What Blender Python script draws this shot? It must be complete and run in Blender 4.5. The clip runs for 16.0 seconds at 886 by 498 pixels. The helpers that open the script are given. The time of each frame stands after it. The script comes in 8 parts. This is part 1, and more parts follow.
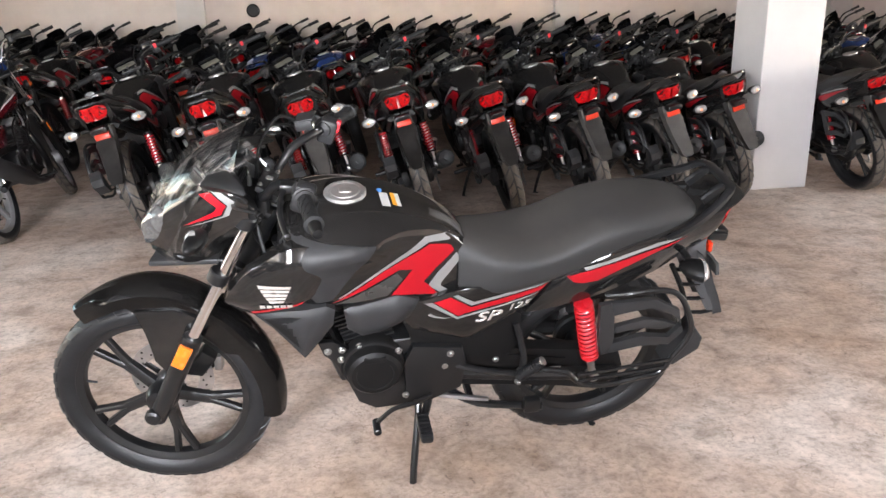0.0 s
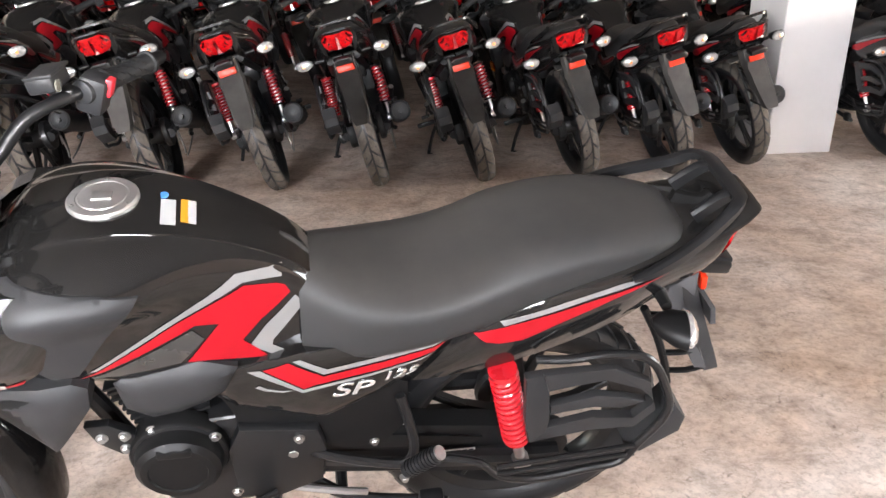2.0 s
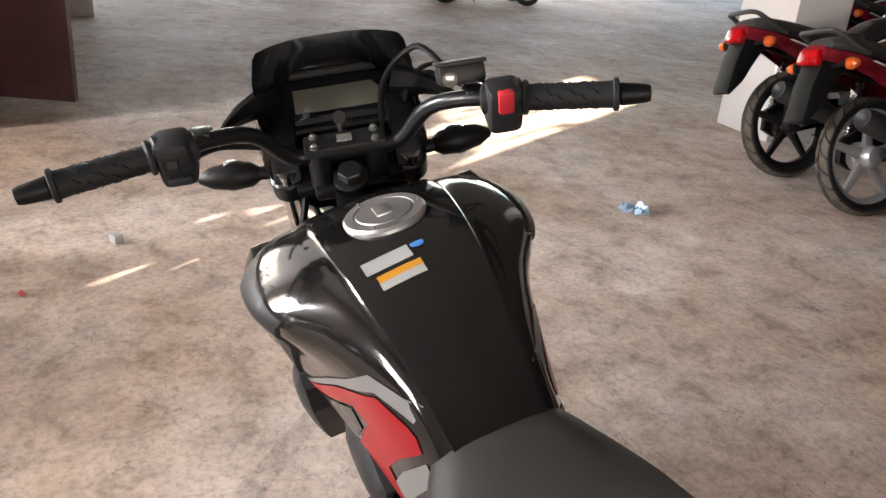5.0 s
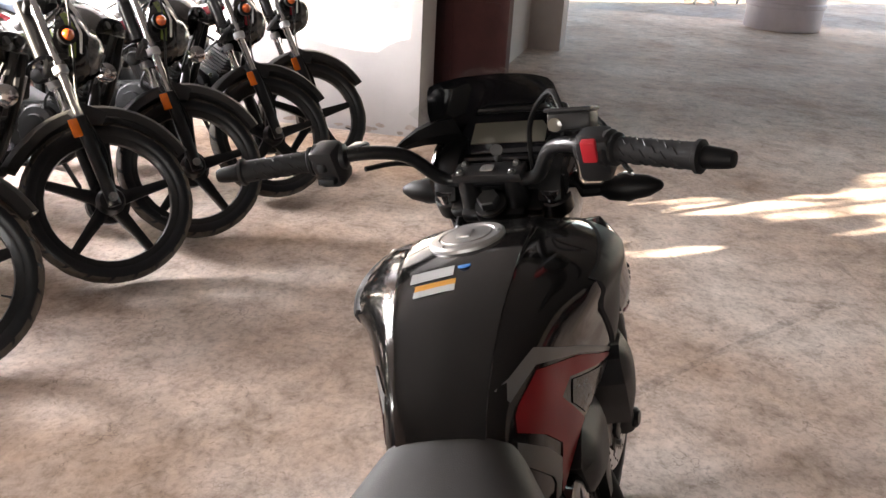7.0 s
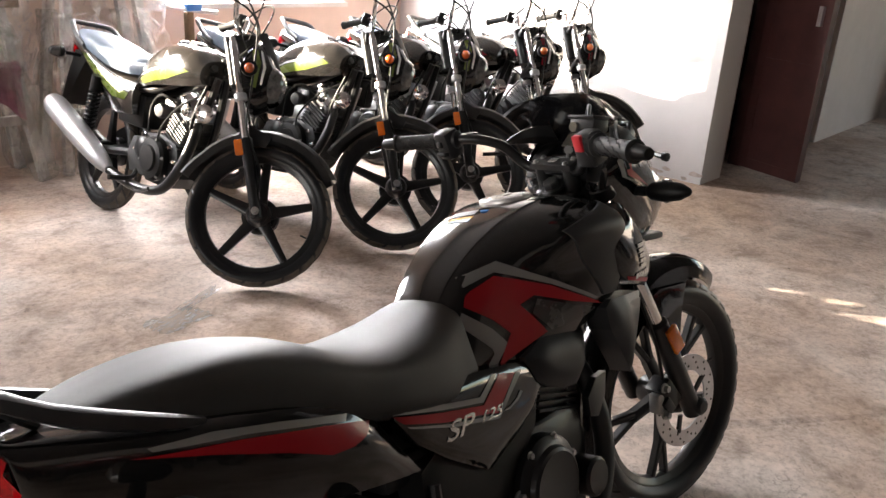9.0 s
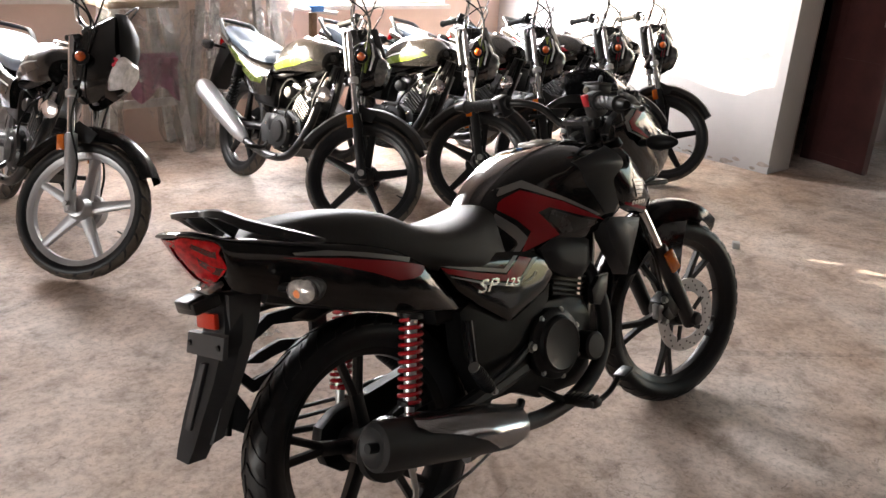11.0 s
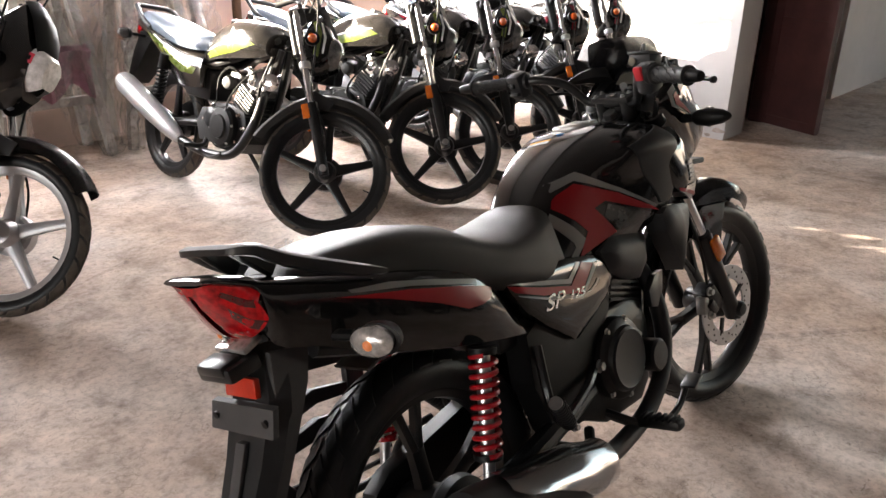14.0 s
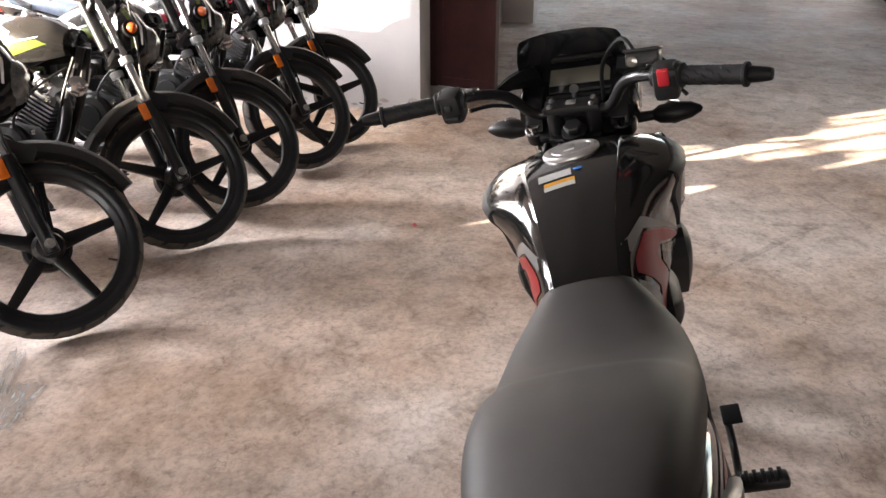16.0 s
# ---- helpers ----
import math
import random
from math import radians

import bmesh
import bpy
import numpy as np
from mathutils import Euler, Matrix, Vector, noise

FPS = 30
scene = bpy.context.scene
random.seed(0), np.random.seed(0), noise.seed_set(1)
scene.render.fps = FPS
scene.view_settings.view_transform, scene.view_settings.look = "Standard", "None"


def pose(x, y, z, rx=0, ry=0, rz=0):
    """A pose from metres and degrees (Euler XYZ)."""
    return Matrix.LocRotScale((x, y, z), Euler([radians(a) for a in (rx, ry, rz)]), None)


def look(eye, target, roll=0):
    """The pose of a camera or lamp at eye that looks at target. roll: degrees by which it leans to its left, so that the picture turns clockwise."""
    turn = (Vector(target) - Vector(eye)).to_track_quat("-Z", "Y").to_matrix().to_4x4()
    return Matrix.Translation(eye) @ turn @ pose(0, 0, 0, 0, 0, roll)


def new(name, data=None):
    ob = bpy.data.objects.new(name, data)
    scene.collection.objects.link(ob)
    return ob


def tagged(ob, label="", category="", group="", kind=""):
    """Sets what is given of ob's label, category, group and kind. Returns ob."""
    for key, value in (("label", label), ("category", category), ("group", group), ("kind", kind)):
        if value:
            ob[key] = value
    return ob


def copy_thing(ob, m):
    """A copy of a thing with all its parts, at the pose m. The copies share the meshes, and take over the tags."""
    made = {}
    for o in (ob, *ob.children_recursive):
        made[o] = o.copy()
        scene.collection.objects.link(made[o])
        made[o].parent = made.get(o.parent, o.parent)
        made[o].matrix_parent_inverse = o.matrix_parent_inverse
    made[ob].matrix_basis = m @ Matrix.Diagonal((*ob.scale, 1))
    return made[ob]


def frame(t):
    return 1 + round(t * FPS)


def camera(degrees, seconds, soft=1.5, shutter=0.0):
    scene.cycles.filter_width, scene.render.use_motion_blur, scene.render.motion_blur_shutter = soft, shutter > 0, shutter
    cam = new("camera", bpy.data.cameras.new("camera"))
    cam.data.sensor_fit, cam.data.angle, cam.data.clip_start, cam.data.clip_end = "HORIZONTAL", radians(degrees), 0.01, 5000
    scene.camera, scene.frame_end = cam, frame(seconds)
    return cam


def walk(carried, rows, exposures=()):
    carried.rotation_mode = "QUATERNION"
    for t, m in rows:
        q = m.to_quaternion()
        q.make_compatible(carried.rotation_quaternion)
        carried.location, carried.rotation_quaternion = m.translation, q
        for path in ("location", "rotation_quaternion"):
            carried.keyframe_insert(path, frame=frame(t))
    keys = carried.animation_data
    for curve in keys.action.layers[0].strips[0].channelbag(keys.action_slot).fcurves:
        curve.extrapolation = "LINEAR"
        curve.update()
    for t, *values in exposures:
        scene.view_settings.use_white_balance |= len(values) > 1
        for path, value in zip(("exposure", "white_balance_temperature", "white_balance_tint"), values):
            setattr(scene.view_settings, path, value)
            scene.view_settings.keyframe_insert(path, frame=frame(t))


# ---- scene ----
cam = camera(57.8, 16.0)
PATH = [
    (0, (0.786, 2.288, 1.335), (0.482, 0.401, 0.745), -1.1),
    (0.5, (0.727, 2.134, 1.309), (0.394, 0.26, 0.696), -1.4),
    (1, (0.695, 1.898, 1.297), (0.307, 0.046, 0.649), -1.1),
    (1.5, (0.584, 1.718, 1.273), (0.199, -0.121, 0.586), -0.6),
    (2, (0.373, 1.537, 1.26), (0.095, -0.303, 0.527), 0.1),
    (2.5, (0.19, 1.338, 1.234), (0.078, -0.503, 0.462), 1.4),
    (3, (0.011, 1.177, 1.223), (0.262, -0.644, 0.436), 1.9),
    (3.5, (-0.206, 1.101, 1.226), (0.559, -0.57, 0.437), 2.9),
    (4, (-0.251, 0.969, 1.223), (0.964, -0.413, 0.439), 4.6),
    (4.5, (-0.198, 0.752, 1.231), (1.34, -0.262, 0.453), 5.0),
    (7, (-0.307, 0.085, 1.299), (1.485, 0.522, 0.525), 3.1),
    (7.5, (-0.378, -0.062, 1.316), (1.349, 0.634, 0.586), 2.9),
    (8, (-0.494, -0.236, 1.335), (1.14, 0.676, 0.63), 2.8),
    (8.5, (-0.516, -0.451, 1.315), (1.003, 0.648, 0.618), 3.1),
    (9, (-0.546, -0.621, 1.351), (0.876, 0.595, 0.643), 3.8),
    (9.5, (-0.699, -0.785, 1.375), (0.633, 0.516, 0.646), 4.0),
    (10, (-0.785, -0.941, 1.39), (0.483, 0.416, 0.649), 3.8),
    (12.5, (-1.08, -1.343, 1.371), (0.156, 0.078, 0.696), 2.8),
    (13, (-0.952, -1.203, 1.345), (0.315, 0.184, 0.66), 2.8),
    (13.5, (-0.868, -1.013, 1.33), (0.446, 0.317, 0.62), 2.2),
    (14, (-0.916, -0.734, 1.323), (0.47, 0.497, 0.572), 1.5),
    (14.5, (-0.878, -0.483, 1.296), (0.614, 0.589, 0.505), 0.7),
    (15, (-0.783, -0.215, 1.309), (0.834, 0.633, 0.493), 0.7),
    (15.5, (-0.778, 0.035, 1.321), (0.94, 0.641, 0.498), 0.5),
    (16, (-0.757, 0.252, 1.324), (1.035, 0.608, 0.511), 0.1),
]
walk(cam, [(t, look(eye, target, roll)) for t, eye, target, roll in PATH], [
    (0, 4.58, 6300, 9), (1, 4.62, 6350, 9), (2.5, 5.00, 6400, 9), (3.5, 5.00, 6450, 10), (4.7, 4.18, 6700, 10),
    (7, 3.80, 6750, 12), (9.5, 3.70, 6700, 10), (12.5, 3.68, 6700, 10), (14.5, 3.78, 6700, 11), (15.5, 3.80, 6650, 12), (16, 3.80, 6650, 12)])

# ---- world, sun, large lights ----
world = bpy.data.worlds.new("sky")
scene.world = world
world.use_nodes = True
wn = world.node_tree.nodes
sky = wn.new("ShaderNodeTexSky")
sky.sky_type = "NISHITA"
sky.sun_disc = False
SUN_EL, SUN_WAY = radians(13), Vector((0.585, -0.811, 0))
sky.sun_elevation = SUN_EL
sky.sun_rotation = math.atan2(-SUN_WAY.x, -SUN_WAY.y)
world.node_tree.links.new(sky.outputs[0], wn["Background"].inputs[0])
wn["Background"].inputs[1].default_value = 0.05

sun = new("sun", bpy.data.lights.new("sun", "SUN"))
sun.data.energy, sun.data.angle, sun.data.color = 5.0, radians(0.6), (1.0, 0.88, 0.72)
d = Vector((SUN_WAY.x * math.cos(SUN_EL), SUN_WAY.y * math.cos(SUN_EL), -math.sin(SUN_EL)))
sun.matrix_world = d.to_track_quat("-Z", "Y").to_matrix().to_4x4()


def area(name, place, way, w, h, power, color=(1, 1, 1)):
    """Area lamp: skylight through an opening, and the added west fill."""
    ob = new(name, bpy.data.lights.new(name, "AREA"))
    ob.data.shape, ob.data.size, ob.data.size_y = "RECTANGLE", w, h
    ob.data.energy, ob.data.color = power, color
    ob.matrix_world = Matrix.Translation(place) @ Vector(way).to_track_quat("-Z", "Y").to_matrix().to_4x4()
    return ob


WIN_Y = 4.2           # inner face of the window wall
area("skylight_window", (2.85, WIN_Y + 0.2, 1.55), (0.02, -1, -0.12), 1.1, 1.2, 36, (0.97, 0.97, 1.02))
area("skylight_window", (0.25, WIN_Y + 0.2, 1.52), (0, -1, -0.05), 1.0, 1.05, 14, (0.97, 0.97, 1.02))
# Added fill lamp out of view; no doorway is known on this side.
area("fill_light_west", (-9.25, 0.6, 1.3), (1, 0, -0.05), 5.0, 2.4, 26, (0.98, 0.97, 1.01))
area("skylight_doorway", (13.1, -3.5, 1.6), (-1, 0, -0.05), 9.0, 3.0, 7, (1.0, 0.92, 0.84))


# ---- materials ----
def mat(name, color, rough=0.5, metal=0.0, var=0.12, scale=9.0, bump=0.0, bscale=120.0, coat=0.0, spec=0.5, dust=0.0, rvar=0.1, trans=0.0, ior=1.45, emit=0.0):
    m = bpy.data.materials.new(name)
    m.use_nodes = True
    nt = m.node_tree
    bs = nt.nodes["Principled BSDF"]
    bs.inputs["Roughness"].default_value = rough
    bs.inputs["Metallic"].default_value = metal
    bs.inputs["Coat Weight"].default_value = coat
    bs.inputs["Coat Roughness"].default_value = 0.04
    bs.inputs["Specular IOR Level"].default_value = spec
    bs.inputs["Transmission Weight"].default_value = trans
    bs.inputs["IOR"].default_value = ior
    tc = nt.nodes.new("ShaderNodeTexCoord")
    n1 = nt.nodes.new("ShaderNodeTexNoise")
    n1.inputs["Scale"].default_value = scale
    n1.inputs["Detail"].default_value = 6
    n1.inputs["Roughness"].default_value = 0.65
    nt.links.new(tc.outputs["Object"], n1.inputs["Vector"])
    ramp = nt.nodes.new("ShaderNodeValToRGB")
    ramp.color_ramp.elements[0].position, ramp.color_ramp.elements[1].position = 0.3, 0.7
    ramp.color_ramp.elements[0].color = (*[c * (1 - var) for c in color], 1)
    ramp.color_ramp.elements[1].color = (*[min(1, c * (1 + var)) for c in color], 1)
    nt.links.new(n1.outputs["Fac"], ramp.inputs["Fac"])
    col = ramp.outputs["Color"]
    if dust:
        n2 = nt.nodes.new("ShaderNodeTexNoise")
        n2.inputs["Scale"].default_value = scale * 0.6
        n2.inputs["Detail"].default_value = 9
        n2.inputs["Roughness"].default_value = 0.7
        nt.links.new(tc.outputs["Object"], n2.inputs["Vector"])
        geo = nt.nodes.new("ShaderNodeNewGeometry")
        sep = nt.nodes.new("ShaderNodeSeparateXYZ")
        nt.links.new(geo.outputs["Normal"], sep.inputs[0])
        up = nt.nodes.new("ShaderNodeMapRange")
        up.inputs[1].default_value, up.inputs[2].default_value = 0.2, 1.0
        up.inputs[3].default_value, up.inputs[4].default_value = 0.15, 1.0
        nt.links.new(sep.outputs["Z"], up.inputs[0])
        r2 = nt.nodes.new("ShaderNodeMapRange")
        r2.inputs[1].default_value, r2.inputs[2].default_value = 0.35, 0.75
        r2.inputs[3].default_value, r2.inputs[4].default_value = 0.25 * dust, dust
        nt.links.new(n2.outputs["Fac"], r2.inputs[0])
        mul = nt.nodes.new("ShaderNodeMath")
        mul.operation = "MULTIPLY"
        nt.links.new(r2.outputs[0], mul.inputs[0])
        nt.links.new(up.outputs[0], mul.inputs[1])
        mix = nt.nodes.new("ShaderNodeMix")
        mix.data_type = "RGBA"
        nt.links.new(mul.outputs[0], mix.inputs["Factor"])
        nt.links.new(col, mix.inputs["A"])
        mix.inputs["B"].default_value = (0.30, 0.26, 0.22, 1)
        col = mix.outputs["Result"]
        rr = nt.nodes.new("ShaderNodeMapRange")
        rr.inputs[3].default_value, rr.inputs[4].default_value = rough, min(1, rough + 0.55)
        nt.links.new(mul.outputs[0], rr.inputs[0])
        nt.links.new(rr.outputs[0], bs.inputs["Roughness"])
    elif rvar:
        rr = nt.nodes.new("ShaderNodeMapRange")
        rr.inputs[3].default_value, rr.inputs[4].default_value = max(0.02, rough - rvar * 0.5), min(1, rough + rvar)
        nt.links.new(n1.outputs["Fac"], rr.inputs[0])
        nt.links.new(rr.outputs[0], bs.inputs["Roughness"])
    nt.links.new(col, bs.inputs["Base Color"])
    if bump:
        n3 = nt.nodes.new("ShaderNodeTexNoise")
        n3.inputs["Scale"].default_value = bscale
        n3.inputs["Detail"].default_value = 4
        nt.links.new(tc.outputs["Object"], n3.inputs["Vector"])
        b = nt.nodes.new("ShaderNodeBump")
        b.inputs["Strength"].default_value = bump
        b.inputs["Distance"].default_value = 0.002
        nt.links.new(n3.outputs["Fac"], b.inputs["Height"])
        nt.links.new(b.outputs["Normal"], bs.inputs["Normal"])
    if emit:
        bs.inputs["Emission Strength"].default_value = emit
        bs.inputs["Emission Color"].default_value = (*color, 1)
    return m


def floor_material():
    """Worn, stained cement screed."""
    m = bpy.data.materials.new("cement_floor")
    m.use_nodes = True
    nt = m.node_tree
    N, K = nt.nodes.new, nt.links.new
    bs = nt.nodes["Principled BSDF"]
    tc = N("ShaderNodeTexCoord")

    def tex(scale, detail=8, rough=0.65, dist=0.0):
        n = N("ShaderNodeTexNoise")
        n.inputs["Scale"].default_value, n.inputs["Detail"].default_value = scale, detail
        n.inputs["Roughness"].default_value, n.inputs["Distortion"].default_value = rough, dist
        K(tc.outputs["Object"], n.inputs["Vector"])
        return n.outputs["Fac"]

    def ramp(fac, *stops):
        r = N("ShaderNodeValToRGB")
        e = r.color_ramp.elements
        while len(e) < len(stops):
            e.new(0.5)
        for el, (p, c) in zip(e, stops):
            el.position, el.color = p, (*c, 1)
        K(fac, r.inputs["Fac"])
        return r.outputs["Color"]

    def mixed(kind, fac, a, b):
        x = N("ShaderNodeMix")
        x.data_type, x.blend_type = "RGBA", kind
        if isinstance(fac, float):
            x.inputs["Factor"].default_value = fac
        else:
            K(fac, x.inputs["Factor"])
        K(a, x.inputs["A"])
        K(b, x.inputs["B"])
        return x.outputs["Result"]

    large = ramp(tex(1.1, 6, 0.6, 0.3), (0.32, (0.425, 0.306, 0.228)), (0.5, (0.555, 0.450, 0.383)), (0.66, (0.675, 0.600, 0.545)))
    mid = ramp(tex(6.5, 10, 0.72, 0.35), (0.35, (0.56, 0.52, 0.48)), (0.48, (0.92, 0.91, 0.90)), (0.64, (1.22, 1.21, 1.20)))
    col = mixed("MULTIPLY", 0.85, large, mid)
    fine = ramp(tex(42, 8, 0.78, 0.3), (0.34, (0.62, 0.60, 0.58)), (0.52, (1, 1, 1)), (0.7, (1.1, 1.1, 1.1)))
    col = mixed("MULTIPLY", 0.95, col, fine)
    spots = ramp(tex(17, 3, 0.5, 2.5), (0.685, (1, 1, 1)), (0.72, (0.55, 0.53, 0.51)))
    col = mixed("MULTIPLY", 0.75, col, spots)
    vor = N("ShaderNodeTexVoronoi")
    vor.feature = "DISTANCE_TO_EDGE"
    vor.inputs["Scale"].default_value = 0.55
    warp = N("ShaderNodeTexNoise")
    warp.inputs["Scale"].default_value, warp.inputs["Detail"].default_value = 3.0, 6
    K(tc.outputs["Object"], warp.inputs["Vector"])
    wmix = N("ShaderNodeMix")
    wmix.data_type, wmix.blend_type = "RGBA", "ADD"
    wmix.inputs["Factor"].default_value = 0.35
    K(tc.outputs["Object"], wmix.inputs["A"])
    K(warp.outputs["Color"], wmix.inputs["B"])
    K(wmix.outputs["Result"], vor.inputs["Vector"])
    crack = ramp(vor.outputs["Distance"], (0.0, (0.62, 0.6, 0.58)), (0.006, (1, 1, 1)))
    col = mixed("MULTIPLY", 0.22, col, crack)
    # hairline scuffs and trowel curls, patchy
    vor2 = N("ShaderNodeTexVoronoi")
    vor2.feature = "DISTANCE_TO_EDGE"
    vor2.inputs["Scale"].default_value = 5.5
    wmix2 = N("ShaderNodeMix")
    wmix2.data_type, wmix2.blend_type = "RGBA", "ADD"
    wmix2.inputs["Factor"].default_value = 0.55
    K(tc.outputs["Object"], wmix2.inputs["A"])
    warp2 = N("ShaderNodeTexNoise")
    warp2.inputs["Scale"].default_value, warp2.inputs["Detail"].default_value = 7.0, 4
    K(tc.outputs["Object"], warp2.inputs["Vector"])
    K(warp2.outputs["Color"], wmix2.inputs["B"])
    K(wmix2.outputs["Result"], vor2.inputs["Vector"])
    curl = ramp(vor2.outputs["Distance"], (0.0, (0.42, 0.40, 0.38)), (0.022, (1, 1, 1)))
    patchy = N("ShaderNodeMapRange")
    patchy.inputs[1].default_value, patchy.inputs[2].default_value = 0.50, 0.62
    patchy.inputs[3].default_value, patchy.inputs[4].default_value = 0.0, 0.8
    K(tex(4.2, 6, 0.7, 1.0), patchy.inputs[0])
    col = mixed("MULTIPLY", patchy.outputs[0], col, curl)
    K(col, bs.inputs["Base Color"])
    rr = N("ShaderNodeMapRange")
    bs.inputs["Specular IOR Level"].default_value = 0.3
    rr.inputs[3].default_value, rr.inputs[4].default_value = 0.5, 0.9
    K(tex(2.2, 6), rr.inputs[0])
    K(rr.outputs[0], bs.inputs["Roughness"])
    b = N("ShaderNodeBump")
    b.inputs["Strength"].default_value, b.inputs["Distance"].default_value = 0.45, 0.005
    K(tex(24, 10, 0.75), b.inputs["Height"])
    K(b.outputs["Normal"], bs.inputs["Normal"])
    return m


M_FLOOR = floor_material()
M_WALL = mat("wall_plaster", (0.50, 0.455, 0.435), 0.85, var=0.08, scale=2.5, bump=0.25, bscale=30)
M_PINK = mat("pinkish_plaster", (0.62, 0.485, 0.42), 0.85, var=0.10, scale=2.0, bump=0.25, bscale=30)
M_PILLAR = mat("white_distemper", (0.46, 0.448, 0.448), 0.85, var=0.05, scale=3, bump=0.2, bscale=25)
# Even dark tone, chosen so reflections and bounce from the unseen ceiling stay low.
M_CEIL = mat("dimmed_ceiling", (0.11, 0.10, 0.094), 0.9, var=0.08, scale=1.5)
M_GLOSS = mat("black_paint", (0.006, 0.0058, 0.0058), 0.12, coat=0.55, var=0.2, dust=0.016, spec=0.35, scale=7)
# Pale film on the window-line bikes: dust plus sun glare put into the colour.
M_DUSTGLARE = mat("dust_and_glare_paint", (0.014, 0.013, 0.012), 0.20, coat=1.0, var=0.2, dust=0.10, scale=6)
M_GLOSS_D = mat("dusty_black_paint", (0.006, 0.0058, 0.0058), 0.24, coat=0.35, var=0.2, dust=0.018, spec=0.35, scale=6)
M_MATTE = mat("matte_grey_plastic", (0.015, 0.015, 0.016), 0.48, var=0.12, bump=0.12, bscale=500, dust=0.02, spec=0.3)
M_BLACK = mat("black_plastic", (0.004, 0.004, 0.0042), 0.46, var=0.2, bump=0.08, bscale=400, dust=0.006, spec=0.2)
M_SATIN = mat("satin_black_metal", (0.006, 0.006, 0.0064), 0.34, var=0.2, coat=0.15, spec=0.35)
M_RUBBER = mat("tyre_rubber", (0.008, 0.0084, 0.0094), 0.40, var=0.25, scale=14, bump=0.15, bscale=200, dust=0.006, spec=0.35)
M_GRIP = mat("grip_rubber", (0.010, 0.010, 0.0105), 0.62, var=0.15, bump=0.1, bscale=300, spec=0.3)
M_SEAT = mat("seat_vinyl", (0.015, 0.015, 0.0155), 0.54, var=0.12, bump=0.22, bscale=700, dust=0.11, scale=5, spec=0.28)
M_RED = mat("red_decal", (0.24, 0.003, 0.008), 0.30, coat=0.15, spec=0.3, var=0.06)
M_SILVER = mat("silver_decal", (0.15, 0.147, 0.144), 0.35, metal=0.1, coat=0.4, var=0.06)
M_GREYDEC = mat("dark_grey_decal", (0.026, 0.025, 0.024), 0.25, coat=0.4, var=0.1)
M_SPRING = mat("red_spring_steel", (0.36, 0.007, 0.013), 0.25, coat=0.7, var=0.1)
M_CHROME = mat("chrome", (0.75, 0.75, 0.76), 0.10, metal=1.0, var=0.03)
M_STEEL = mat("brushed_steel", (0.55, 0.55, 0.56), 0.3, metal=1.0, var=0.1, scale=30)
M_ZINC = mat("zinc_bolt", (0.36, 0.36, 0.35), 0.38, metal=1.0, var=0.1, scale=40)
M_ALLOY = mat("silver_alloy", (0.42, 0.42, 0.43), 0.38, metal=0.6, var=0.08)
M_CASTING = mat("dull_casting", (0.05, 0.05, 0.05), 0.45, metal=0.5, var=0.25, bump=0.12, bscale=300)
M_ENGINE = mat("engine_black", (0.006, 0.006, 0.0064), 0.42, var=0.2, bump=0.12, bscale=350, coat=0.1, spec=0.35)
M_MUFFLER = mat("muffler_grey", (0.020, 0.020, 0.021), 0.5, var=0.2, bump=0.1, bscale=200, spec=0.35)
M_REDDARK = mat("dark_red_lens", (0.07, 0.001, 0.002), 0.12, coat=1.0, var=0.3, scale=60)
M_REDLENS = mat("red_lens", (0.30, 0.002, 0.004), 0.16, coat=0.6, spec=0.3, var=0.6, scale=70, bump=0.3, bscale=90)
M_REFLECT = mat("red_reflector", (0.42, 0.022, 0.006), 0.3, coat=0.1, spec=0.3, var=0.1, scale=60, bump=0.3, bscale=250)
M_AMBER = mat("amber_reflector", (0.50, 0.11, 0.006), 0.2, coat=1.0, var=0.15, scale=60, bump=0.3, bscale=250)
M_CLEAR = mat("clear_lens", (0.42, 0.41, 0.40), 0.12, metal=0.55, coat=1.0, var=0.45, scale=60, bump=0.6, bscale=120)
M_WRAPPED = mat("crinkled_wrap", (0.62, 0.60, 0.60), 0.30, coat=0.6, var=0.35, scale=30, bump=0.8, bscale=45)
M_STICKER = mat("red_sticker", (0.55, 0.04, 0.07), 0.55, var=0.1)
M_HEADLAMP = mat("headlamp_glass", (0.07, 0.07, 0.07), 0.08, metal=0.3, coat=1.0, var=0.5, scale=50, bump=0.5, bscale=90)
M_DAMP = mat("damp_plaster", (0.36, 0.31, 0.28), 0.9, var=0.3, scale=20)
M_ORANGE = mat("orange_lens", (0.40, 0.065, 0.008), 0.2, coat=0.8, var=0.2, scale=60)
M_BULB = mat("amber_bulb", (0.8, 0.25, 0.08), 0.3, var=0.1)
M_CAP = mat("fuel_cap_steel", (0.52, 0.51, 0.50), 0.42, metal=0.85, var=0.08, scale=30, dust=0.05)
M_BADGE = mat("silver_badge", (0.70, 0.69, 0.67), 0.22, metal=0.8, var=0.05)
M_LCD = mat("lcd", (0.105, 0.10, 0.082), 0.12, coat=1.0, var=0.05)
M_PAPER = mat("white_sticker", (0.36, 0.36, 0.355), 0.5, var=0.04)
M_YELLOW = mat("yellow_sticker", (0.50, 0.22, 0.012), 0.5, var=0.05)
M_BLUE = mat("blue_sticker", (0.06, 0.22, 0.60), 0.4, var=0.05)
M_SWITCH = mat("red_switch", (0.45, 0.02, 0.03), 0.4, var=0.05)
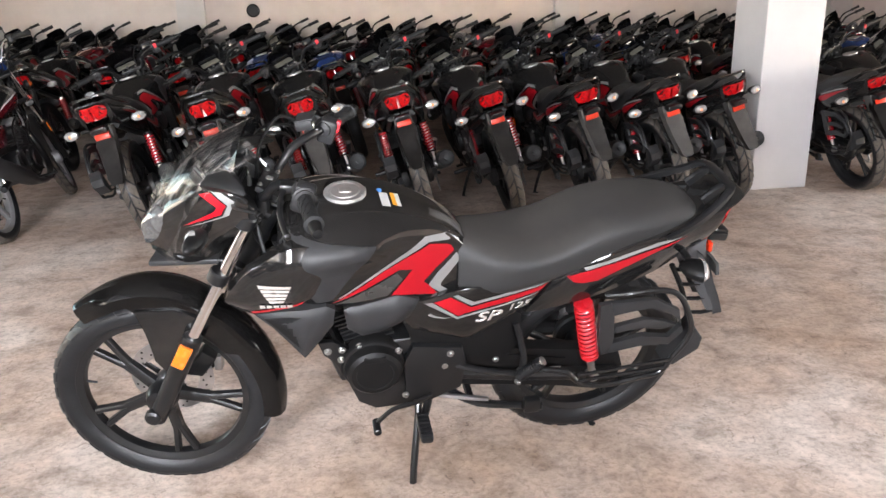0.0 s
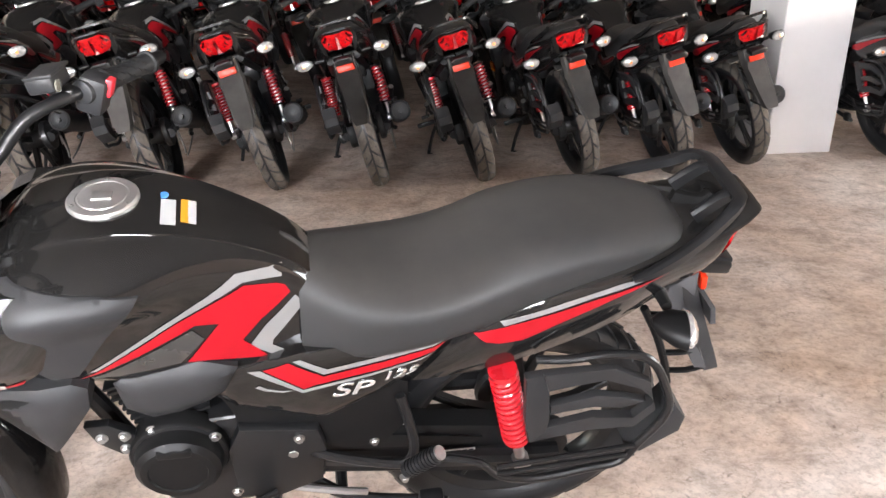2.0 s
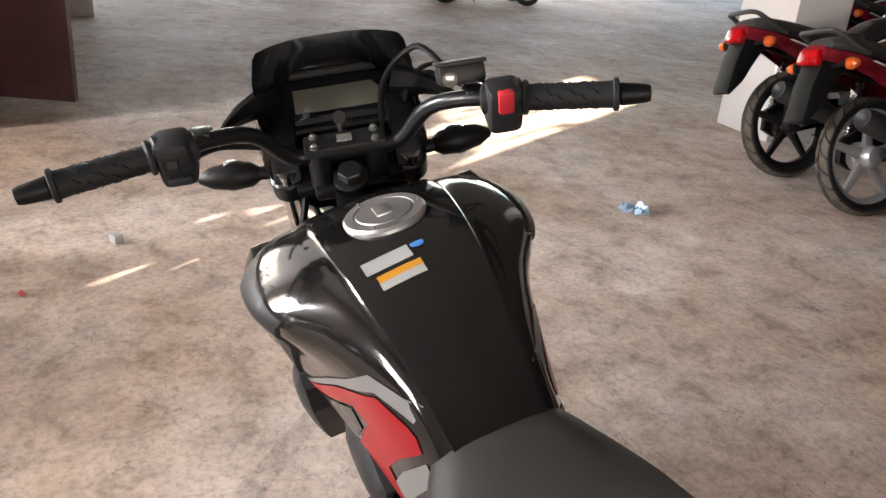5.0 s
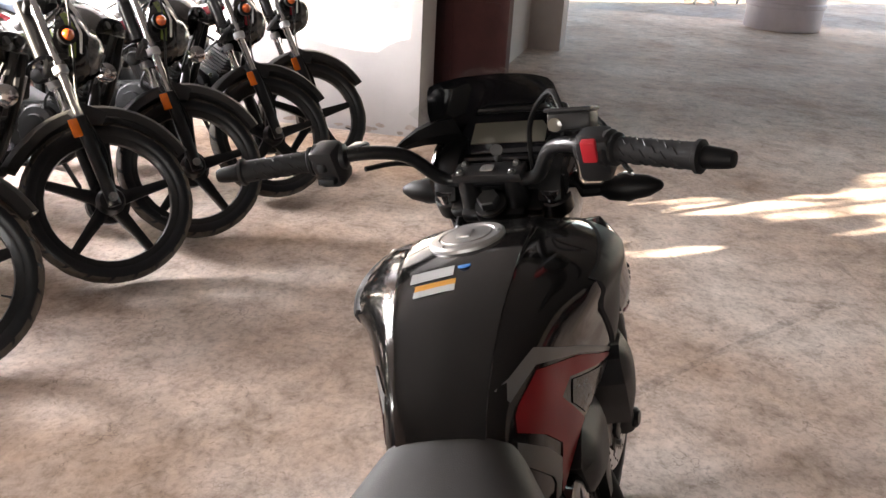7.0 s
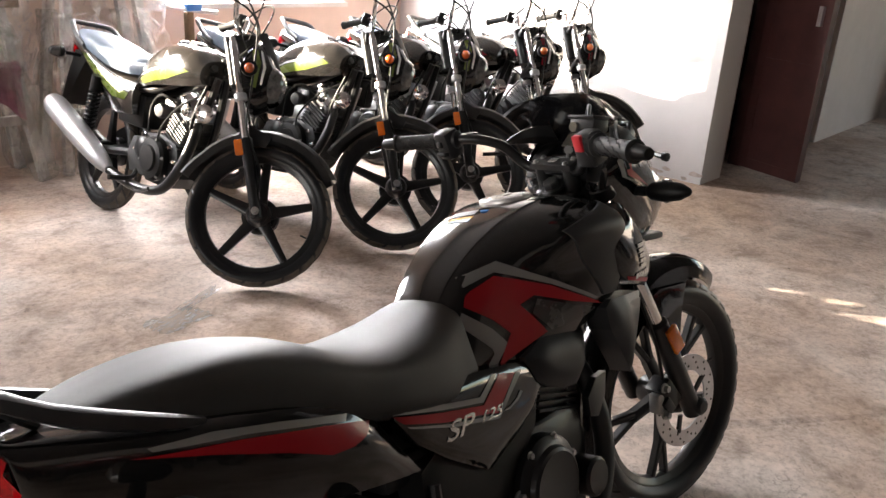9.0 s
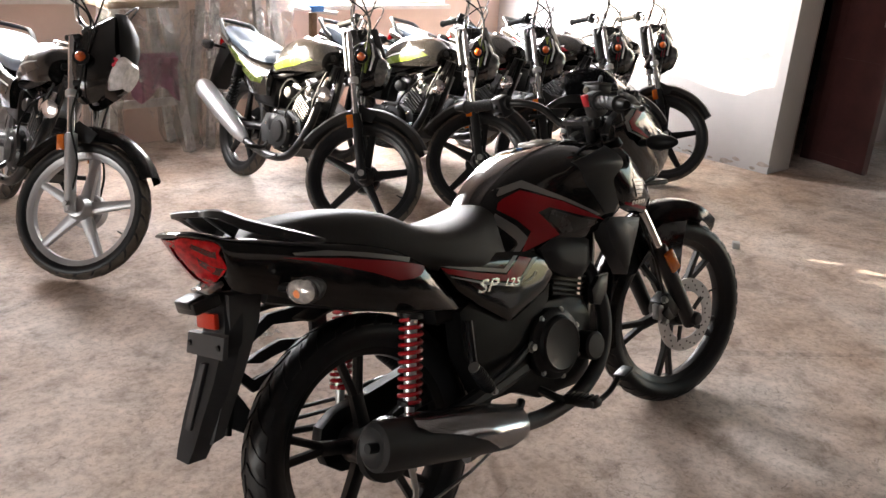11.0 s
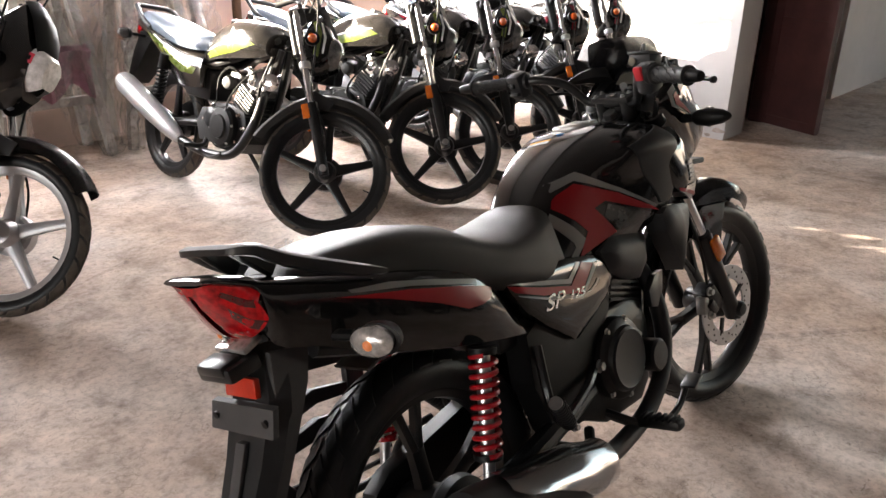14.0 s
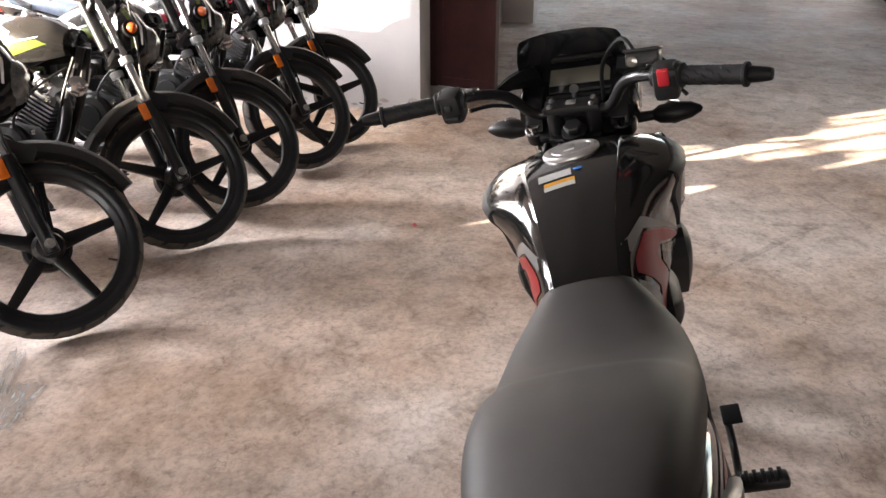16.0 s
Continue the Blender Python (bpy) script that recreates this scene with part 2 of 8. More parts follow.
M_BLUEPAINT = mat("blue_tank_paint", (0.02, 0.045, 0.16), 0.12, coat=1.0, var=0.15)
M_REDPAINT = mat("maroon_tank_paint", (0.13, 0.006, 0.012), 0.14, coat=1.0, var=0.15)
M_GREEN = mat("green_stripe", (0.10, 0.135, 0.018), 0.25, coat=0.8, var=0.06)
M_WHITESTRIPE = mat("white_stripe", (0.75, 0.75, 0.74), 0.2, coat=0.8, var=0.05)
M_BLUESEAT = mat("wrapped_seat_vinyl", (0.13, 0.165, 0.215), 0.42, coat=0.25, var=0.25, scale=16, bump=0.5, bscale=25)
M_DOOR = mat("oxide_red_paint", (0.060, 0.020, 0.020), 0.5, var=0.3, scale=5, bump=0.1, bscale=60)
M_WOOD = mat("weathered_wood", (0.15, 0.095, 0.055), 0.75, var=0.35, scale=12, bump=0.3, bscale=60)
M_GREYWOOD = mat("plastic_covered_wood", (0.42, 0.39, 0.37), 0.8, var=0.35, scale=14, bump=0.3, bscale=60)
M_FRAME = mat("window_frame_paint", (0.62, 0.60, 0.57), 0.5, var=0.08)
M_FLAP = mat("dusty_flap_plastic", (0.058, 0.054, 0.051), 0.7, var=0.3, scale=10, bump=0.1, bscale=200, spec=0.25)
M_FLAPGREY = mat("grey_flap_plastic", (0.046, 0.046, 0.048), 0.55, var=0.2, scale=10, bump=0.1, bscale=300, spec=0.3)
M_GUARD = mat("grey_guard_plastic", (0.042, 0.040, 0.039), 0.5, var=0.15, bump=0.1, bscale=300, spec=0.35)
M_TREAD = mat("dusty_tread_rubber", (0.075, 0.064, 0.055), 0.8, var=0.3, scale=20, bump=0.15, bscale=150, spec=0.2)
M_SCREEN = mat("smoked_screen", (0.006, 0.006, 0.007), 0.08, coat=1.0, var=0.1)


def clear_film(name="clear_plastic_film", milk=0.015, milk_most=0.30, gloss_most=0.38, crease=1.0):
    m = bpy.data.materials.new(name)
    m.use_nodes = True
    nt = m.node_tree
    nt.nodes.remove(nt.nodes["Principled BSDF"])
    tr, gl, mx = nt.nodes.new("ShaderNodeBsdfTransparent"), nt.nodes.new("ShaderNodeBsdfGlossy"), nt.nodes.new("ShaderNodeMixShader")
    tr.inputs[0].default_value = (0.90, 0.90, 0.89, 1)
    gl.inputs["Roughness"].default_value = 0.12
    nz, tc, bp = nt.nodes.new("ShaderNodeTexNoise"), nt.nodes.new("ShaderNodeTexCoord"), nt.nodes.new("ShaderNodeBump")
    nz.inputs["Scale"].default_value, nz.inputs["Detail"].default_value = 9, 6
    mp = nt.nodes.new("ShaderNodeMapping")
    mp.inputs["Scale"].default_value = (1.2, 6.0, 1.0)
    nt.links.new(tc.outputs["Object"], mp.inputs["Vector"])
    nz.inputs["Distortion"].default_value = 2.0
    bp.inputs["Strength"].default_value, bp.inputs["Distance"].default_value = crease, 0.02 * crease
    nt.links.new(mp.outputs[0], nz.inputs["Vector"])
    nt.links.new(nz.outputs["Fac"], bp.inputs["Height"])
    nt.links.new(bp.outputs["Normal"], gl.inputs["Normal"])
    lw = nt.nodes.new("ShaderNodeMapRange")
    lw.inputs[1].default_value, lw.inputs[2].default_value = 0.45, 0.62
    lw.inputs[3].default_value, lw.inputs[4].default_value = 0.16 * gloss_most, gloss_most
    nt.links.new(nz.outputs["Fac"], lw.inputs[0])
    nt.links.new(lw.outputs[0], mx.inputs[0])
    nt.links.new(tr.outputs[0], mx.inputs[1])
    nt.links.new(gl.outputs[0], mx.inputs[2])
    df, m2 = nt.nodes.new("ShaderNodeBsdfTranslucent"), nt.nodes.new("ShaderNodeMixShader")
    d2 = nt.nodes.new("ShaderNodeBsdfDiffuse")
    ad = nt.nodes.new("ShaderNodeMixShader")
    nt.links.new(df.outputs[0], ad.inputs[1])
    nt.links.new(d2.outputs[0], ad.inputs[2])
    mr = nt.nodes.new("ShaderNodeMapRange")
    mr.inputs[1].default_value, mr.inputs[2].default_value = 0.50, 0.72
    mr.inputs[3].default_value, mr.inputs[4].default_value = milk, milk_most
    nt.links.new(nz.outputs["Fac"], mr.inputs[0])
    nt.links.new(mr.outputs[0], m2.inputs[0])
    nt.links.new(mx.outputs[0], m2.inputs[1])
    nt.links.new(ad.outputs[0], m2.inputs[2])
    nt.links.new(m2.outputs[0], nt.nodes["Material Output"].inputs[0])
    return m


M_FILM = clear_film()
M_HEAPFILM = clear_film("milky_plastic_film", 0.35, 0.75, 0.3, 0.6)
M_SCREENFILM = clear_film("stretched_clear_film", 0.0, 0.05, 0.20, 0.35)


def smear():
    """Faint dark rubber mark on the cement."""
    m = bpy.data.materials.new("tyre_smear")
    m.use_nodes = True
    nt = m.node_tree
    bs = nt.nodes["Principled BSDF"]
    bs.inputs["Base Color"].default_value = (0.07, 0.06, 0.055, 1)
    bs.inputs["Roughness"].default_value = 0.8
    tr, mx, nz = nt.nodes.new("ShaderNodeBsdfTransparent"), nt.nodes.new("ShaderNodeMixShader"), nt.nodes.new("ShaderNodeTexNoise")
    nz.inputs["Scale"].default_value, nz.inputs["Detail"].default_value = 30, 8
    mr = nt.nodes.new("ShaderNodeMapRange")
    mr.inputs[1].default_value, mr.inputs[2].default_value = 0.35, 0.7
    mr.inputs[3].default_value, mr.inputs[4].default_value = 0.03, 0.28
    tc = nt.nodes.new("ShaderNodeTexCoord")
    nt.links.new(tc.outputs["Object"], nz.inputs["Vector"])
    nt.links.new(nz.outputs["Fac"], mr.inputs[0])
    nt.links.new(mr.outputs[0], mx.inputs[0])
    nt.links.new(tr.outputs[0], mx.inputs[1])
    nt.links.new(bs.outputs[0], mx.inputs[2])
    nt.links.new(mx.outputs[0], nt.nodes["Material Output"].inputs[0])
    return m


M_SMEAR = smear()
M_SHEET = clear_film("dull_plastic_film", 0.22, 0.75)


# ---- mesh helpers ----
TINY = set('vent_slot tread engine_bolt cover_bolt clamp_bolt cap_screw disc_hole print_bar cable stem_nut peg_cap caliper_pin grip_pattern'.split())


def part(name, bm, material, parent, label="", smooth=True, angle=0.6):
    bmesh.ops.recalc_face_normals(bm, faces=bm.faces)
    for f in bm.faces:
        f.smooth = smooth
    if smooth:
        for e in bm.edges:
            if len(e.link_faces) == 2 and e.calc_face_angle(0) > angle:
                e.smooth = False
    me = bpy.data.meshes.new(name)
    bm.to_mesh(me)
    bm.free()
    me.materials.append(material)
    ob = new(name, me)
    ob.parent = parent
    if label:
        ob["label"] = label
    if name in TINY:
        ob["kind"] = "stuff"
    return ob


def thing(name, label, category, group="", kind=""):
    return tagged(new(name), label, category, group, kind)


def frame_of(a, b):
    w = (Vector(b) - Vector(a)).normalized()
    u = w.orthogonal().normalized()
    return u, w.cross(u), w


def ring(bm, c, u, v, r, seg, ry=None):
    ry = r if ry is None else ry
    return [bm.verts.new(Vector(c) + u * (r * math.cos(2 * math.pi * i / seg)) + v * (ry * math.sin(2 * math.pi * i / seg))) for i in range(seg)]


def bridge(bm, a, b):
    n = len(a)
    for i in range(n):
        bm.faces.new((a[i], a[(i + 1) % n], b[(i + 1) % n], b[i]))


def cyl(bm, a, b, r, r2=None, seg=16, bevel=0.0):
    r2 = r if r2 is None else r2
    u, v, w = frame_of(a, b)
    a, b = Vector(a), Vector(b)
    rows = [(a, r), (b, r2)]
    if bevel:
        rows = [(a, r - bevel), (a + w * bevel, r), (b - w * bevel, r2), (b, r2 - bevel)]
    rings = [ring(bm, p, u, v, q, seg) for p, q in rows]
    for p, q in zip(rings, rings[1:]):
        bridge(bm, p, q)
    bm.faces.new(rings[0][::-1])
    bm.faces.new(rings[-1])
    return bm


def lathe(bm, a, way, prof, seg=32, closed=False):
    """Rings of (along, radius) round the axis from a."""
    a, w = Vector(a), Vector(way).normalized()
    u = w.orthogonal().normalized()
    v = w.cross(u)
    rings = [ring(bm, a + w * s, u, v, r, seg) for s, r in prof]
    for p, q in zip(rings, rings[1:]):
        bridge(bm, p, q)
    if closed:
        bridge(bm, rings[-1], rings[0])
    else:
        bm.faces.new(rings[0][::-1])
        bm.faces.new(rings[-1])
    return bm


def spline(pts, n=6):
    pts = [Vector(p) for p in pts]
    out = []
    for i in range(len(pts) - 1):
        p0, p1, p2, p3 = pts[max(i - 1, 0)], pts[i], pts[i + 1], pts[min(i + 2, len(pts) - 1)]
        for k in range(n):
            t = k / n
            out.append(0.5 * (2 * p1 + (p2 - p0) * t + (2 * p0 - 5 * p1 + 4 * p2 - p3) * t * t + (3 * p1 - 3 * p2 + p3 - p0) * t ** 3))
    return out + [pts[-1]]


def tube(bm, pts, r, seg=10, n=5, flat=1.0, up=(0, 0, 1), r_end=None):
    """A swept tube; flat scales it along up."""
    path = spline(pts, n) if n > 1 else [Vector(p) for p in pts]
    rings, u = [], None
    for i, p in enumerate(path):
        w = (path[min(i + 1, len(path) - 1)] - path[max(i - 1, 0)]).normalized()
        if flat != 1.0:
            v = (Vector(up) - w * w.dot(Vector(up))).normalized()
            u = v.cross(w)
        else:
            u = (u - w * w.dot(u)).normalized() if u else w.orthogonal().normalized()
            v = w.cross(u)
        q = r if r_end is None else r + (r_end - r) * i / (len(path) - 1)
        rings.append(ring(bm, p, u, v, q, seg, q * flat))
    for a, b in zip(rings, rings[1:]):
        bridge(bm, a, b)
    bm.faces.new(rings[0][::-1])
    bm.faces.new(rings[-1])
    return bm


def merge(bm, tmp):
    me = bpy.data.meshes.new("scratch")
    tmp.to_mesh(me)
    tmp.free()
    bm.from_mesh(me)
    bpy.data.meshes.remove(me)
    return bm


def box(bm, c, s, bevel=0.0, m=None):
    tmp = bmesh.new()
    bmesh.ops.create_cube(tmp, size=1.0)
    bmesh.ops.scale(tmp, vec=s, verts=tmp.verts)
    if bevel:
        bmesh.ops.bevel(tmp, geom=tmp.edges[:], offset=min(bevel, 0.45 * min(s)), segments=2, affect="EDGES", profile=0.5, clamp_overlap=True)
    bmesh.ops.transform(tmp, matrix=Matrix.Translation(c) @ (m or Matrix()), verts=tmp.verts)
    return merge(bm, tmp)


def prism(bm, pts, y0, y1, bevel=0.0, taper=1.0):
    """An outline in x and z between two y, with rounded rims."""
    tmp = bmesh.new()
    a = [tmp.verts.new((x, y0, z)) for x, z in pts]
    b = [tmp.verts.new((x, y1, z)) for x, z in pts]
    bridge(tmp, a, b)
    tmp.faces.new(a[::-1])
    tmp.faces.new(b)
    if bevel:
        es = [e for e in tmp.edges if abs(e.verts[0].co.y - e.verts[1].co.y) < 1e-6]
        bevel = min(bevel, 0.35 * min(e.calc_length() for e in es), 0.4 * abs(y1 - y0))
        bmesh.ops.bevel(tmp, geom=es, offset=bevel, segments=2, affect="EDGES", profile=0.6, clamp_overlap=True)
    return merge(bm, tmp)


def plate(bm, pts, z0, z1, m, bevel=0.0):
    """A flat outline of (across, up the slope) as a plate of some thickness in the frame m."""
    tmp = prism(bmesh.new(), pts, z0, z1, bevel)
    turn = Matrix(((0, 0, 1, 0), (1, 0, 0, 0), (0, 1, 0, 0), (0, 0, 0, 1)))
    bmesh.ops.transform(tmp, matrix=m @ turn, verts=tmp.verts)
    return merge(bm, tmp)


def blade(bm, rows, n=4):
    """A bar with a flat oval section swept along rows of (x, y, z, half height, half thickness), its height kept upright."""
    path = spline([r[:3] for r in rows], n)
    size = spline([(r[3], r[4], 0) for r in rows], n)
    rings = []
    for i, p in enumerate(path):
        w = (path[min(i + 1, len(path) - 1)] - path[max(i - 1, 0)]).normalized()
        u = (Vector((0, 0, 1)) - w * w.z).normalized()
        v = w.cross(u)
        h, t = size[i][0], size[i][1]
        rings.append([bm.verts.new(p + u * (h * a) + v * (t * b)) for a, b in ((1, 0.3), (0.7, 1), (-0.7, 1), (-1, 0.3), (-1, -0.3), (-0.7, -1), (0.7, -1), (1, -0.3))])
    for a, b in zip(rings, rings[1:]):
        bridge(bm, a, b)
    bm.faces.new(rings[0][::-1])
    bm.faces.new(rings[-1])
    return bm


def rim_distance(x, z, pts):
    best = 9.0
    for (x0, z0), (x1, z1) in zip(pts, pts[1:] + pts[:1]):
        dx, dz = x1 - x0, z1 - z0
        t = max(0, min(1, ((x - x0) * dx + (z - z0) * dz) / (dx * dx + dz * dz + 1e-12)))
        best = min(best, math.hypot(x - x0 - t * dx, z - z0 - t * dz))
    return best


def shell(bm, pts, yfun, depth, bulge=0.0, step=0.03, soft=0.03):
    """A curved panel: an outline in x and z laid on the surface y = yfun(x, z), domed towards its middle, with a rim of the given depth."""
    f = bm.faces.new([bm.verts.new((x, 0, z)) for x, z in pts])
    grid_cut(bm, f, step)
    s = 1 if yfun(pts[0][0], pts[0][1]) > 0 else -1
    for v in bm.verts:
        k = 1 - min(1, rim_distance(v.co.x, v.co.z, pts) / soft)
        v.co.y = yfun(v.co.x, v.co.z) + s * bulge * (1 - k * k)
    return rim_in(bm, s * depth)


def rim_in(bm, depth):
    made = bmesh.ops.extrude_edge_only(bm, edges=[e for e in bm.edges if e.is_boundary])["geom"]
    for v in made:
        if isinstance(v, bmesh.types.BMVert):
            v.co.y -= depth
    return bm


def grid_cut(bm, face, step):
    xs = [v.co.x for v in face.verts]
    zs = [v.co.z for v in face.verts]
    for axis, lo, hi in ((0, min(xs), max(xs)), (2, min(zs), max(zs))):
        k = math.floor(lo / step) + 1
        while k * step < hi:
            co, no = Vector((0, 0, 0)), Vector((0, 0, 0))
            co[axis], no[axis] = k * step, 1
            bmesh.ops.bisect_plane(bm, geom=bm.verts[:] + bm.edges[:] + bm.faces[:], plane_co=co, plane_no=no, dist=1e-5)
            k += 1
    bmesh.ops.triangulate(bm, faces=[f for f in bm.faces if len(f.verts) > 4])


def loft(bm, sections, n=4, m=3, cap=True, sym=True):
    """Sections (x, half profile of (y, z) from the top middle down), mirrored and smoothed both ways."""
    rows = []
    for x, prof in sections:
        half = spline([(x + (q[2] if len(q) > 2 else 0), q[0], q[1]) for q in prof], m)
        rows.append(half)
    cols = [spline([r[i] for r in rows], n) for i in range(len(rows[0]))]
    prev = None
    ends = []
    for k in range(len(cols[0])):
        half = [c[k] for c in cols]
        full = [Vector((p.x, -p.y, p.z)) for p in half[::-1] if abs(p.y) > 1e-6] + half if sym else half
        row = [bm.verts.new(p) for p in full]
        if prev:
            for i in range(len(row) - 1):
                bm.faces.new((prev[i], prev[i + 1], row[i + 1], row[i]))
        prev = row
        ends.append(row)
    if cap:
        for row in (ends[0], ends[-1]):
            try:
                bm.faces.new(row)
            except ValueError:
                pass
    return bm


def decal(name, outline, side, tree, material, parent, lift=0.0015, step=0.02, label="", depth=0.0):
    """A sticker that follows the body under it: an outline in x and z thrown sideways on it."""
    bm = bmesh.new()
    f = bm.faces.new([bm.verts.new((x, 0, z)) for x, z in outline])
    grid_cut(bm, f, step)
    for v in bm.verts:
        hit = tree.ray_cast(Vector((v.co.x, side * 0.5, v.co.z)), Vector((0, -side, 0)))
        v.co.y = hit[0].y + side * lift if hit[0] else 0.0
    near = [v for v in bm.verts if v.co.y == 0.0]
    for v in near:
        v.co.y = min((o for o in bm.verts if o.co.y != 0.0), key=lambda o: (o.co.x - v.co.x) ** 2 + (o.co.z - v.co.z) ** 2).co.y
    if depth:
        rim_in(bm, side * depth)
    return part(name, bm, material, parent, label)


def text_mesh(body, size, m, material, parent, name="lettering", shear=0.0, depth=0.0012, label="", bold=0.035):
    cu = bpy.data.curves.new(name, "FONT")
    cu.body, cu.size, cu.extrude, cu.shear, cu.offset = body, size, depth, shear, size * bold
    cu.align_x, cu.align_y = "CENTER", "CENTER"
    tmp = bpy.data.objects.new(name, cu)
    scene.collection.objects.link(tmp)
    me = bpy.data.meshes.new_from_object(tmp.evaluated_get(bpy.context.evaluated_depsgraph_get()))
    bpy.data.objects.remove(tmp)
    me.transform(m)
    me.materials.append(material)
    ob = new(name, me)
    ob.parent = parent
    if label:
        ob["label"] = label
    return ob


# ---- the sporty commuter motorcycle ----
from mathutils.bvhtree import BVHTree

RAKE = radians(27)
HEAD = Vector((0.885, 0, 0.95))
STEER_AXIS = Vector((-math.sin(RAKE), 0, math.cos(RAKE)))
CM_R = 0.290           # the plain model's wheels
CM_AXLE_F = Vector((1.25, 0, 0.290))
CM_AXLE_R = Vector((0.0, 0, 0.290))
SP_R = 0.303           # the sporty model's wheels
SP_AXLE_F = Vector((1.247, 0, 0.318))
SP_AXLE_R = Vector((0.0, 0, 0.318))


def steer(angle):
    return Matrix.Translation(HEAD) @ Matrix.Rotation(radians(angle), 4, STEER_AXIS) @ Matrix.Translation(-HEAD)


def tyre(bm, c, R, w, seg=64):
    """A tyre as a closed ring."""
    prof = [(-w * 0.30, R - w * 0.75), (-w * 0.46, R - w * 0.58), (-w * 0.50, R - w * 0.38), (-w * 0.46, R - w * 0.22), (-w * 0.34, R - w * 0.075), (-w * 0.17, R - w * 0.012),
            (0, R), (w * 0.17, R - w * 0.012), (w * 0.34, R - w * 0.075), (w * 0.46, R - w * 0.22), (w * 0.50, R - w * 0.38), (w * 0.46, R - w * 0.58), (w * 0.30, R - w * 0.75)]
    lathe(bm, c, (0, 1, 0), prof, seg, closed=True)
    return bm


def tread(bm, c, R, w, knobs=26, front=False, fill=0.62):
    """Blocks of tread, proud of the tyre."""
    for k in range(knobs):
        for s in (-1, 1):
            a = 2 * math.pi * (k + (0.5 if s > 0 else 0)) / knobs
            rows = []
            for y, lift in ((0.05, 0.0035), (0.22, 0.004), (0.38, 0.004), (0.46, 0.003)):
                rr = R - w * (0.005 if y < 0.1 else 0.03 if y < 0.3 else 0.115 if y < 0.4 else 0.21)
                aa = a + (y - 0.05) * (0.34 if front else 0.42)
                hw = math.pi / knobs * fill
                rows.append([Vector((c[0] + (rr + h) * math.cos(aa + t), c[1] + s * w * y, c[2] + (rr + h) * math.sin(aa + t))) for t, h in ((-hw, -0.002), (-hw, lift), (hw, lift), (hw, -0.002))])
            vs = [[bm.verts.new(p) for p in r] for r in rows]
            for p, q in zip(vs, vs[1:]):
                for i in range(3):
                    bm.faces.new((p[i], p[i + 1], q[i + 1], q[i]))
            bm.faces.new(vs[0])
            bm.faces.new(vs[-1][::-1])
    return bm


def rim(bm, c, R, w, seg=64):
    prof = [(-w * 0.5, R - 0.004), (-w * 0.5, R + 0.006), (-w * 0.38, R + 0.006), (-w * 0.30, R - 0.010), (0, R - 0.016), (w * 0.30, R - 0.010), (w * 0.38, R + 0.006), (w * 0.5, R + 0.006),
            (w * 0.5, R - 0.004), (w * 0.40, R - 0.014), (w * 0.28, R - 0.026), (0, R - 0.030), (-w * 0.28, R - 0.026), (-w * 0.40, R - 0.014)]
    return lathe(bm, c, (0, 1, 0), prof, seg, closed=True)


def spoke(bm, c, a, r0, r1, split=True, w=0.03, th=0.022):
    """One cast spoke, forked into two near the rim."""
    def bar(p, q, w0, w1, t0, t1):
        p, q = Vector(p), Vector(q)
        u = (q - p).normalized()
        s = Vector((-u.z, 0, u.x))
        rows = []
        for o, ww, tt in ((p, w0, t0), ((p + q) / 2, (w0 + w1) / 2 * 0.92, (t0 + t1) / 2), (q, w1, t1)):
            rows.append([bm.verts.new(o + s * (ww * x) + Vector((0, tt * y, 0))) for x, y in ((-0.5, -0.35), (-0.28, -0.5), (0.28, -0.5), (0.5, -0.35), (0.5, 0.35), (0.28, 0.5), (-0.28, 0.5), (-0.5, 0.35))])
        for x, y in zip(rows, rows[1:]):
            bridge(bm, x, y)
        bm.faces.new(rows[0][::-1])
        bm.faces.new(rows[-1])
    at = lambda r, b: Vector((c[0] + r * math.cos(b), c[1], c[2] + r * math.sin(b)))
    if split:
        rm = r0 + (r1 - r0) * 0.42
        bar(at(r0, a), at(rm + 0.01, a + 0.03), w * 1.15, w * 1.05, th * 1.5, th * 1.2)
        bar(at(rm - 0.012, a + 0.03), at(r1, a + 0.155), w * 0.62, w * 0.60, th * 1.1, th)
        bar(at(rm - 0.012, a + 0.03), at(r1, a - 0.115), w * 0.66, w * 0.62, th * 1.1, th)
    else:
        bar(at(r0, a), at(r1, a), w * 1.7, w * 1.0, th * 1.6, th * 1.1)
    return bm


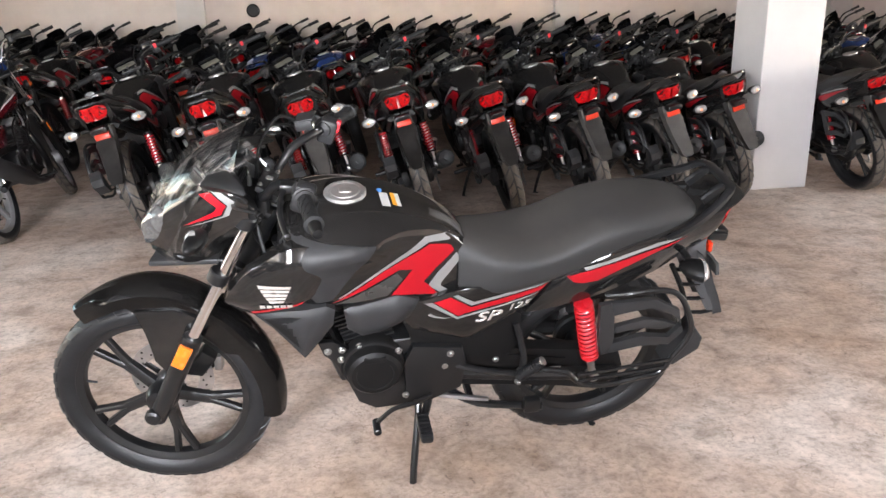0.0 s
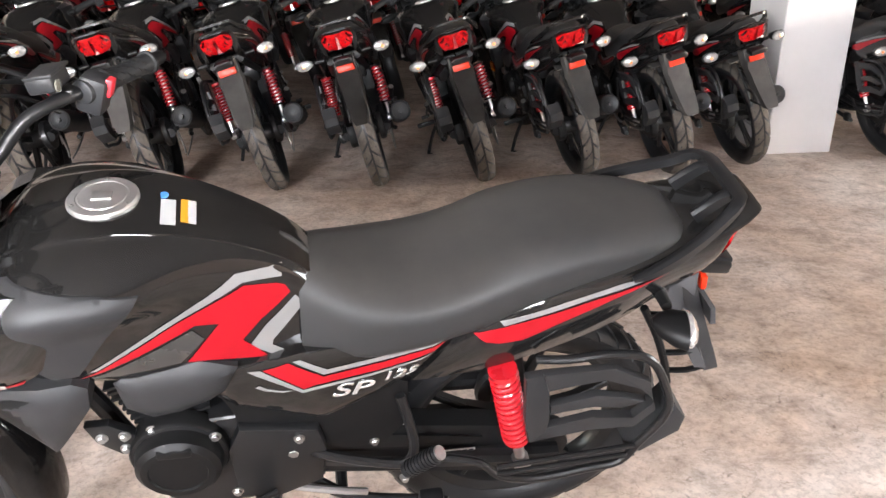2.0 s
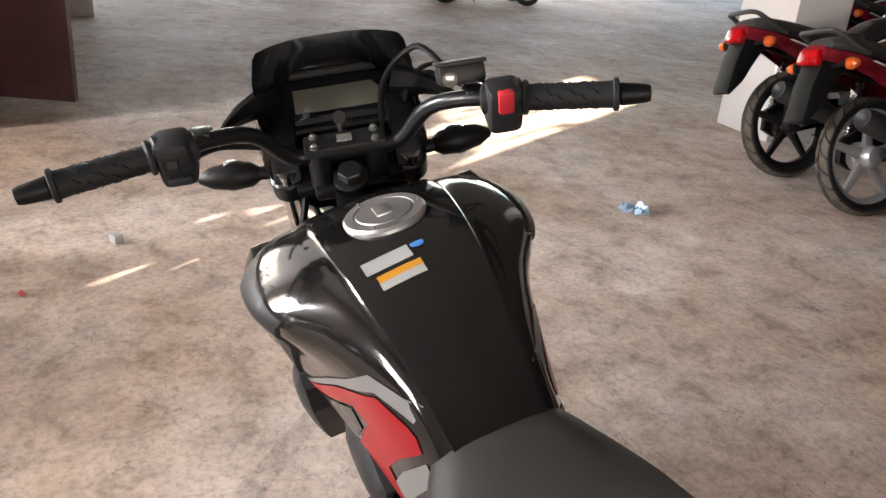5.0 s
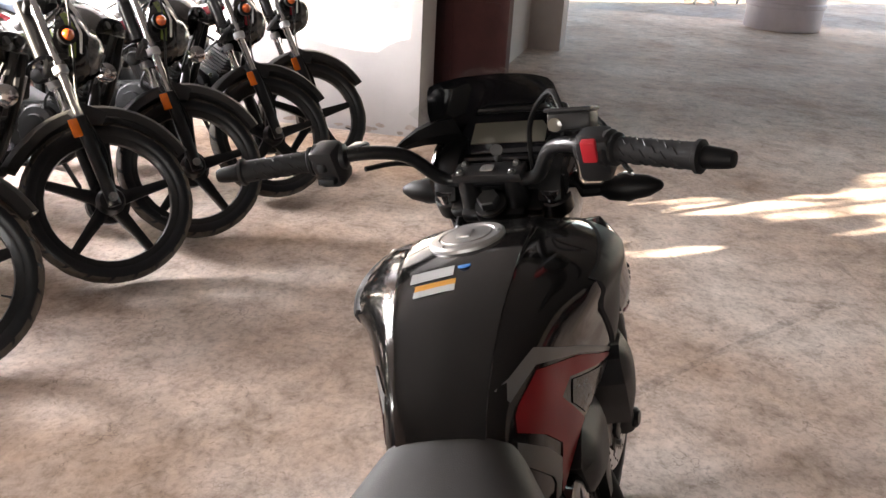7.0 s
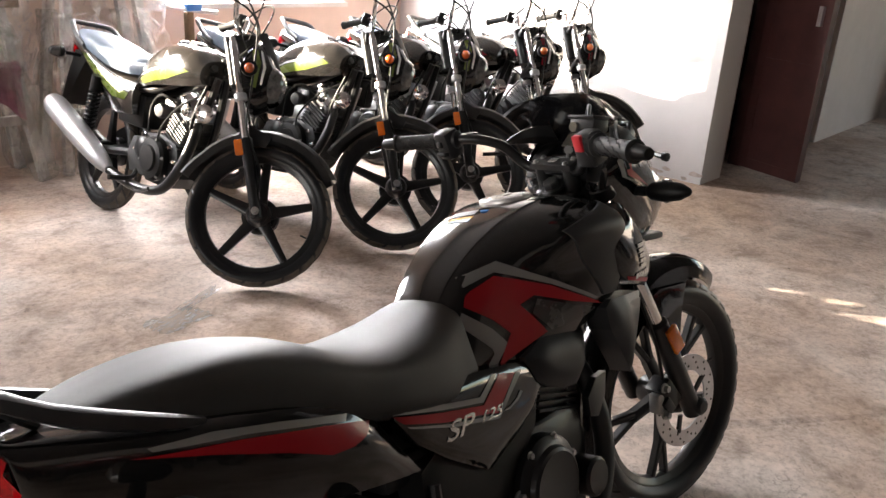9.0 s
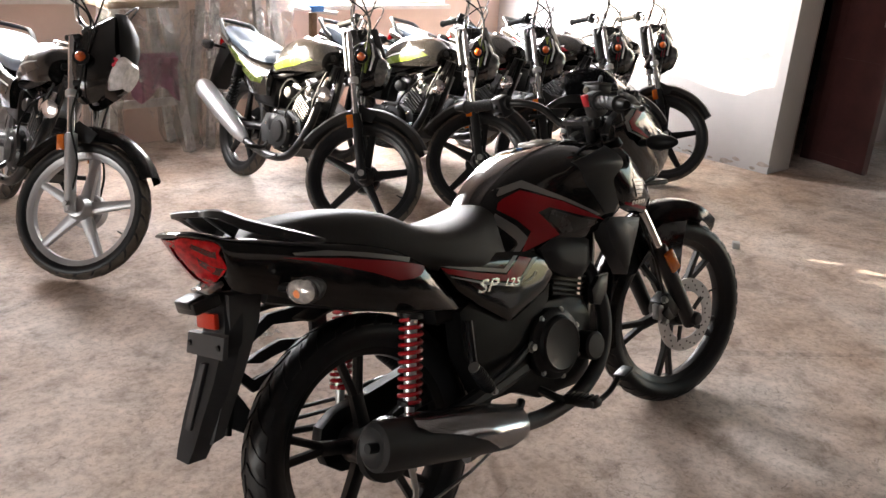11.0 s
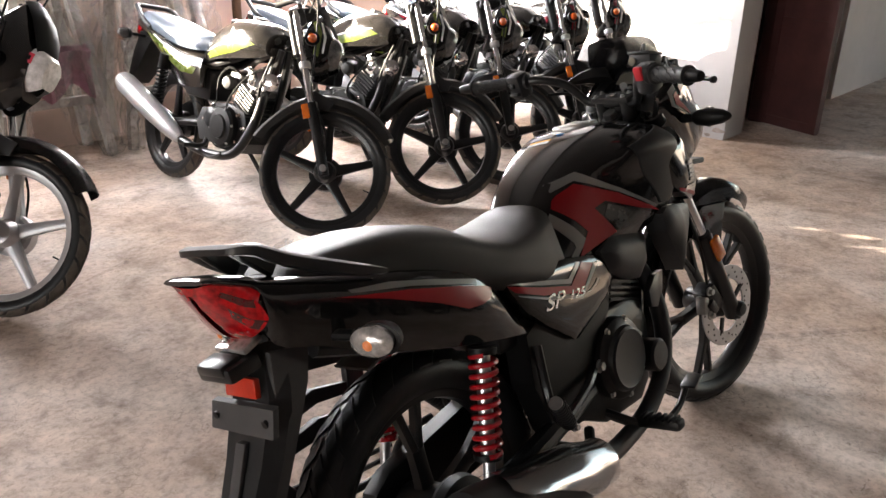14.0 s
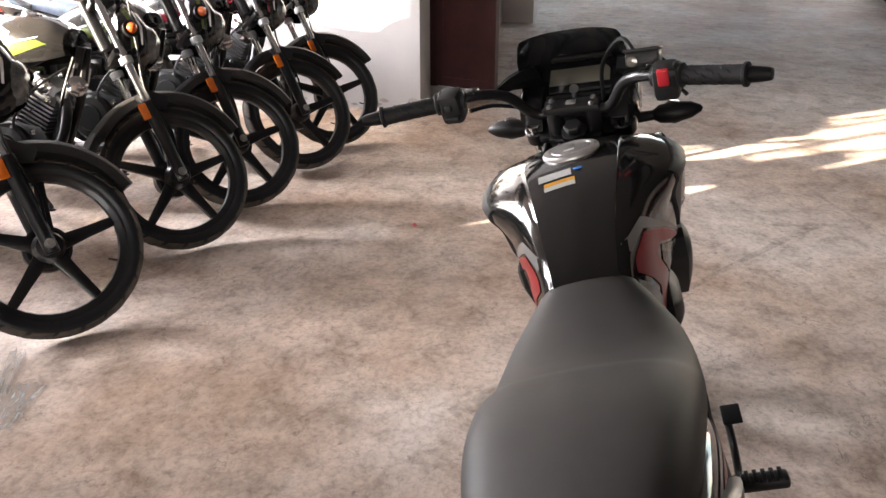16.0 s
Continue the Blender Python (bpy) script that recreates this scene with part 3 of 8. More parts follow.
def wheel(parent, c, R, w, tw, m, hub=0.045, brake=0.0, turn=0.0, split=True, material=None, detail=2, front=False, n=5):
    """Tyre, rim, spokes, hub and valve; m places the steered wheel."""
    material = material or M_SATIN
    seg = (24, 36, 64)[detail]
    wh = part("wheel", tyre(bmesh.new(), c, R, tw, seg), M_RUBBER, parent)
    wh.data.transform(m)
    wh["label"] = "cast alloy wheel with a black tubeless tyre"
    rr = R - tw * 0.67
    bits = [("rim", rim(bmesh.new(), c, rr, w, seg), material)]
    for k in range(n):
        bits.append(("spoke", spoke(bmesh.new(), c, 2 * math.pi * k / n + turn, hub * 0.7, rr - 0.012, split), material))
    bm = bmesh.new()
    lathe(bm, Vector(c) - Vector((0, 0.062, 0)), (0, 1, 0), [(0, hub * 0.55), (0.004, hub * 0.8), (0.03, hub), (0.094, hub), (0.12, hub * 0.8), (0.124, hub * 0.55)], 28)
    if brake:
        lathe(bm, Vector(c) + Vector((0, 0.012, 0)), (0, 1, 0), [(0, brake * 0.85), (0.008, brake), (0.05, brake), (0.058, brake * 0.9), (0.064, brake * 0.4)], 40)
    bits.append(("hub", bm, material))
    bm = bmesh.new()
    va = turn + 2 * math.pi * 0.9
    p, q = (Vector((c[0] + r * math.cos(va), c[1], c[2] + r * math.sin(va))) for r in (rr - 0.028, rr - 0.058))
    cyl(bm, p, q, 0.004, 0.003, 8)
    bits.append(("valve", bm, M_RUBBER))
    if detail:
        bits.append(("tread", tread(bmesh.new(), c, R, tw, 34 if detail > 1 else 22, front, 0.62 if detail > 1 else 0.80), M_RUBBER if detail > 1 else M_TREAD))
    else:
        one = bmesh.new()
        for nm, bm, mt in bits:
            merge(one, bm)
        bits = [("rim", one, material)]
    for nm, bm, mt in bits:
        ob = part(nm, bm, mt, wh)
        ob.data.transform(m)
    return wh


def bolt(bm, p, way, r=0.009, h=0.006):
    p, w = Vector(p), Vector(way).normalized()
    cyl(bm, p, p + w * h * 0.4, r * 1.25, seg=12)
    cyl(bm, p + w * h * 0.4, p + w * h * 1.5, r * 0.85, seg=6, bevel=0.001)


def spring(bm, a, b, r, wire, turns, seg=8, per=14):
    a, b = Vector(a), Vector(b)
    u, v, w = frame_of(a, b)
    pts = [a + (b - a) * (i / (turns * per)) + (u * math.cos(2 * math.pi * i / per) + v * math.sin(2 * math.pi * i / per)) * r for i in range(turns * per + 1)]
    return tube(bm, pts, wire, seg, n=1)


TANK = [
    (0.405, [(0, 0.800), (0.047, 0.794), (0.067, 0.772), (0.076, 0.745), (0.083, 0.70), (0.090, 0.67), (0.085, 0.645)]),
    (0.45, [(0, 0.846), (0.052, 0.840), (0.071, 0.822), (0.080, 0.785), (0.089, 0.73), (0.096, 0.67), (0.091, 0.645)]),
    (0.52, [(0, 0.888), (0.060, 0.883), (0.084, 0.866), (0.100, 0.832), (0.104, 0.755), (0.107, 0.68), (0.10, 0.65)]),
    (0.60, [(0, 0.920), (0.070, 0.915), (0.104, 0.896), (0.130, 0.862), (0.122, 0.785), (0.122, 0.70), (0.11, 0.655)]),
    (0.69, [(0, 0.936), (0.078, 0.931), (0.128, 0.911), (0.182, 0.868), (0.154, 0.805), (0.140, 0.71), (0.125, 0.665)]),
    (0.78, [(0, 0.934), (0.082, 0.927), (0.146, 0.909), (0.197, 0.868), (0.180, 0.808), (0.160, 0.72), (0.135, 0.68)]),
    (0.85, [(0, 0.914), (0.080, 0.908), (0.142, 0.893), (0.184, 0.856), (0.176, 0.800), (0.16, 0.73), (0.13, 0.70)]),
    (0.895, [(0, 0.876), (0.062, 0.872), (0.104, 0.862), (0.132, 0.836), (0.127, 0.790), (0.12, 0.75), (0.10, 0.73)]),
]
SEAT = [
    (0.437, [(0, 0.803), (0.052, 0.796), (0.08, 0.766), (0.093, 0.715), (0.102, 0.668), (0.089, 0.655)]),
    (0.40, [(0, 0.800), (0.06, 0.793), (0.095, 0.764), (0.11, 0.712), (0.117, 0.660), (0.099, 0.642)]),
    (0.33, [(0, 0.785), (0.071, 0.779), (0.117, 0.754), (0.129, 0.706), (0.129, 0.655), (0.11, 0.638)]),
    (0.24, [(0, 0.778), (0.081, 0.773), (0.127, 0.753), (0.136, 0.715), (0.134, 0.672), (0.113, 0.652)]),
    (0.16, [(0, 0.795), (0.084, 0.790), (0.127, 0.770), (0.135, 0.735), (0.131, 0.690), (0.108, 0.672)]),
    (0.08, [(0, 0.833), (0.084, 0.827), (0.125, 0.803), (0.132, 0.765), (0.125, 0.720), (0.103, 0.700)]),
    (-0.02, [(0, 0.855), (0.082, 0.850), (0.119, 0.828), (0.124, 0.795), (0.117, 0.752), (0.097, 0.738)]),
    (-0.12, [(0, 0.858), (0.076, 0.853), (0.106, 0.834), (0.111, 0.808), (0.104, 0.778), (0.086, 0.768)]),
    (-0.20, [(0, 0.850), (0.059, 0.846), (0.084, 0.832), (0.09, 0.815), (0.084, 0.800), (0.065, 0.795)]),
    (-0.232, [(0, 0.836), (0.043, 0.833), (0.06, 0.825), (0.065, 0.815), (0.059, 0.806), (0.049, 0.803)]),
]
TAIL = [
    (0.250, [(0, 0.715, -0.10), (0.080, 0.712, -0.10), (0.098, 0.695, -0.085), (0.104, 0.640, -0.045), (0.098, 0.585, 0)]),
    (0.195, [(0, 0.728, -0.07), (0.092, 0.724, -0.07), (0.116, 0.705, -0.06), (0.120, 0.650, -0.03), (0.106, 0.598, 0)]),
    (0.10, [(0, 0.752, -0.02), (0.098, 0.748, -0.02), (0.122, 0.730, -0.02), (0.125, 0.672, -0.01), (0.112, 0.622, 0)]),
    (0.0, [(0, 0.780), (0.096, 0.776), (0.121, 0.758), (0.122, 0.70), (0.106, 0.648)]),
    (-0.12, [(0, 0.812), (0.090, 0.808), (0.114, 0.788), (0.111, 0.735), (0.094, 0.687)]),
    (-0.21, [(0, 0.842), (0.082, 0.839), (0.104, 0.820), (0.099, 0.77), (0.080, 0.730)]),
    (-0.286, [(0, 0.868), (0.074, 0.863), (0.094, 0.848), (0.090, 0.80), (0.066, 0.762)]),
    (-0.304, [(0, 0.876), (0.069, 0.873), (0.088, 0.861), (0.087, 0.852), (0.066, 0.846)]),
    (-0.330, [(0, 0.884), (0.060, 0.882), (0.081, 0.873), (0.078, 0.867), (0.058, 0.863)]),
    (-0.356, [(0, 0.889), (0.050, 0.887), (0.067, 0.882), (0.062, 0.878), (0.046, 0.875)]),
    (-0.368, [(0, 0.886), (0.042, 0.885), (0.055, 0.882), (0.050, 0.880), (0.036, 0.878)]),
]
def wide(x):
    return min(1, max(0, (x + 0.27) / 0.17))


TAIL = [(x, [(q[0] * (1 + 0.15 * wide(x)), q[1] + (0.020 * wide(x) if k < 3 else 0.008 * wide(x) if k == 3 else 0)) + tuple(q[2:]) for k, q in enumerate(p)]) for x, p in TAIL]
TANK = [(x, p[:2] + [(p[1][0] + 0.25 * (p[2][0] - p[1][0]), p[1][1] + 0.25 * (p[2][1] - p[1][1]) - 0.0005)] + p[2:]) for x, p in TANK]
SEAT = [(x, p[:-2] + [(p[-2][0], p[-2][1] + (0.012 if 0.1 < x < 0.42 else 0)), (p[-1][0], p[-1][1] + (0.012 if 0.1 < x < 0.42 else 0))]) for x, p in SEAT]
SEAT = [(x, [(y * (1 + 0.05 * min(1, max(0, (0.4 - x) / 0.1)) * wide(x)), z + 0.010 + 0.010 * min(1, max(0, (0.3 - x) / 0.2))) for y, z in prof]) for x, prof in SEAT]


def tree_of(bm):
    return BVHTree.FromBMesh(bm)


FAR_SKIP = set("""lock_flap cap_screw engine_bolt cover_bolt peg_cap stand_spring centre_stand gear_lever brake_pedal footpeg pillion_bracket pillion_peg disc_hole brake_disc disc_carrier
brake_caliper caliper_pin brake_hose bar_riser clamp_bolt clamp_badge ignition_key sight_glass engine_bracket peg_mount swing_arm brake_lever brake_drum heat_shield exhaust_pipe
magneto_cover clutch_cover sprocket_cover cylinder cylinder_head chain_cover leg_guard bar guard_panel tyre_hugger hugger_arm scoop_insert badge_bar stem_nut bar_end bulb
plate_lamp frame_cover knee_cover grey_graphic rear_mudguard valve inner_cowl lcd meter_glass cowl_tongue side_stand spring_cup mudguard_stay lever lower_yoke upper_yoke cable switch_housing kill_switch switch_button brake_reservoir side_reflector meter_tray cowl_shoulder lower_scoop""".split())


def build_sporty(name, label, steer_angle, lod=2, tank_mat=None, film=True, group=""):
    """The sporty 125 commuter: x ahead, y to its left, upright, the rear wheel on the ground at the origin."""
    root = thing(name, label, "motorcycle", group)
    S = steer(steer_angle)
    detail = lod == 2
    gloss = M_GLOSS if detail else M_GLOSS_D

    def P(nm, bm, mt, lb="", par=None):
        if lod == 0 and nm in FAR_SKIP:
            bm.free()
            return root
        return part(nm, bm, mt, par or root, lb)

    def PS(nm, bm, mt, lb="", par=None):
        if lod == 0 and nm in FAR_SKIP:
            bm.free()
            return root
        bmesh.ops.transform(bm, matrix=S, verts=bm.verts)
        return part(nm, bm, mt, par or root, lb)

    B = bmesh.new
    FINE = 0.012 if detail else 0.03
    # wheels
    wheel(root, SP_AXLE_R, SP_R, 0.062, 0.098, Matrix(), 0.05, 0.0, 0.32, detail=lod)
    wheel(root, SP_AXLE_F, SP_R, 0.050, 0.082, S, 0.045, 0.0, 0.75, detail=lod, front=True)

    # tank, its decals and cap
    bm = loft(B(), TANK, 4 if detail else 2, 3 if detail else 2)
    tank_tree = tree_of(bm)
    tank = P("fuel_tank", bm, tank_mat or gloss, "gloss black fuel tank with red and silver graphics")
    for s in (1, -1):
        red = [(0.450, 0.790), (0.458, 0.806), (0.470, 0.813), (0.520, 0.828), (0.560, 0.812), (0.640, 0.778), (0.700, 0.745), (0.782, 0.702),
               (0.690, 0.733), (0.600, 0.770), (0.565, 0.762), (0.585, 0.738), (0.622, 0.693), (0.565, 0.682), (0.492, 0.668), (0.512, 0.695), (0.532, 0.718), (0.500, 0.752)]
        decal("red_graphic", red, s, tank_tree, M_RED, tank)
        decal("silver_graphic", [(0.462, 0.822), (0.460, 0.840), (0.532, 0.852), (0.575, 0.826), (0.650, 0.786), (0.760, 0.722), (0.752, 0.720), (0.640, 0.781), (0.565, 0.815), (0.522, 0.834)], s, tank_tree, M_SILVER, tank)
        lod and decal("silver_graphic", [(0.443, 0.782), (0.494, 0.738), (0.520, 0.705), (0.508, 0.690), (0.482, 0.668), (0.455, 0.668), (0.486, 0.694), (0.484, 0.704), (0.436, 0.756), (0.434, 0.770)], s, tank_tree, M_SILVER, tank)
        lod and decal("grey_graphic", [(0.590, 0.738), (0.606, 0.762), (0.690, 0.727), (0.765, 0.700), (0.720, 0.690), (0.632, 0.694)], s, tank_tree, M_GREYDEC, tank)
    bm = B()
    lathe(bm, (0.722, 0, 0.930), (0.02, 0, 1), [(0, 0.054), (0.007, 0.054), (0.0105, 0.051), (0.011, 0.040), (0.0100, 0.039), (0.0100, 0.037), (0.0115, 0.036), (0.012, 0.004)], 40)
    cap = P("fuel_cap", bm, M_CAP, "brushed steel flush fuel cap", tank)
    if detail:
        bm = B()
        box(bm, (0.722, 0.002, 0.9425), (0.030, 0.020, 0.004), 0.001)
        P("lock_flap", bm, M_CAP, "", tank)
        bm = B()
        for k in range(3):
            a = 2 * math.pi * k / 3 + 0.5
            bolt(bm, (0.722 + 0.047 * math.cos(a), 0.047 * math.sin(a), 0.9405), (0, 0, 1), 0.003, 0.002)
        P("cap_screw", bm, M_ZINC, "", tank)
        up = lambda x, y: tank_tree.ray_cast(Vector((x, y, 1.2)), Vector((0, 0, -1)))[0].z

        def sticker(nm, x, y, lx, ly, mt, rot=0.0):
            bm = B()
            vs = []
            for i in range(4):
                for j in range(4):
                    px, py = (i / 3 - 0.5) * lx, (j / 3 - 0.5) * ly
                    c0, s0 = math.cos(rot), math.sin(rot)
                    qx, qy = x + px * c0 - py * s0, y + px * s0 + py * c0
                    vs.append(bm.verts.new((qx, qy, up(qx, qy) + 0.0012)))
            for i in range(3):
                for j in range(3):
                    bm.faces.new((vs[4 * i + j], vs[4 * i + j + 1], vs[4 * i + j + 5], vs[4 * i + j + 4]))
            return P(nm, bm, mt, "", tank)
        sticker("white_label", 0.625, 0.030, 0.022, 0.060, M_PAPER, 0.05)
        sticker("yellow_label", 0.602, 0.022, 0.011, 0.056, M_YELLOW, 0.05)
        sticker("white_label", 0.591, 0.022, 0.012, 0.056, M_PAPER, 0.05)
        bm = B()
        lathe(bm, (0.636, -0.012, up(0.636, -0.012) - 0.001), (0.12, 0, 1), [(0, 0.009), (0.002, 0.0085), (0.0022, 0.002)], 20)
        P("blue_label", bm, M_BLUE, "round blue sticker", tank)

    # shrouds
    for s in (1, -1):
        yf = lambda x, z, s=s: s * (0.178 - 0.28 * max(0, x - 0.87) - 0.05 * max(0, 0.72 - z) - 0.22 * max(0, z - 0.85))
        out = [(1.036, 0.722), (1.026, 0.745), (1.008, 0.772), (0.975, 0.812), (0.932, 0.848), (0.895, 0.876), (0.862, 0.890), (0.800, 0.892), (0.770, 0.876), (0.742, 0.848), (0.785, 0.795), (0.826, 0.746), (0.850, 0.730), (0.905, 0.708), (0.965, 0.688), (1.005, 0.700)]
        sh = shell(B(), out, yf, 0.04, 0.018, FINE, 0.06)
        sh_tree = tree_of(sh)
        shroud = P("tank_shroud", sh, gloss, "gloss black tank shroud")
        lod and decal("red_graphic", [(0.842, 0.741), (0.905, 0.723), (0.975, 0.704), (0.968, 0.696), (0.905, 0.714), (0.848, 0.732)], s, sh_tree, M_RED, shroud)
        # wing badge of plain bars
        for k in range(5 if lod else 0):
            z0, x0, x1 = 0.742 + 0.0105 * k, 0.925 + 0.006 * k, 0.893 - 0.0045 * k
            feather = [(x0, z0), (x1, z0 + 0.004 + 0.001 * k), (x1 - 0.004, z0 + 0.0125 + 0.001 * k), (x0 + 0.003, z0 + 0.009)]
            decal("badge_bar", feather, s, sh_tree, M_BADGE, shroud, 0.003)
        for k in range(5 if lod else 0):
            x0 = 0.950 - 0.0165 * k
            decal("badge_bar", [(x0, 0.722 + 0.001 * k), (x0 - 0.0125, 0.7226 + 0.001 * k), (x0 - 0.0125, 0.7345 + 0.001 * k), (x0, 0.734 + 0.001 * k)], s, sh_tree, M_BADGE, shroud, 0.003)
        # matte collar between tank and shroud
        col = [(0.892, 0.868), (0.872, 0.890), (0.838, 0.902), (0.790, 0.898), (0.715, 0.888), (0.662, 0.876), (0.690, 0.838), (0.735, 0.780), (0.775, 0.722), (0.812, 0.718), (0.838, 0.765), (0.872, 0.805), (0.893, 0.825)]
        decal("shroud_collar", col, s, tank_tree, M_MATTE, tank, 0.005, FINE, "matte dark grey collar", 0.008)
        # lower scoop
        yl = lambda x, z, s=s: s * (0.168 - 0.26 * max(0, x - 0.84) - 0.10 * max(0, 0.64 - z))
        low = [(0.968, 0.676), (0.905, 0.690), (0.835, 0.702), (0.790, 0.708), (0.768, 0.696), (0.774, 0.650), (0.812, 0.590), (0.851, 0.533), (0.884, 0.580), (0.925, 0.636)]
        scoop = P("lower_scoop", shell(B(), low, yl, 0.05, 0.012, FINE, 0.04), M_MATTE, "matte grey radiator style scoop")
        yi = lambda x, z, s=s: yl(x, z) + s * 0.008
        ins = [(0.943, 0.668), (0.885, 0.680), (0.832, 0.682), (0.828, 0.640), (0.858, 0.572), (0.912, 0.636)]
        P("scoop_insert", shell(B(), ins, yi, 0.006, 0.004, FINE), M_BLACK, "", scoop)

    # seat
    seat = P("seat", loft(B(), SEAT, 5 if detail else 2, 4 if detail else 2), M_SEAT, "long stepped black vinyl seat, dusty")

    # tail, side panels
    bm = loft(B(), TAIL, 4 if detail else 2, 3 if detail else 2)
    tail_tree = tree_of(bm)
    tail = P("tail_cowl", bm, gloss, "gloss black tail cowl with a red stripe")
    for s in (1, -1):
        decal("red_graphic", [(x, z + 0.018 * wide(x)) for x, z in [(0.150, 0.694), (0.12, 0.706), (0.055, 0.726), (-0.06, 0.757), (-0.17, 0.788), (-0.19, 0.795), (-0.10, 0.754), (0.0, 0.713), (0.065, 0.681), (0.105, 0.676), (0.13, 0.680)]], s, tail_tree, M_RED, tail)
        lod and decal("silver_graphic", [(x, z + 0.017 * wide(x)) for x, z in [(0.108, 0.724), (0.0, 0.757), (-0.094, 0.782), (-0.17, 0.799), (-0.165, 0.792), (-0.05, 0.761), (0.06, 0.729), (0.10, 0.715)]], s, tail_tree, M_SILVER, tail)
        ysp = lambda x, z, s=s: s * (0.116 + 0.045 * max(0, 0.5 - x) - 0.05 * max(0, x - 0.50) - 0.05 * max(0, 0.58 - z))
        pan = [(0.608, 0.606), (0.585, 0.640), (0.558, 0.656), (0.50, 0.672), (0.41, 0.690), (0.30, 0.705), (0.195, 0.714), (0.200, 0.690), (0.240, 0.634), (0.300, 0.584), (0.400, 0.516), (0.418, 0.514), (0.50, 0.540), (0.557, 0.560)]
        bm = shell(B(), pan, ysp, 0.03, 0.007, FINE, 0.02)
        p_tree = tree_of(bm)
        panel = P("side_panel", bm, gloss, "gloss black side panel with model lettering")
        lod and decal("red_graphic", [(0.506, 0.654), (0.462, 0.668), (0.405, 0.633), (0.30, 0.663), (0.196, 0.697), (0.214, 0.679), (0.30, 0.646), (0.415, 0.614), (0.44, 0.604)], s, p_tree, M_RED, panel)
        lod and decal("silver_graphic", [(0.456, 0.671), (0.442, 0.674), (0.398, 0.650), (0.31, 0.674), (0.195, 0.706), (0.196, 0.700), (0.30, 0.667), (0.405, 0.638)], s, p_tree, M_SILVER, panel)
        lod and decal("silver_graphic", [(0.532, 0.652), (0.510, 0.654), (0.441, 0.602), (0.32, 0.636), (0.22, 0.672), (0.225, 0.667), (0.32, 0.630), (0.442, 0.594)], s, p_tree, M_SILVER, panel)
        lod and decal("silver_graphic", [(0.522, 0.613), (0.505, 0.603), (0.475, 0.598), (0.455, 0.602), (0.478, 0.602), (0.502, 0.609), (0.514, 0.618)], s, p_tree, M_SILVER, panel)
        for body, size, x, z, tilt in ((("SP", 0.052, 0.362, 0.596, 7), ("125", 0.032, 0.277, 0.629, 12)) if s > 0 else (("SP", 0.052, 0.330, 0.622, -7), ("125", 0.032, 0.418, 0.611, -8))) if detail else ():
            turn = Matrix(((-s, 0, 0, x), (0, 0, s, 0), (0, 1, 0, z), (0, 0, 0, 1))) @ Matrix.Rotation(radians(tilt), 4, "Z") @ Matrix.Diagonal((1.35, 0.85, 1, 1))
            for nm, mt, bold, lift in (("lettering_edge", M_BADGE, 0.014 if body == "SP" else 0.020, 0.0012), ("lettering", M_BADGE, 0.0, 0.0020)):
                t_ob = text_mesh(body, size, turn, mt, panel, nm, 0.35, 0.0004, "", bold)
                for v in t_ob.data.vertices:
                    hit = p_tree.ray_cast(Vector((v.co.x, s * 0.5, v.co.z)), Vector((0, -s, 0)))[0]
                    v.co.y += (hit.y if hit else s * 0.12) + s * lift
        # lower matte trim under the panel
        ytr = lambda x, z, s=s: s * (0.106 - 0.02 * max(0, 0.5 - z))
        P("frame_cover", shell(B(), [(0.590, 0.600), (0.545, 0.556), (0.41, 0.510), (0.30, 0.595), (0.255, 0.575), (0.250, 0.470), (0.30, 0.400 if s > 0 else 0.335), (0.47, 0.400 if s > 0 else 0.325), (0.50 if s < 0 else 0.56, 0.470), (0.565, 0.53)], ytr, 0.06, 0.003, 0.03), M_BLACK, "black plastic frame cover")
        P("knee_cover", shell(B(), [(0.745, 0.655), (0.69, 0.680), (0.60, 0.688), (0.545, 0.668), (0.572, 0.612), (0.600, 0.592), (0.650, 0.570), (0.695, 0.562), (0.735, 0.590)], lambda x, z, s=s: s * 0.122, 0.03, 0.018, FINE, 0.04), M_MATTE, "matte grey intake cover")

    # grab rail
    arm = [(-0.108, 0.148, 0.822, 0.004, 0.006), (-0.140, 0.146, 0.832, 0.009, 0.008), (-0.200, 0.130, 0.856, 0.012, 0.009), (-0.256, 0.106, 0.884, 0.011, 0.009),
           (-0.290, 0.089, 0.908, 0.010, 0.010), (-0.307, 0.070, 0.914, 0.008, 0.012), (-0.311, 0.056, 0.915, 0.007, 0.014)]
    bm = blade(B(), arm + [(-0.312, 0, 0.916, 0.007, 0.014)] + [(x, -y, z, h, t) for x, y, z, h, t in arm[::-1]], 2)
    rail = P("grab_rail", bm, M_SATIN if detail else gloss, "chunky black pillion grab rail")
    for s in (1, -1) if detail else ():
        bm = blade(B(), [(-0.302, s * 0.046, 0.911, 0.007, 0.012), (-0.285, s * 0.048, 0.902, 0.013, 0.009), (-0.245, s * 0.050, 0.868, 0.015, 0.008)], 3)
        P("rail_stay", bm, M_SATIN, "", rail)
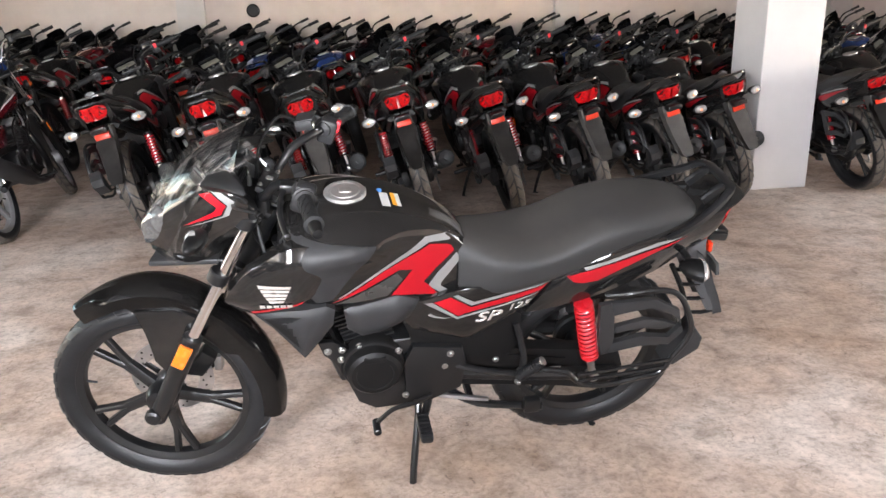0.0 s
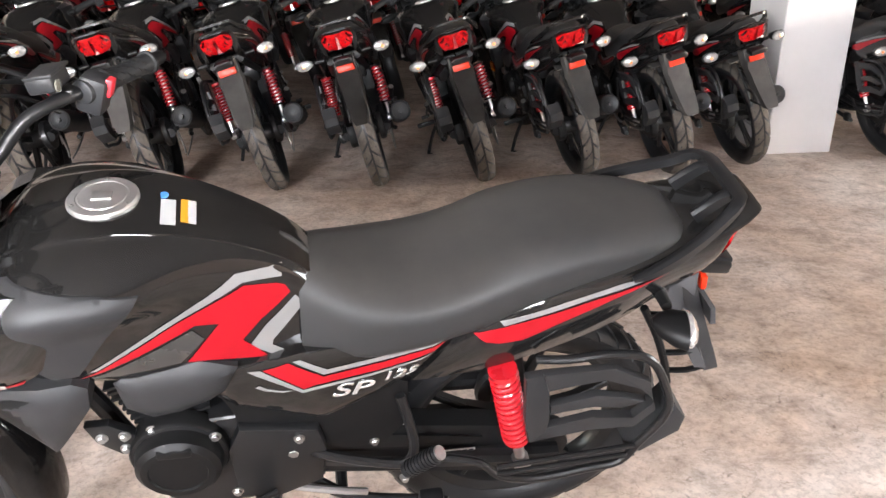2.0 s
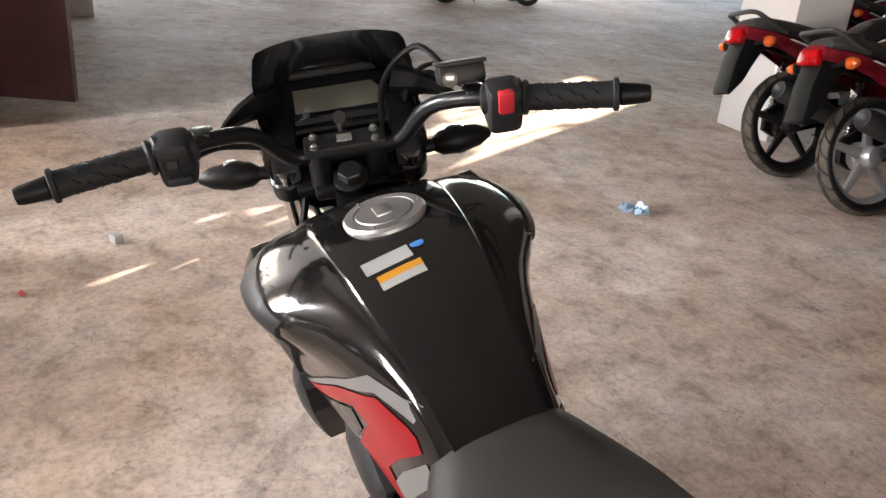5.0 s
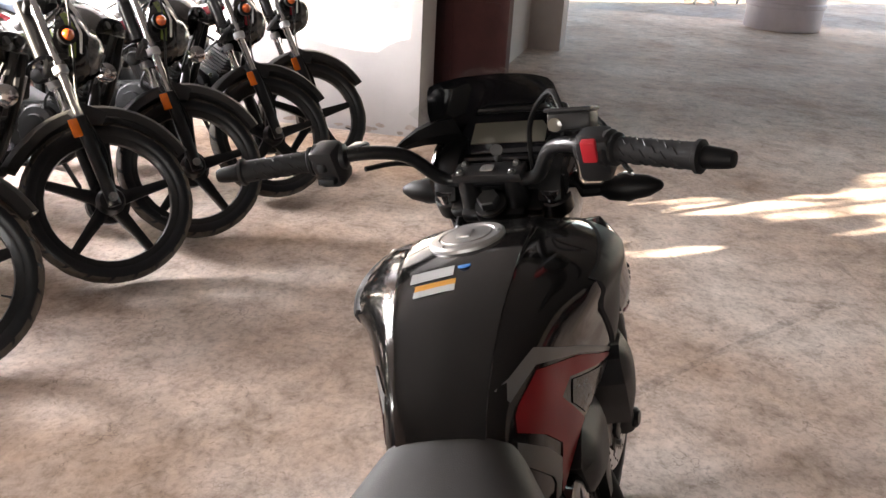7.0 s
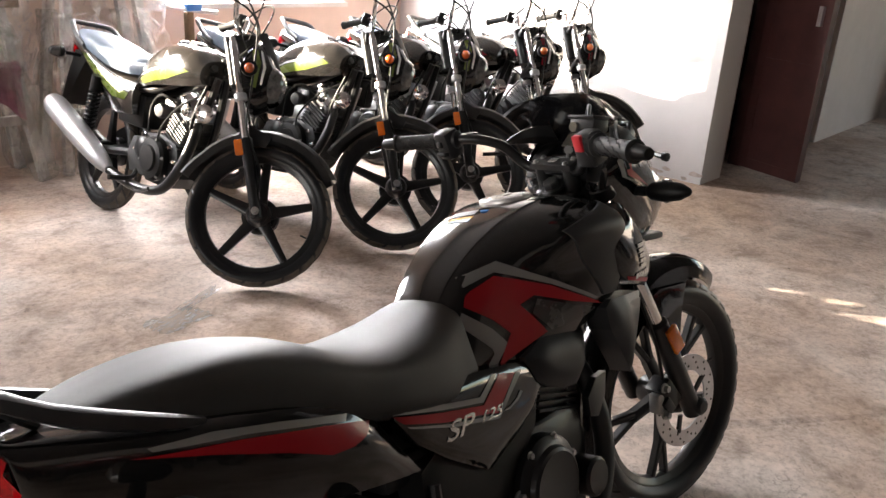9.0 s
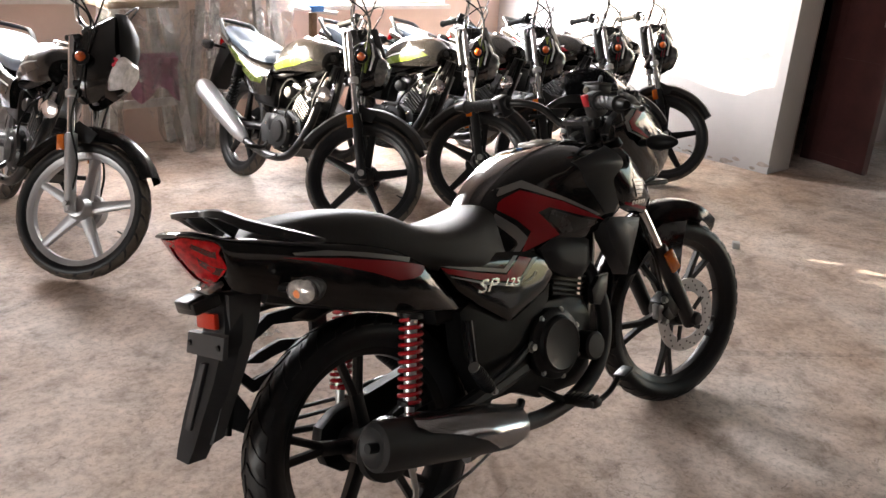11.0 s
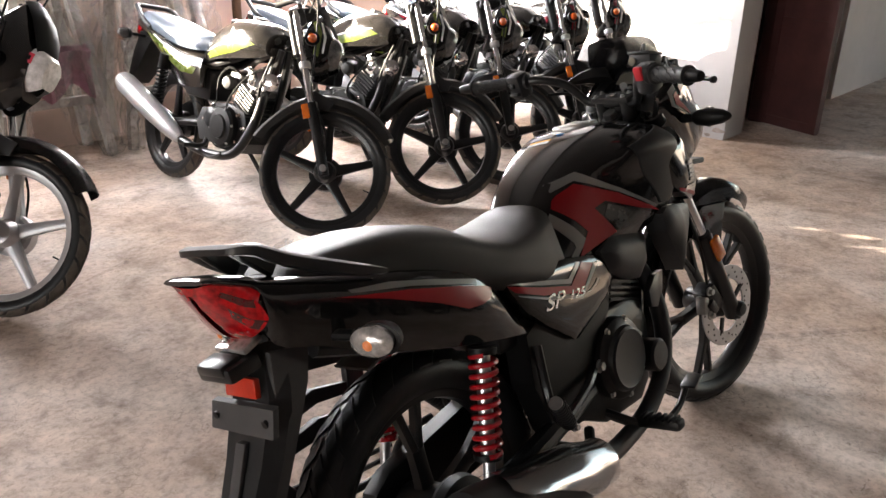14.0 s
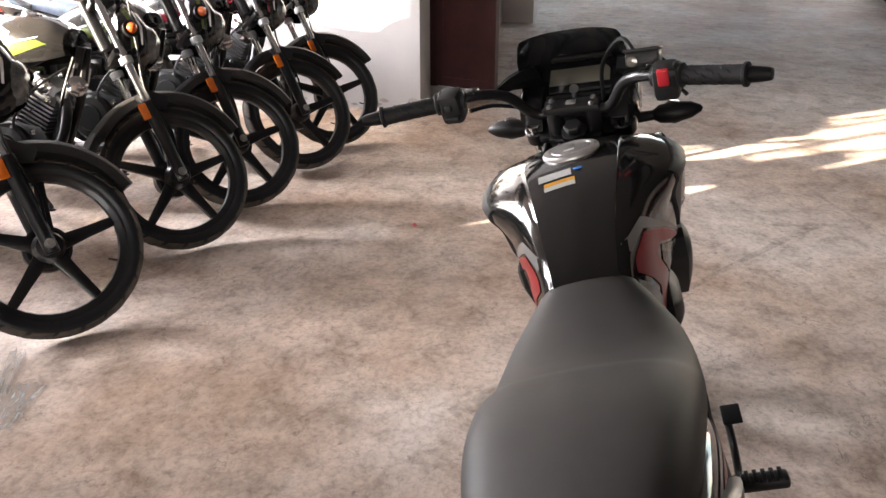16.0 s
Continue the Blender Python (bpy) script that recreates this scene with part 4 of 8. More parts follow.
    # tail light: wraps round the tail's end with a zigzag front edge
    bm = loft(B(), [(-0.300, [(0, 0.846), (0.050, 0.850), (0.087, 0.856, 0.006), (0.090, 0.833, -0.008), (0.086, 0.798, 0.006), (0.060, 0.772, -0.008), (0.015, 0.760)]),
                    (-0.316, [(0, 0.850), (0.050, 0.855), (0.080, 0.863), (0.081, 0.838), (0.072, 0.800), (0.048, 0.780), (0.012, 0.772)]),
                    (-0.330, [(0, 0.855), (0.045, 0.862), (0.072, 0.868), (0.068, 0.852), (0.056, 0.818), (0.032, 0.798), (0.010, 0.792)]),
                    (-0.352, [(0, 0.868), (0.038, 0.873), (0.058, 0.879), (0.053, 0.870), (0.042, 0.850), (0.022, 0.838), (0.008, 0.834)]),
                    (-0.362, [(0, 0.876), (0.030, 0.878), (0.045, 0.881), (0.040, 0.877), (0.030, 0.870), (0.015, 0.864), (0.005, 0.862)])], 4 if detail else 2, 2)
    bmesh.ops.transform(bm, matrix=pose(0, 0, 0.846) @ Matrix.Diagonal((1, 0.97, 0.86, 1) if detail else (1, 0.82, 0.68, 1)) @ pose(0, 0, -0.846), verts=bm.verts)
    lamp_tree = tree_of(bm)
    lamp = P("tail_light", bm, M_REDLENS, "faceted red tail light")
    for s in (1, -1):
        if lod:
            decal("lens_rib", [(-0.292, 0.832), (-0.318, 0.842), (-0.345, 0.862), (-0.348, 0.856), (-0.322, 0.832), (-0.294, 0.818)], s, lamp_tree, M_REDDARK, lamp, 0.001, FINE)
            decal("lens_rib", [(-0.296, 0.802), (-0.318, 0.812), (-0.338, 0.835), (-0.332, 0.818), (-0.315, 0.796), (-0.298, 0.788)], s, lamp_tree, M_REDDARK, lamp, 0.001, FINE)
    if detail:
        bm = B()
        box(bm, (-0.305, 0, 0.766), (0.040, 0.080, 0.012), 0.004, Matrix.Rotation(radians(-20), 4, "Y"))
        P("lens_foot", bm, M_CLEAR, "clear lower lens", lamp)
    # number plate holder, mudflap, reflector
    bm = B()
    rows = []
    for x, z, w in ((-0.288, 0.752, 0.046), (-0.298, 0.715, 0.050), (-0.306, 0.684, 0.058), (-0.320, 0.650, 0.066), (-0.326, 0.640, 0.062), (-0.350, 0.585, 0.058), (-0.385, 0.520, 0.052), (-0.412, 0.465, 0.044), (-0.424, 0.442, 0.034)):
        rows.append([bm.verts.new((x + 0.035 * max(0, abs(t) - 0.82) / 0.18, t * w, z)) for t in (-1, -0.82, -0.4, 0, 0.4, 0.82, 1)])
    for p, q in zip(rows, rows[1:]):
        for i in range(6):
            bm.faces.new((p[i], p[i + 1], q[i + 1], q[i]))
    bmesh.ops.solidify(bm, geom=bm.faces[:], thickness=0.008)
    for s in (1, -1):
        prism(bm, [(-0.215, 0.735), (-0.29, 0.748), (-0.300, 0.66), (-0.320, 0.585), (-0.380, 0.47), (-0.352, 0.475), (-0.278, 0.60), (-0.232, 0.68)], s * 0.040, s * 0.052, 0.003)
    flap = P("mudflap", bm, M_FLAPGREY if detail else M_FLAP, "dark grey plastic mudflap")
    bm = B()
    if detail:
        prism(bm, [(-0.316, 0.676), (-0.328, 0.674), (-0.340, 0.632), (-0.328, 0.632)], -0.084, 0.084, 0.003)
        P("plate_bracket", bm, M_FLAPGREY, "flat dark number plate bracket", flap)
        for s in (1, -1):
            bm = B()
            cyl(bm, (-0.332, s * 0.066, 0.654), (-0.3375, s * 0.066, 0.653), 0.0065, seg=12)
            P("screw_hole", bm, M_BLACK, "", flap)
        bm = B()
        prism(bm, [(-0.336, 0.618), (-0.346, 0.618), (-0.402, 0.500), (-0.396, 0.498)], -0.012, 0.012, 0.002)
        P("flap_rib", bm, M_FLAPGREY, "", flap)
    else:
        bm.free()
    bm = B()
    box(bm, (-0.330, 0, 0.738), (0.060, 0.090, 0.026), 0.006, Matrix.Rotation(radians(-8), 4, "Y"))
    box(bm, (-0.345, 0, 0.746), (0.040, 0.070, 0.020), 0.006, Matrix.Rotation(radians(-14), 4, "Y"))
    P("plate_lamp", bm, M_SATIN, "satin black plate lamp", flap)
    bm = B()
    box(bm, (-0.317, 0, 0.700), (0.012, 0.082, 0.032), 0.003, Matrix.Rotation(radians(8), 4, "Y"))
    P("rear_reflector", bm, M_REFLECT, "rectangular red reflector", flap)
    # inner mudguard
    bm = B()
    arc = [(0.342 * math.cos(a), 0.322 + 0.342 * math.sin(a)) for a in [radians(x) for x in range(84, 110, 6)]]
    for (x0, z0), (x1, z1) in zip(arc, arc[1:]):
        vs = [bm.verts.new(p) for p in ((x0, -0.045, z0), (x0, 0.045, z0), (x1, 0.045, z1), (x1, -0.045, z1))]
        bm.faces.new(vs)
    bmesh.ops.remove_doubles(bm, verts=bm.verts, dist=1e-5)
    bmesh.ops.solidify(bm, geom=bm.faces[:], thickness=0.005)
    P("rear_mudguard", bm, M_FLAP, "black inner mudguard")
    # rear indicators
    for s in (1, -1):
        bm = B()
        cyl(bm, (-0.195, s * 0.06, 0.742), (-0.190, s * 0.150, 0.744), 0.013, 0.010, 10)
        lathe(bm, (-0.150, s * 0.172, 0.742), (-1, s * 0.35, 0.0), [(0, 0.006), (0.012, 0.018), (0.035, 0.027), (0.052, 0.0285), (0.054, 0.024)], 20)
        bmesh.ops.scale(bm, vec=(1, 1.5, 0.92), space=Matrix.Translation((0, -s * 0.172, -0.742)), verts=bm.verts)
        ind = P("rear_indicator", bm, M_BLACK, "black indicator with a clear lens and amber bulb")
        bm = B()
        lathe(bm, (-0.202, s * 0.191, 0.742), (-1, s * 0.35, 0.0), [(0, 0.0275), (0.008, 0.0265), (0.015, 0.019), (0.018, 0.008), (0.0185, 0.002)], 20)
        bmesh.ops.scale(bm, vec=(1, 1.5, 0.92), space=Matrix.Translation((0, -s * 0.191, -0.742)), verts=bm.verts)
        P("lens", bm, M_CLEAR, "", ind)
        bm = B()
        lathe(bm, (-0.217, s * 0.196, 0.740), (-1, s * 0.35, 0), [(0, 0.009), (0.004, 0.008), (0.0065, 0.004)], 12)
        P("bulb", bm, M_BULB, "", ind)

    # suspension
    for s in (1, -1):
        a, b = Vector((0.092, s * 0.134, 0.625)), Vector((0.024, s * 0.138, 0.345))
        w = (b - a).normalized()
        bm = B()
        cyl(bm, a + w * 0.01, a + w * 0.20, 0.014, seg=14)
        cyl(bm, a + w * 0.19, b - w * 0.02, 0.011, seg=14)
        lathe(bm, b - Vector((0, 0.016, 0)), (0, 1, 0), [(0, 0.012), (0.002, 0.017), (0.030, 0.017), (0.032, 0.012)], 16)
        shock = P("rear_shock", bm, M_STEEL, "twin rear shock with a red coil spring")
        bm = B()
        spring(bm, a + w * 0.02, b - w * 0.085, 0.0235, 0.0052, 12 if s > 0 else 10, (4, 5, 8)[lod], (6, 8, 14)[lod])
        P("spring", bm, M_SPRING, "red coil spring", shock)
        for p, q in ((b - w * 0.088, b - w * 0.078), (a + w * 0.008, a + w * 0.02)):
            bm = B()
            cyl(bm, p, q, 0.027, seg=18)
            P("spring_cup", bm, M_SPRING if s > 0 else M_BLACK, "", shock)
    # swing arm, chain cover
    for s in (1, -1):
        bm = B()
        tube(bm, [(0.46, s * 0.085, 0.375), (0.25, s * 0.095, 0.345), (0.02, s * 0.105, 0.325), (-0.06, s * 0.105, 0.320)], 0.024, 10, 3)
        bolt(bm, (0.0, s * 0.118, 0.322), (0, s, 0), 0.014, 0.012)
        P("swing_arm", bm, M_SATIN, "satin black swing arm")
    bm = B()
    prism(bm, [(0.46, 0.475), (0.25, 0.440), (0.06, 0.410), (-0.03, 0.398), (-0.075, 0.372), (-0.090, 0.330), (-0.078, 0.282), (-0.04, 0.252), (0.01, 0.245), (0.20, 0.300), (0.46, 0.325)], 0.055, 0.098, 0.010)
    prism(bm, [(0.43, 0.452), (0.25, 0.418), (0.10, 0.388), (0.12, 0.370), (0.43, 0.400)], 0.098, 0.104, 0.003)
    cc = P("chain_cover", bm, M_BLACK, "black plastic full chain cover")
    bm = B()
    for p in ((0.315, 0.105, 0.415), (0.105, 0.100, 0.330), (-0.02, 0.100, 0.300), (0.02, 0.100, 0.365)):
        bolt(bm, p, (0, 1, 0), 0.008, 0.006)
    P("cover_bolt", bm, M_ZINC, "", cc)
    # brake drum side, right
    bm = B()
    lathe(bm, (0, -0.062, 0.322), (0, -1, 0), [(0, 0.07), (0.01, 0.075), (0.03, 0.072), (0.04, 0.05), (0.048, 0.022)], 28)
    P("brake_drum", bm, M_ENGINE, "drum brake plate")
    bm = B()
    tube(bm, [(0.05, -0.105, 0.255), (0.03, -0.118, 0.30), (0.035, -0.12, 0.22), (0.02, -0.118, 0.185)], 0.009, 8, 3, 0.5, (0, 1, 0))
    tube(bm, [(0.03, -0.12, 0.17), (0.2, -0.125, 0.20), (0.42, -0.13, 0.27)], 0.004, 6, 2)
    P("brake_lever", bm, M_ZINC, "zinc brake arm and rod")

    # engine
    bm = B()
    prism(bm, [(0.735, 0.44), (0.725, 0.50), (0.66, 0.52), (0.56, 0.52), (0.44, 0.50), (0.40, 0.42), (0.41, 0.32), (0.50, 0.275), (0.66, 0.265), (0.71, 0.30), (0.735, 0.37)], -0.095, 0.105, 0.012)
    eng = P("engine", bm, M_ENGINE, "black air-cooled single cylinder engine")
    bm = B()
    lathe(bm, (0.668, 0.09, 0.452), (0, 1, 0), [(0, 0.088), (0.030, 0.088), (0.036, 0.084), (0.038, 0.078), (0.064, 0.074), (0.073, 0.064), (0.074, 0.052), (0.070, 0.050), (0.071, 0.004)], 48)
    box(bm, (0.668, 0.150, 0.505), (0.06, 0.03, 0.02), 0.004)
    P("magneto_cover", bm, M_BLACK, "round black magneto cover", eng)
    bm = B()
    prism(bm, [(0.56, 0.51), (0.42, 0.49), (0.405, 0.43), (0.415, 0.34), (0.50, 0.30), (0.575, 0.31), (0.585, 0.45)], 0.10, 0.128, 0.010)
    P("sprocket_cover", bm, M_ENGINE, "", eng)
    bm = B()
    lathe(bm, (0.560, -0.09, 0.412), (0, -1, 0), [(0, 0.094), (0.030, 0.094), (0.036, 0.089), (0.040, 0.076), (0.050, 0.072), (0.054, 0.066), (0.052, 0.060), (0.052, 0.004)], 44)
    lathe(bm, (0.690, -0.09, 0.370), (0, -1, 0), [(0, 0.04), (0.05, 0.04), (0.056, 0.034), (0.057, 0.004)], 24)
    P("clutch_cover", bm, M_ENGINE, "round clutch cover", eng)
    # cylinder with fins
    bm = B()
    up = Vector((0.30, 0, 0.954)).normalized()
    box(bm, Vector((0.672, 0, 0.515)) + up * 0.06, (0.11, 0.145, 0.14), 0.006, Matrix.Rotation(radians(17.5), 4, "Y"))
    barrel = P("cylinder", bm, M_ENGINE, "finned cylinder", eng)
    for k in range(9 if lod else 0):
        bm = B()
        c = Vector((0.672, 0, 0.515)) + up * (0.014 * k)
        box(bm, c, (0.135 + (0.012 if k > 5 else 0), 0.176 - 0.004 * (k % 2), 0.006), 0, Matrix.Rotation(radians(17.5), 4, "Y"))
        P("fin", bm, M_ENGINE, "", eng)
    bm = B()
    box(bm, (0.72, 0, 0.655), (0.13, 0.16, 0.05), 0.012, Matrix.Rotation(radians(17.5), 4, "Y"))
    P("cylinder_head", bm, M_ENGINE, "", eng)
    bm = B()
    for p in ((0.790, 0.118, 0.515), (0.752, 0.118, 0.516), (0.755, 0.118, 0.482), (0.600, 0.129, 0.505), (0.712, 0.10, 0.572), (0.705, 0.118, 0.525), (0.578, 0.128, 0.335), (0.455, 0.129, 0.475)):
        bolt(bm, p, (0, 1, 0), 0.0085, 0.006)
    for k in range(7):
        a = 2 * math.pi * k / 7 + 0.3
        bolt(bm, (0.560 + 0.090 * math.cos(a), -0.121, 0.412 + 0.090 * math.sin(a)), (0, -1, 0), 0.007, 0.005)
    P("engine_bolt", bm, M_ZINC, "zinc plated bolts", eng)
    bm = B()
    bm.free()
    bm = B()
    prism(bm, [(0.815, 0.545), (0.775, 0.545), (0.735, 0.515), (0.735, 0.475), (0.765, 0.465), (0.80, 0.50)], 0.10, 0.118, 0.003)
    P("engine_bracket", bm, M_SATIN, "", eng)
    bm = B()
    prism(bm, [(0.815, 0.545), (0.775, 0.545), (0.735, 0.515), (0.735, 0.475), (0.765, 0.465), (0.80, 0.50)], -0.118, -0.10, 0.003)
    P("engine_bracket", bm, M_SATIN, "", eng)
    bm = B()
    for y in (-0.045, 0.045):
        tube(bm, [(0.90, y * 0.5, 0.80), (0.83, y, 0.60), (0.79, y * 1.1, 0.50), (0.74, y * 1.2, 0.36)], 0.017, 10, 4)
        tube(bm, [(0.86, y * 0.8, 0.84), (0.60, y * 1.4, 0.63), (0.42, y * 1.7, 0.58), (0.10, y * 1.9, 0.63), (-0.22, y * 1.5, 0.73)], 0.016, 8, 3)
        tube(bm, [(0.43, y * 1.7, 0.60), (0.43, y * 1.8, 0.45), (0.46, y * 1.9, 0.36)], 0.016, 8, 3)
    box(bm, (0.33, 0, 0.60), (0.26, 0.16, 0.10), 0.015)
    box(bm, (0.60, 0, 0.60), (0.10, 0.09, 0.09), 0.012)
    P("frame", bm, M_SATIN, "black tubular frame")

    # exhaust, right
    bm = B()
    tube(bm, [(0.735, -0.035, 0.600), (0.785, -0.06, 0.575), (0.790, -0.095, 0.49), (0.772, -0.115, 0.40), (0.715, -0.125, 0.315), (0.60, -0.135, 0.262), (0.45, -0.150, 0.255), (0.33, -0.178, 0.281)], 0.021, 14, 5)
    ex = P("exhaust_pipe", bm, M_MUFFLER, "dark grey exhaust pipe")
    bm = B()
    w = Vector((-0.45, -0.015, 0.112))
    lathe(bm, (0.335, -0.183, 0.280), w, [(0, 0.022), (0.03, 0.040), (0.07, 0.052), (0.20, 0.054), (0.42, 0.054), (0.455, 0.051), (0.462, 0.042), (0.455, 0.030), (0.450, 0.012)], 32)
    cyl(bm, (-0.102, -0.198, 0.388), (-0.125, -0.199, 0.394), 0.011, seg=14)
    P("muffler", bm, M_MUFFLER, "matt dark grey muffler")
    # heat shield: an arc over the muffler
    bm = B()
    wn_, u_ = w.normalized(), Vector((0, -1, 0.15)).normalized()
    v_ = wn_.cross(u_) * -1
    if v_.z < 0:
        v_ = -v_
    rows = []
    for t, lo in ((0.03, -0.55), (0.06, -0.75), (0.13, -0.70), (0.18, -0.25), (0.26, 0.12), (0.34, 0.30), (0.375, 0.60)):
        c = Vector((0.335, -0.183, 0.280)) + wn_ * t
        r = 0.062 if t > 0.06 else 0.052
        rows.append([bm.verts.new(c + u_ * (r * math.cos(a)) + v_ * (r * math.sin(a))) for a in [lo + (2.1 - lo) * k / 10 for k in range(11)]])
    for p, q in zip(rows, rows[1:]):
        for i in range(10):
            bm.faces.new((p[i], p[i + 1], q[i + 1], q[i]))
    bmesh.ops.solidify(bm, geom=bm.faces[:], thickness=0.003)
    P("heat_shield", bm, M_CHROME, "polished chrome heat shield")

    # foot controls
    for s in (1, -1):
        bm = B()
        tube(bm, [(0.50, s * 0.09, 0.30), (0.52, s * 0.14, 0.275), (0.53, s * 0.16, 0.272)], 0.012, 8, 3)
        P("peg_mount", bm, M_SATIN)
    for s in (1, -1):
        bm = B()
        box(bm, (0.535, s * 0.205, 0.275), (0.036, 0.105, 0.024), 0.008)
        for k in range(6 if detail else 0):
            box(bm, (0.535, s * (0.168 + 0.015 * k), 0.288), (0.034, 0.008, 0.006), 0.001)
        P("footpeg", bm, M_RUBBER, "ribbed rubber footpeg")
        # pillion peg with its bracket
        bm = B()
        tube(bm, [(0.47, s * 0.105, 0.43), (0.40, s * 0.13, 0.415), (0.30, s * 0.145, 0.395), (0.255, s * 0.15, 0.400), (0.245, s * 0.14, 0.45), (0.27, s * 0.115, 0.55)], 0.010, 8, 4)
        br = P("pillion_bracket", bm, M_SATIN, "bent black tube bracket")
        bm = B()
        cyl(bm, (0.262, s * 0.165, 0.392), (0.205, s * 0.185, 0.462), 0.0155, seg=14, bevel=0.002)
        for k in range(9 if detail else 0):
            p = Vector((0.255, s * 0.167, 0.400)).lerp(Vector((0.212, s * 0.183, 0.454)), k / 8)
            wv = (Vector((0.205, s * 0.185, 0.462)) - Vector((0.262, s * 0.165, 0.392))).normalized()
            cyl(bm, p, p + wv * 0.0035, 0.0175, seg=14)
        pg = P("pillion_peg", bm, M_RUBBER, "folded pillion footpeg", br)
        bm = B()
        wv = Vector((0.205, s * 0.185, 0.462)) - Vector((0.262, s * 0.165, 0.392))
        cyl(bm, Vector((0.205, s * 0.185, 0.462)), Vector((0.205, s * 0.185, 0.462)) + wv.normalized() * 0.004, 0.014, seg=14)
        bolt(bm, (0.265, s * 0.172, 0.385), (0, s, 0), 0.008, 0.008)
        bolt(bm, (0.468, s * 0.118, 0.428), (0, s, 0), 0.012, 0.008)
        P("peg_cap", bm, M_ZINC, "", br)
    # gear lever, left
    bm = B()
    tube(bm, [(0.505, 0.14, 0.335), (0.56, 0.165, 0.335), (0.62, 0.175, 0.330), (0.665, 0.180, 0.290)], 0.008, 8, 4, 0.7, (0, 1, 0))
    cyl(bm, (0.668, 0.165, 0.283), (0.668, 0.215, 0.283), 0.011, seg=12, bevel=0.002)
    P("gear_lever", bm, M_SATIN, "black gear lever with a rubber tip")
    bm = B()
    tube(bm, [(0.53, -0.15, 0.27), (0.60, -0.17, 0.235), (0.68, -0.175, 0.245), (0.73, -0.175, 0.275)], 0.008, 8, 4)
    box(bm, (0.742, -0.185, 0.285), (0.05, 0.04, 0.008), 0.003, Matrix.Rotation(radians(-15), 4, "Y"))
    P("brake_pedal", bm, M_SATIN, "black rear brake pedal")
    # stands
    bm = B()
    tube(bm, [(0.535, 0.10, 0.305), (0.545, 0.150, 0.245), (0.560, 0.200, 0.165), (0.570, 0.240, 0.085)], 0.0105, 10, 4)
    lathe(bm, (0.570, 0.238, 0.082), (0.05, 0.1, -1), [(0, 0.012), (0.004, 0.024), (0.008, 0.024), (0.010, 0.016)], 16)
    box(bm, (0.53, 0.105, 0.31), (0.04, 0.04, 0.05), 0.008)
    P("side_stand", bm, M_SATIN, "lowered black side stand")
    bm = B()
    tube(bm, [(0.50, 0.10, 0.30), (0.40, 0.115, 0.285), (0.33, 0.118, 0.270)], 0.008, 8, 3)
    P("stand_spring", bm, M_STEEL, "")
    bm = B()
    for s in (1, -1):
        tube(bm, [(0.44, s * 0.08, 0.285), (0.36, s * 0.12, 0.262), (0.22, s * 0.135, 0.245), (0.17, s * 0.15, 0.248)], 0.012, 8, 3)
    tube(bm, [(0.38, -0.11, 0.268), (0.38, 0.11, 0.268)], 0.012, 8, 1)
    box(bm, (0.205, 0.150, 0.262), (0.05, 0.03, 0.05), 0.008)
    P("centre_stand", bm, M_SATIN, "folded black centre stand")

    # saree guard, left
    bm = B()
    loop = [(0.195, 0.150, 0.400), (0.12, 0.165, 0.392), (0.075, 0.172, 0.350), (0.00, 0.176, 0.335), (-0.10, 0.178, 0.352), (-0.165, 0.178, 0.365), (-0.195, 0.178, 0.42), (-0.235, 0.176, 0.50),
            (-0.215, 0.172, 0.575), (-0.17, 0.168, 0.645), (-0.10, 0.165, 0.664), (-0.02, 0.160, 0.655), (0.03, 0.14, 0.64)]
    tube(bm, loop, 0.0085, 10, 4)
    guard = P("leg_guard", bm, M_SATIN, "black tube leg guard beside the rear wheel")
    for za, zb in ((0.372, 0.376), (0.395, 0.402)):
        bm = B()
        tube(bm, [(0.085, 0.174, za - 0.012), (-0.19, 0.180, zb + 0.012)], 0.0055, 8, 1)
        P("bar", bm, M_SATIN, "", guard)
    bm = B()
    yg = 0.178
    bm = B()
    prism(bm, [(0.062, 0.640), (0.030, 0.645), (0.012, 0.595), (0.002, 0.520), (0.005, 0.470), (0.035, 0.462), (0.048, 0.520)], yg - 0.012, yg + 0.006, 0.004)
    P("guard_panel", bm, M_MATTE, "dark grey slatted plastic panel", guard)
    bm = B()
    prism(bm, [(0.030, 0.645), (0.015, 0.600), (-0.09, 0.622), (-0.165, 0.588), (-0.195, 0.545), (-0.178, 0.600), (-0.10, 0.645)], yg - 0.012, yg + 0.006, 0.004)
    P("guard_panel", bm, M_MATTE, "dark grey slatted plastic panel", guard)
    bm = B()
    prism(bm, [(0.005, 0.560), (0.003, 0.535), (-0.075, 0.552), (-0.135, 0.535), (-0.180, 0.548), (-0.140, 0.562), (-0.08, 0.578)], yg - 0.012, yg + 0.006, 0.004)
    P("guard_panel", bm, M_MATTE, "dark grey slatted plastic panel", guard)
    bm = B()
    prism(bm, [(0.035, 0.460), (0.005, 0.500), (-0.085, 0.520), (-0.165, 0.500), (-0.195, 0.548), (-0.205, 0.520), (-0.170, 0.475), (-0.08, 0.486)], yg - 0.012, yg + 0.006, 0.004)
    P("guard_panel", bm, M_MATTE, "dark grey slatted plastic panel", guard)
    bm = B()
    prism(bm, [(-0.175, 0.395), (-0.205, 0.385), (-0.275, 0.440), (-0.278, 0.480), (-0.245, 0.525), (-0.232, 0.480), (-0.195, 0.435)], 0.11, 0.178, 0.008)
    P("tyre_hugger", bm, M_MATTE, "", guard)
    bm = B()
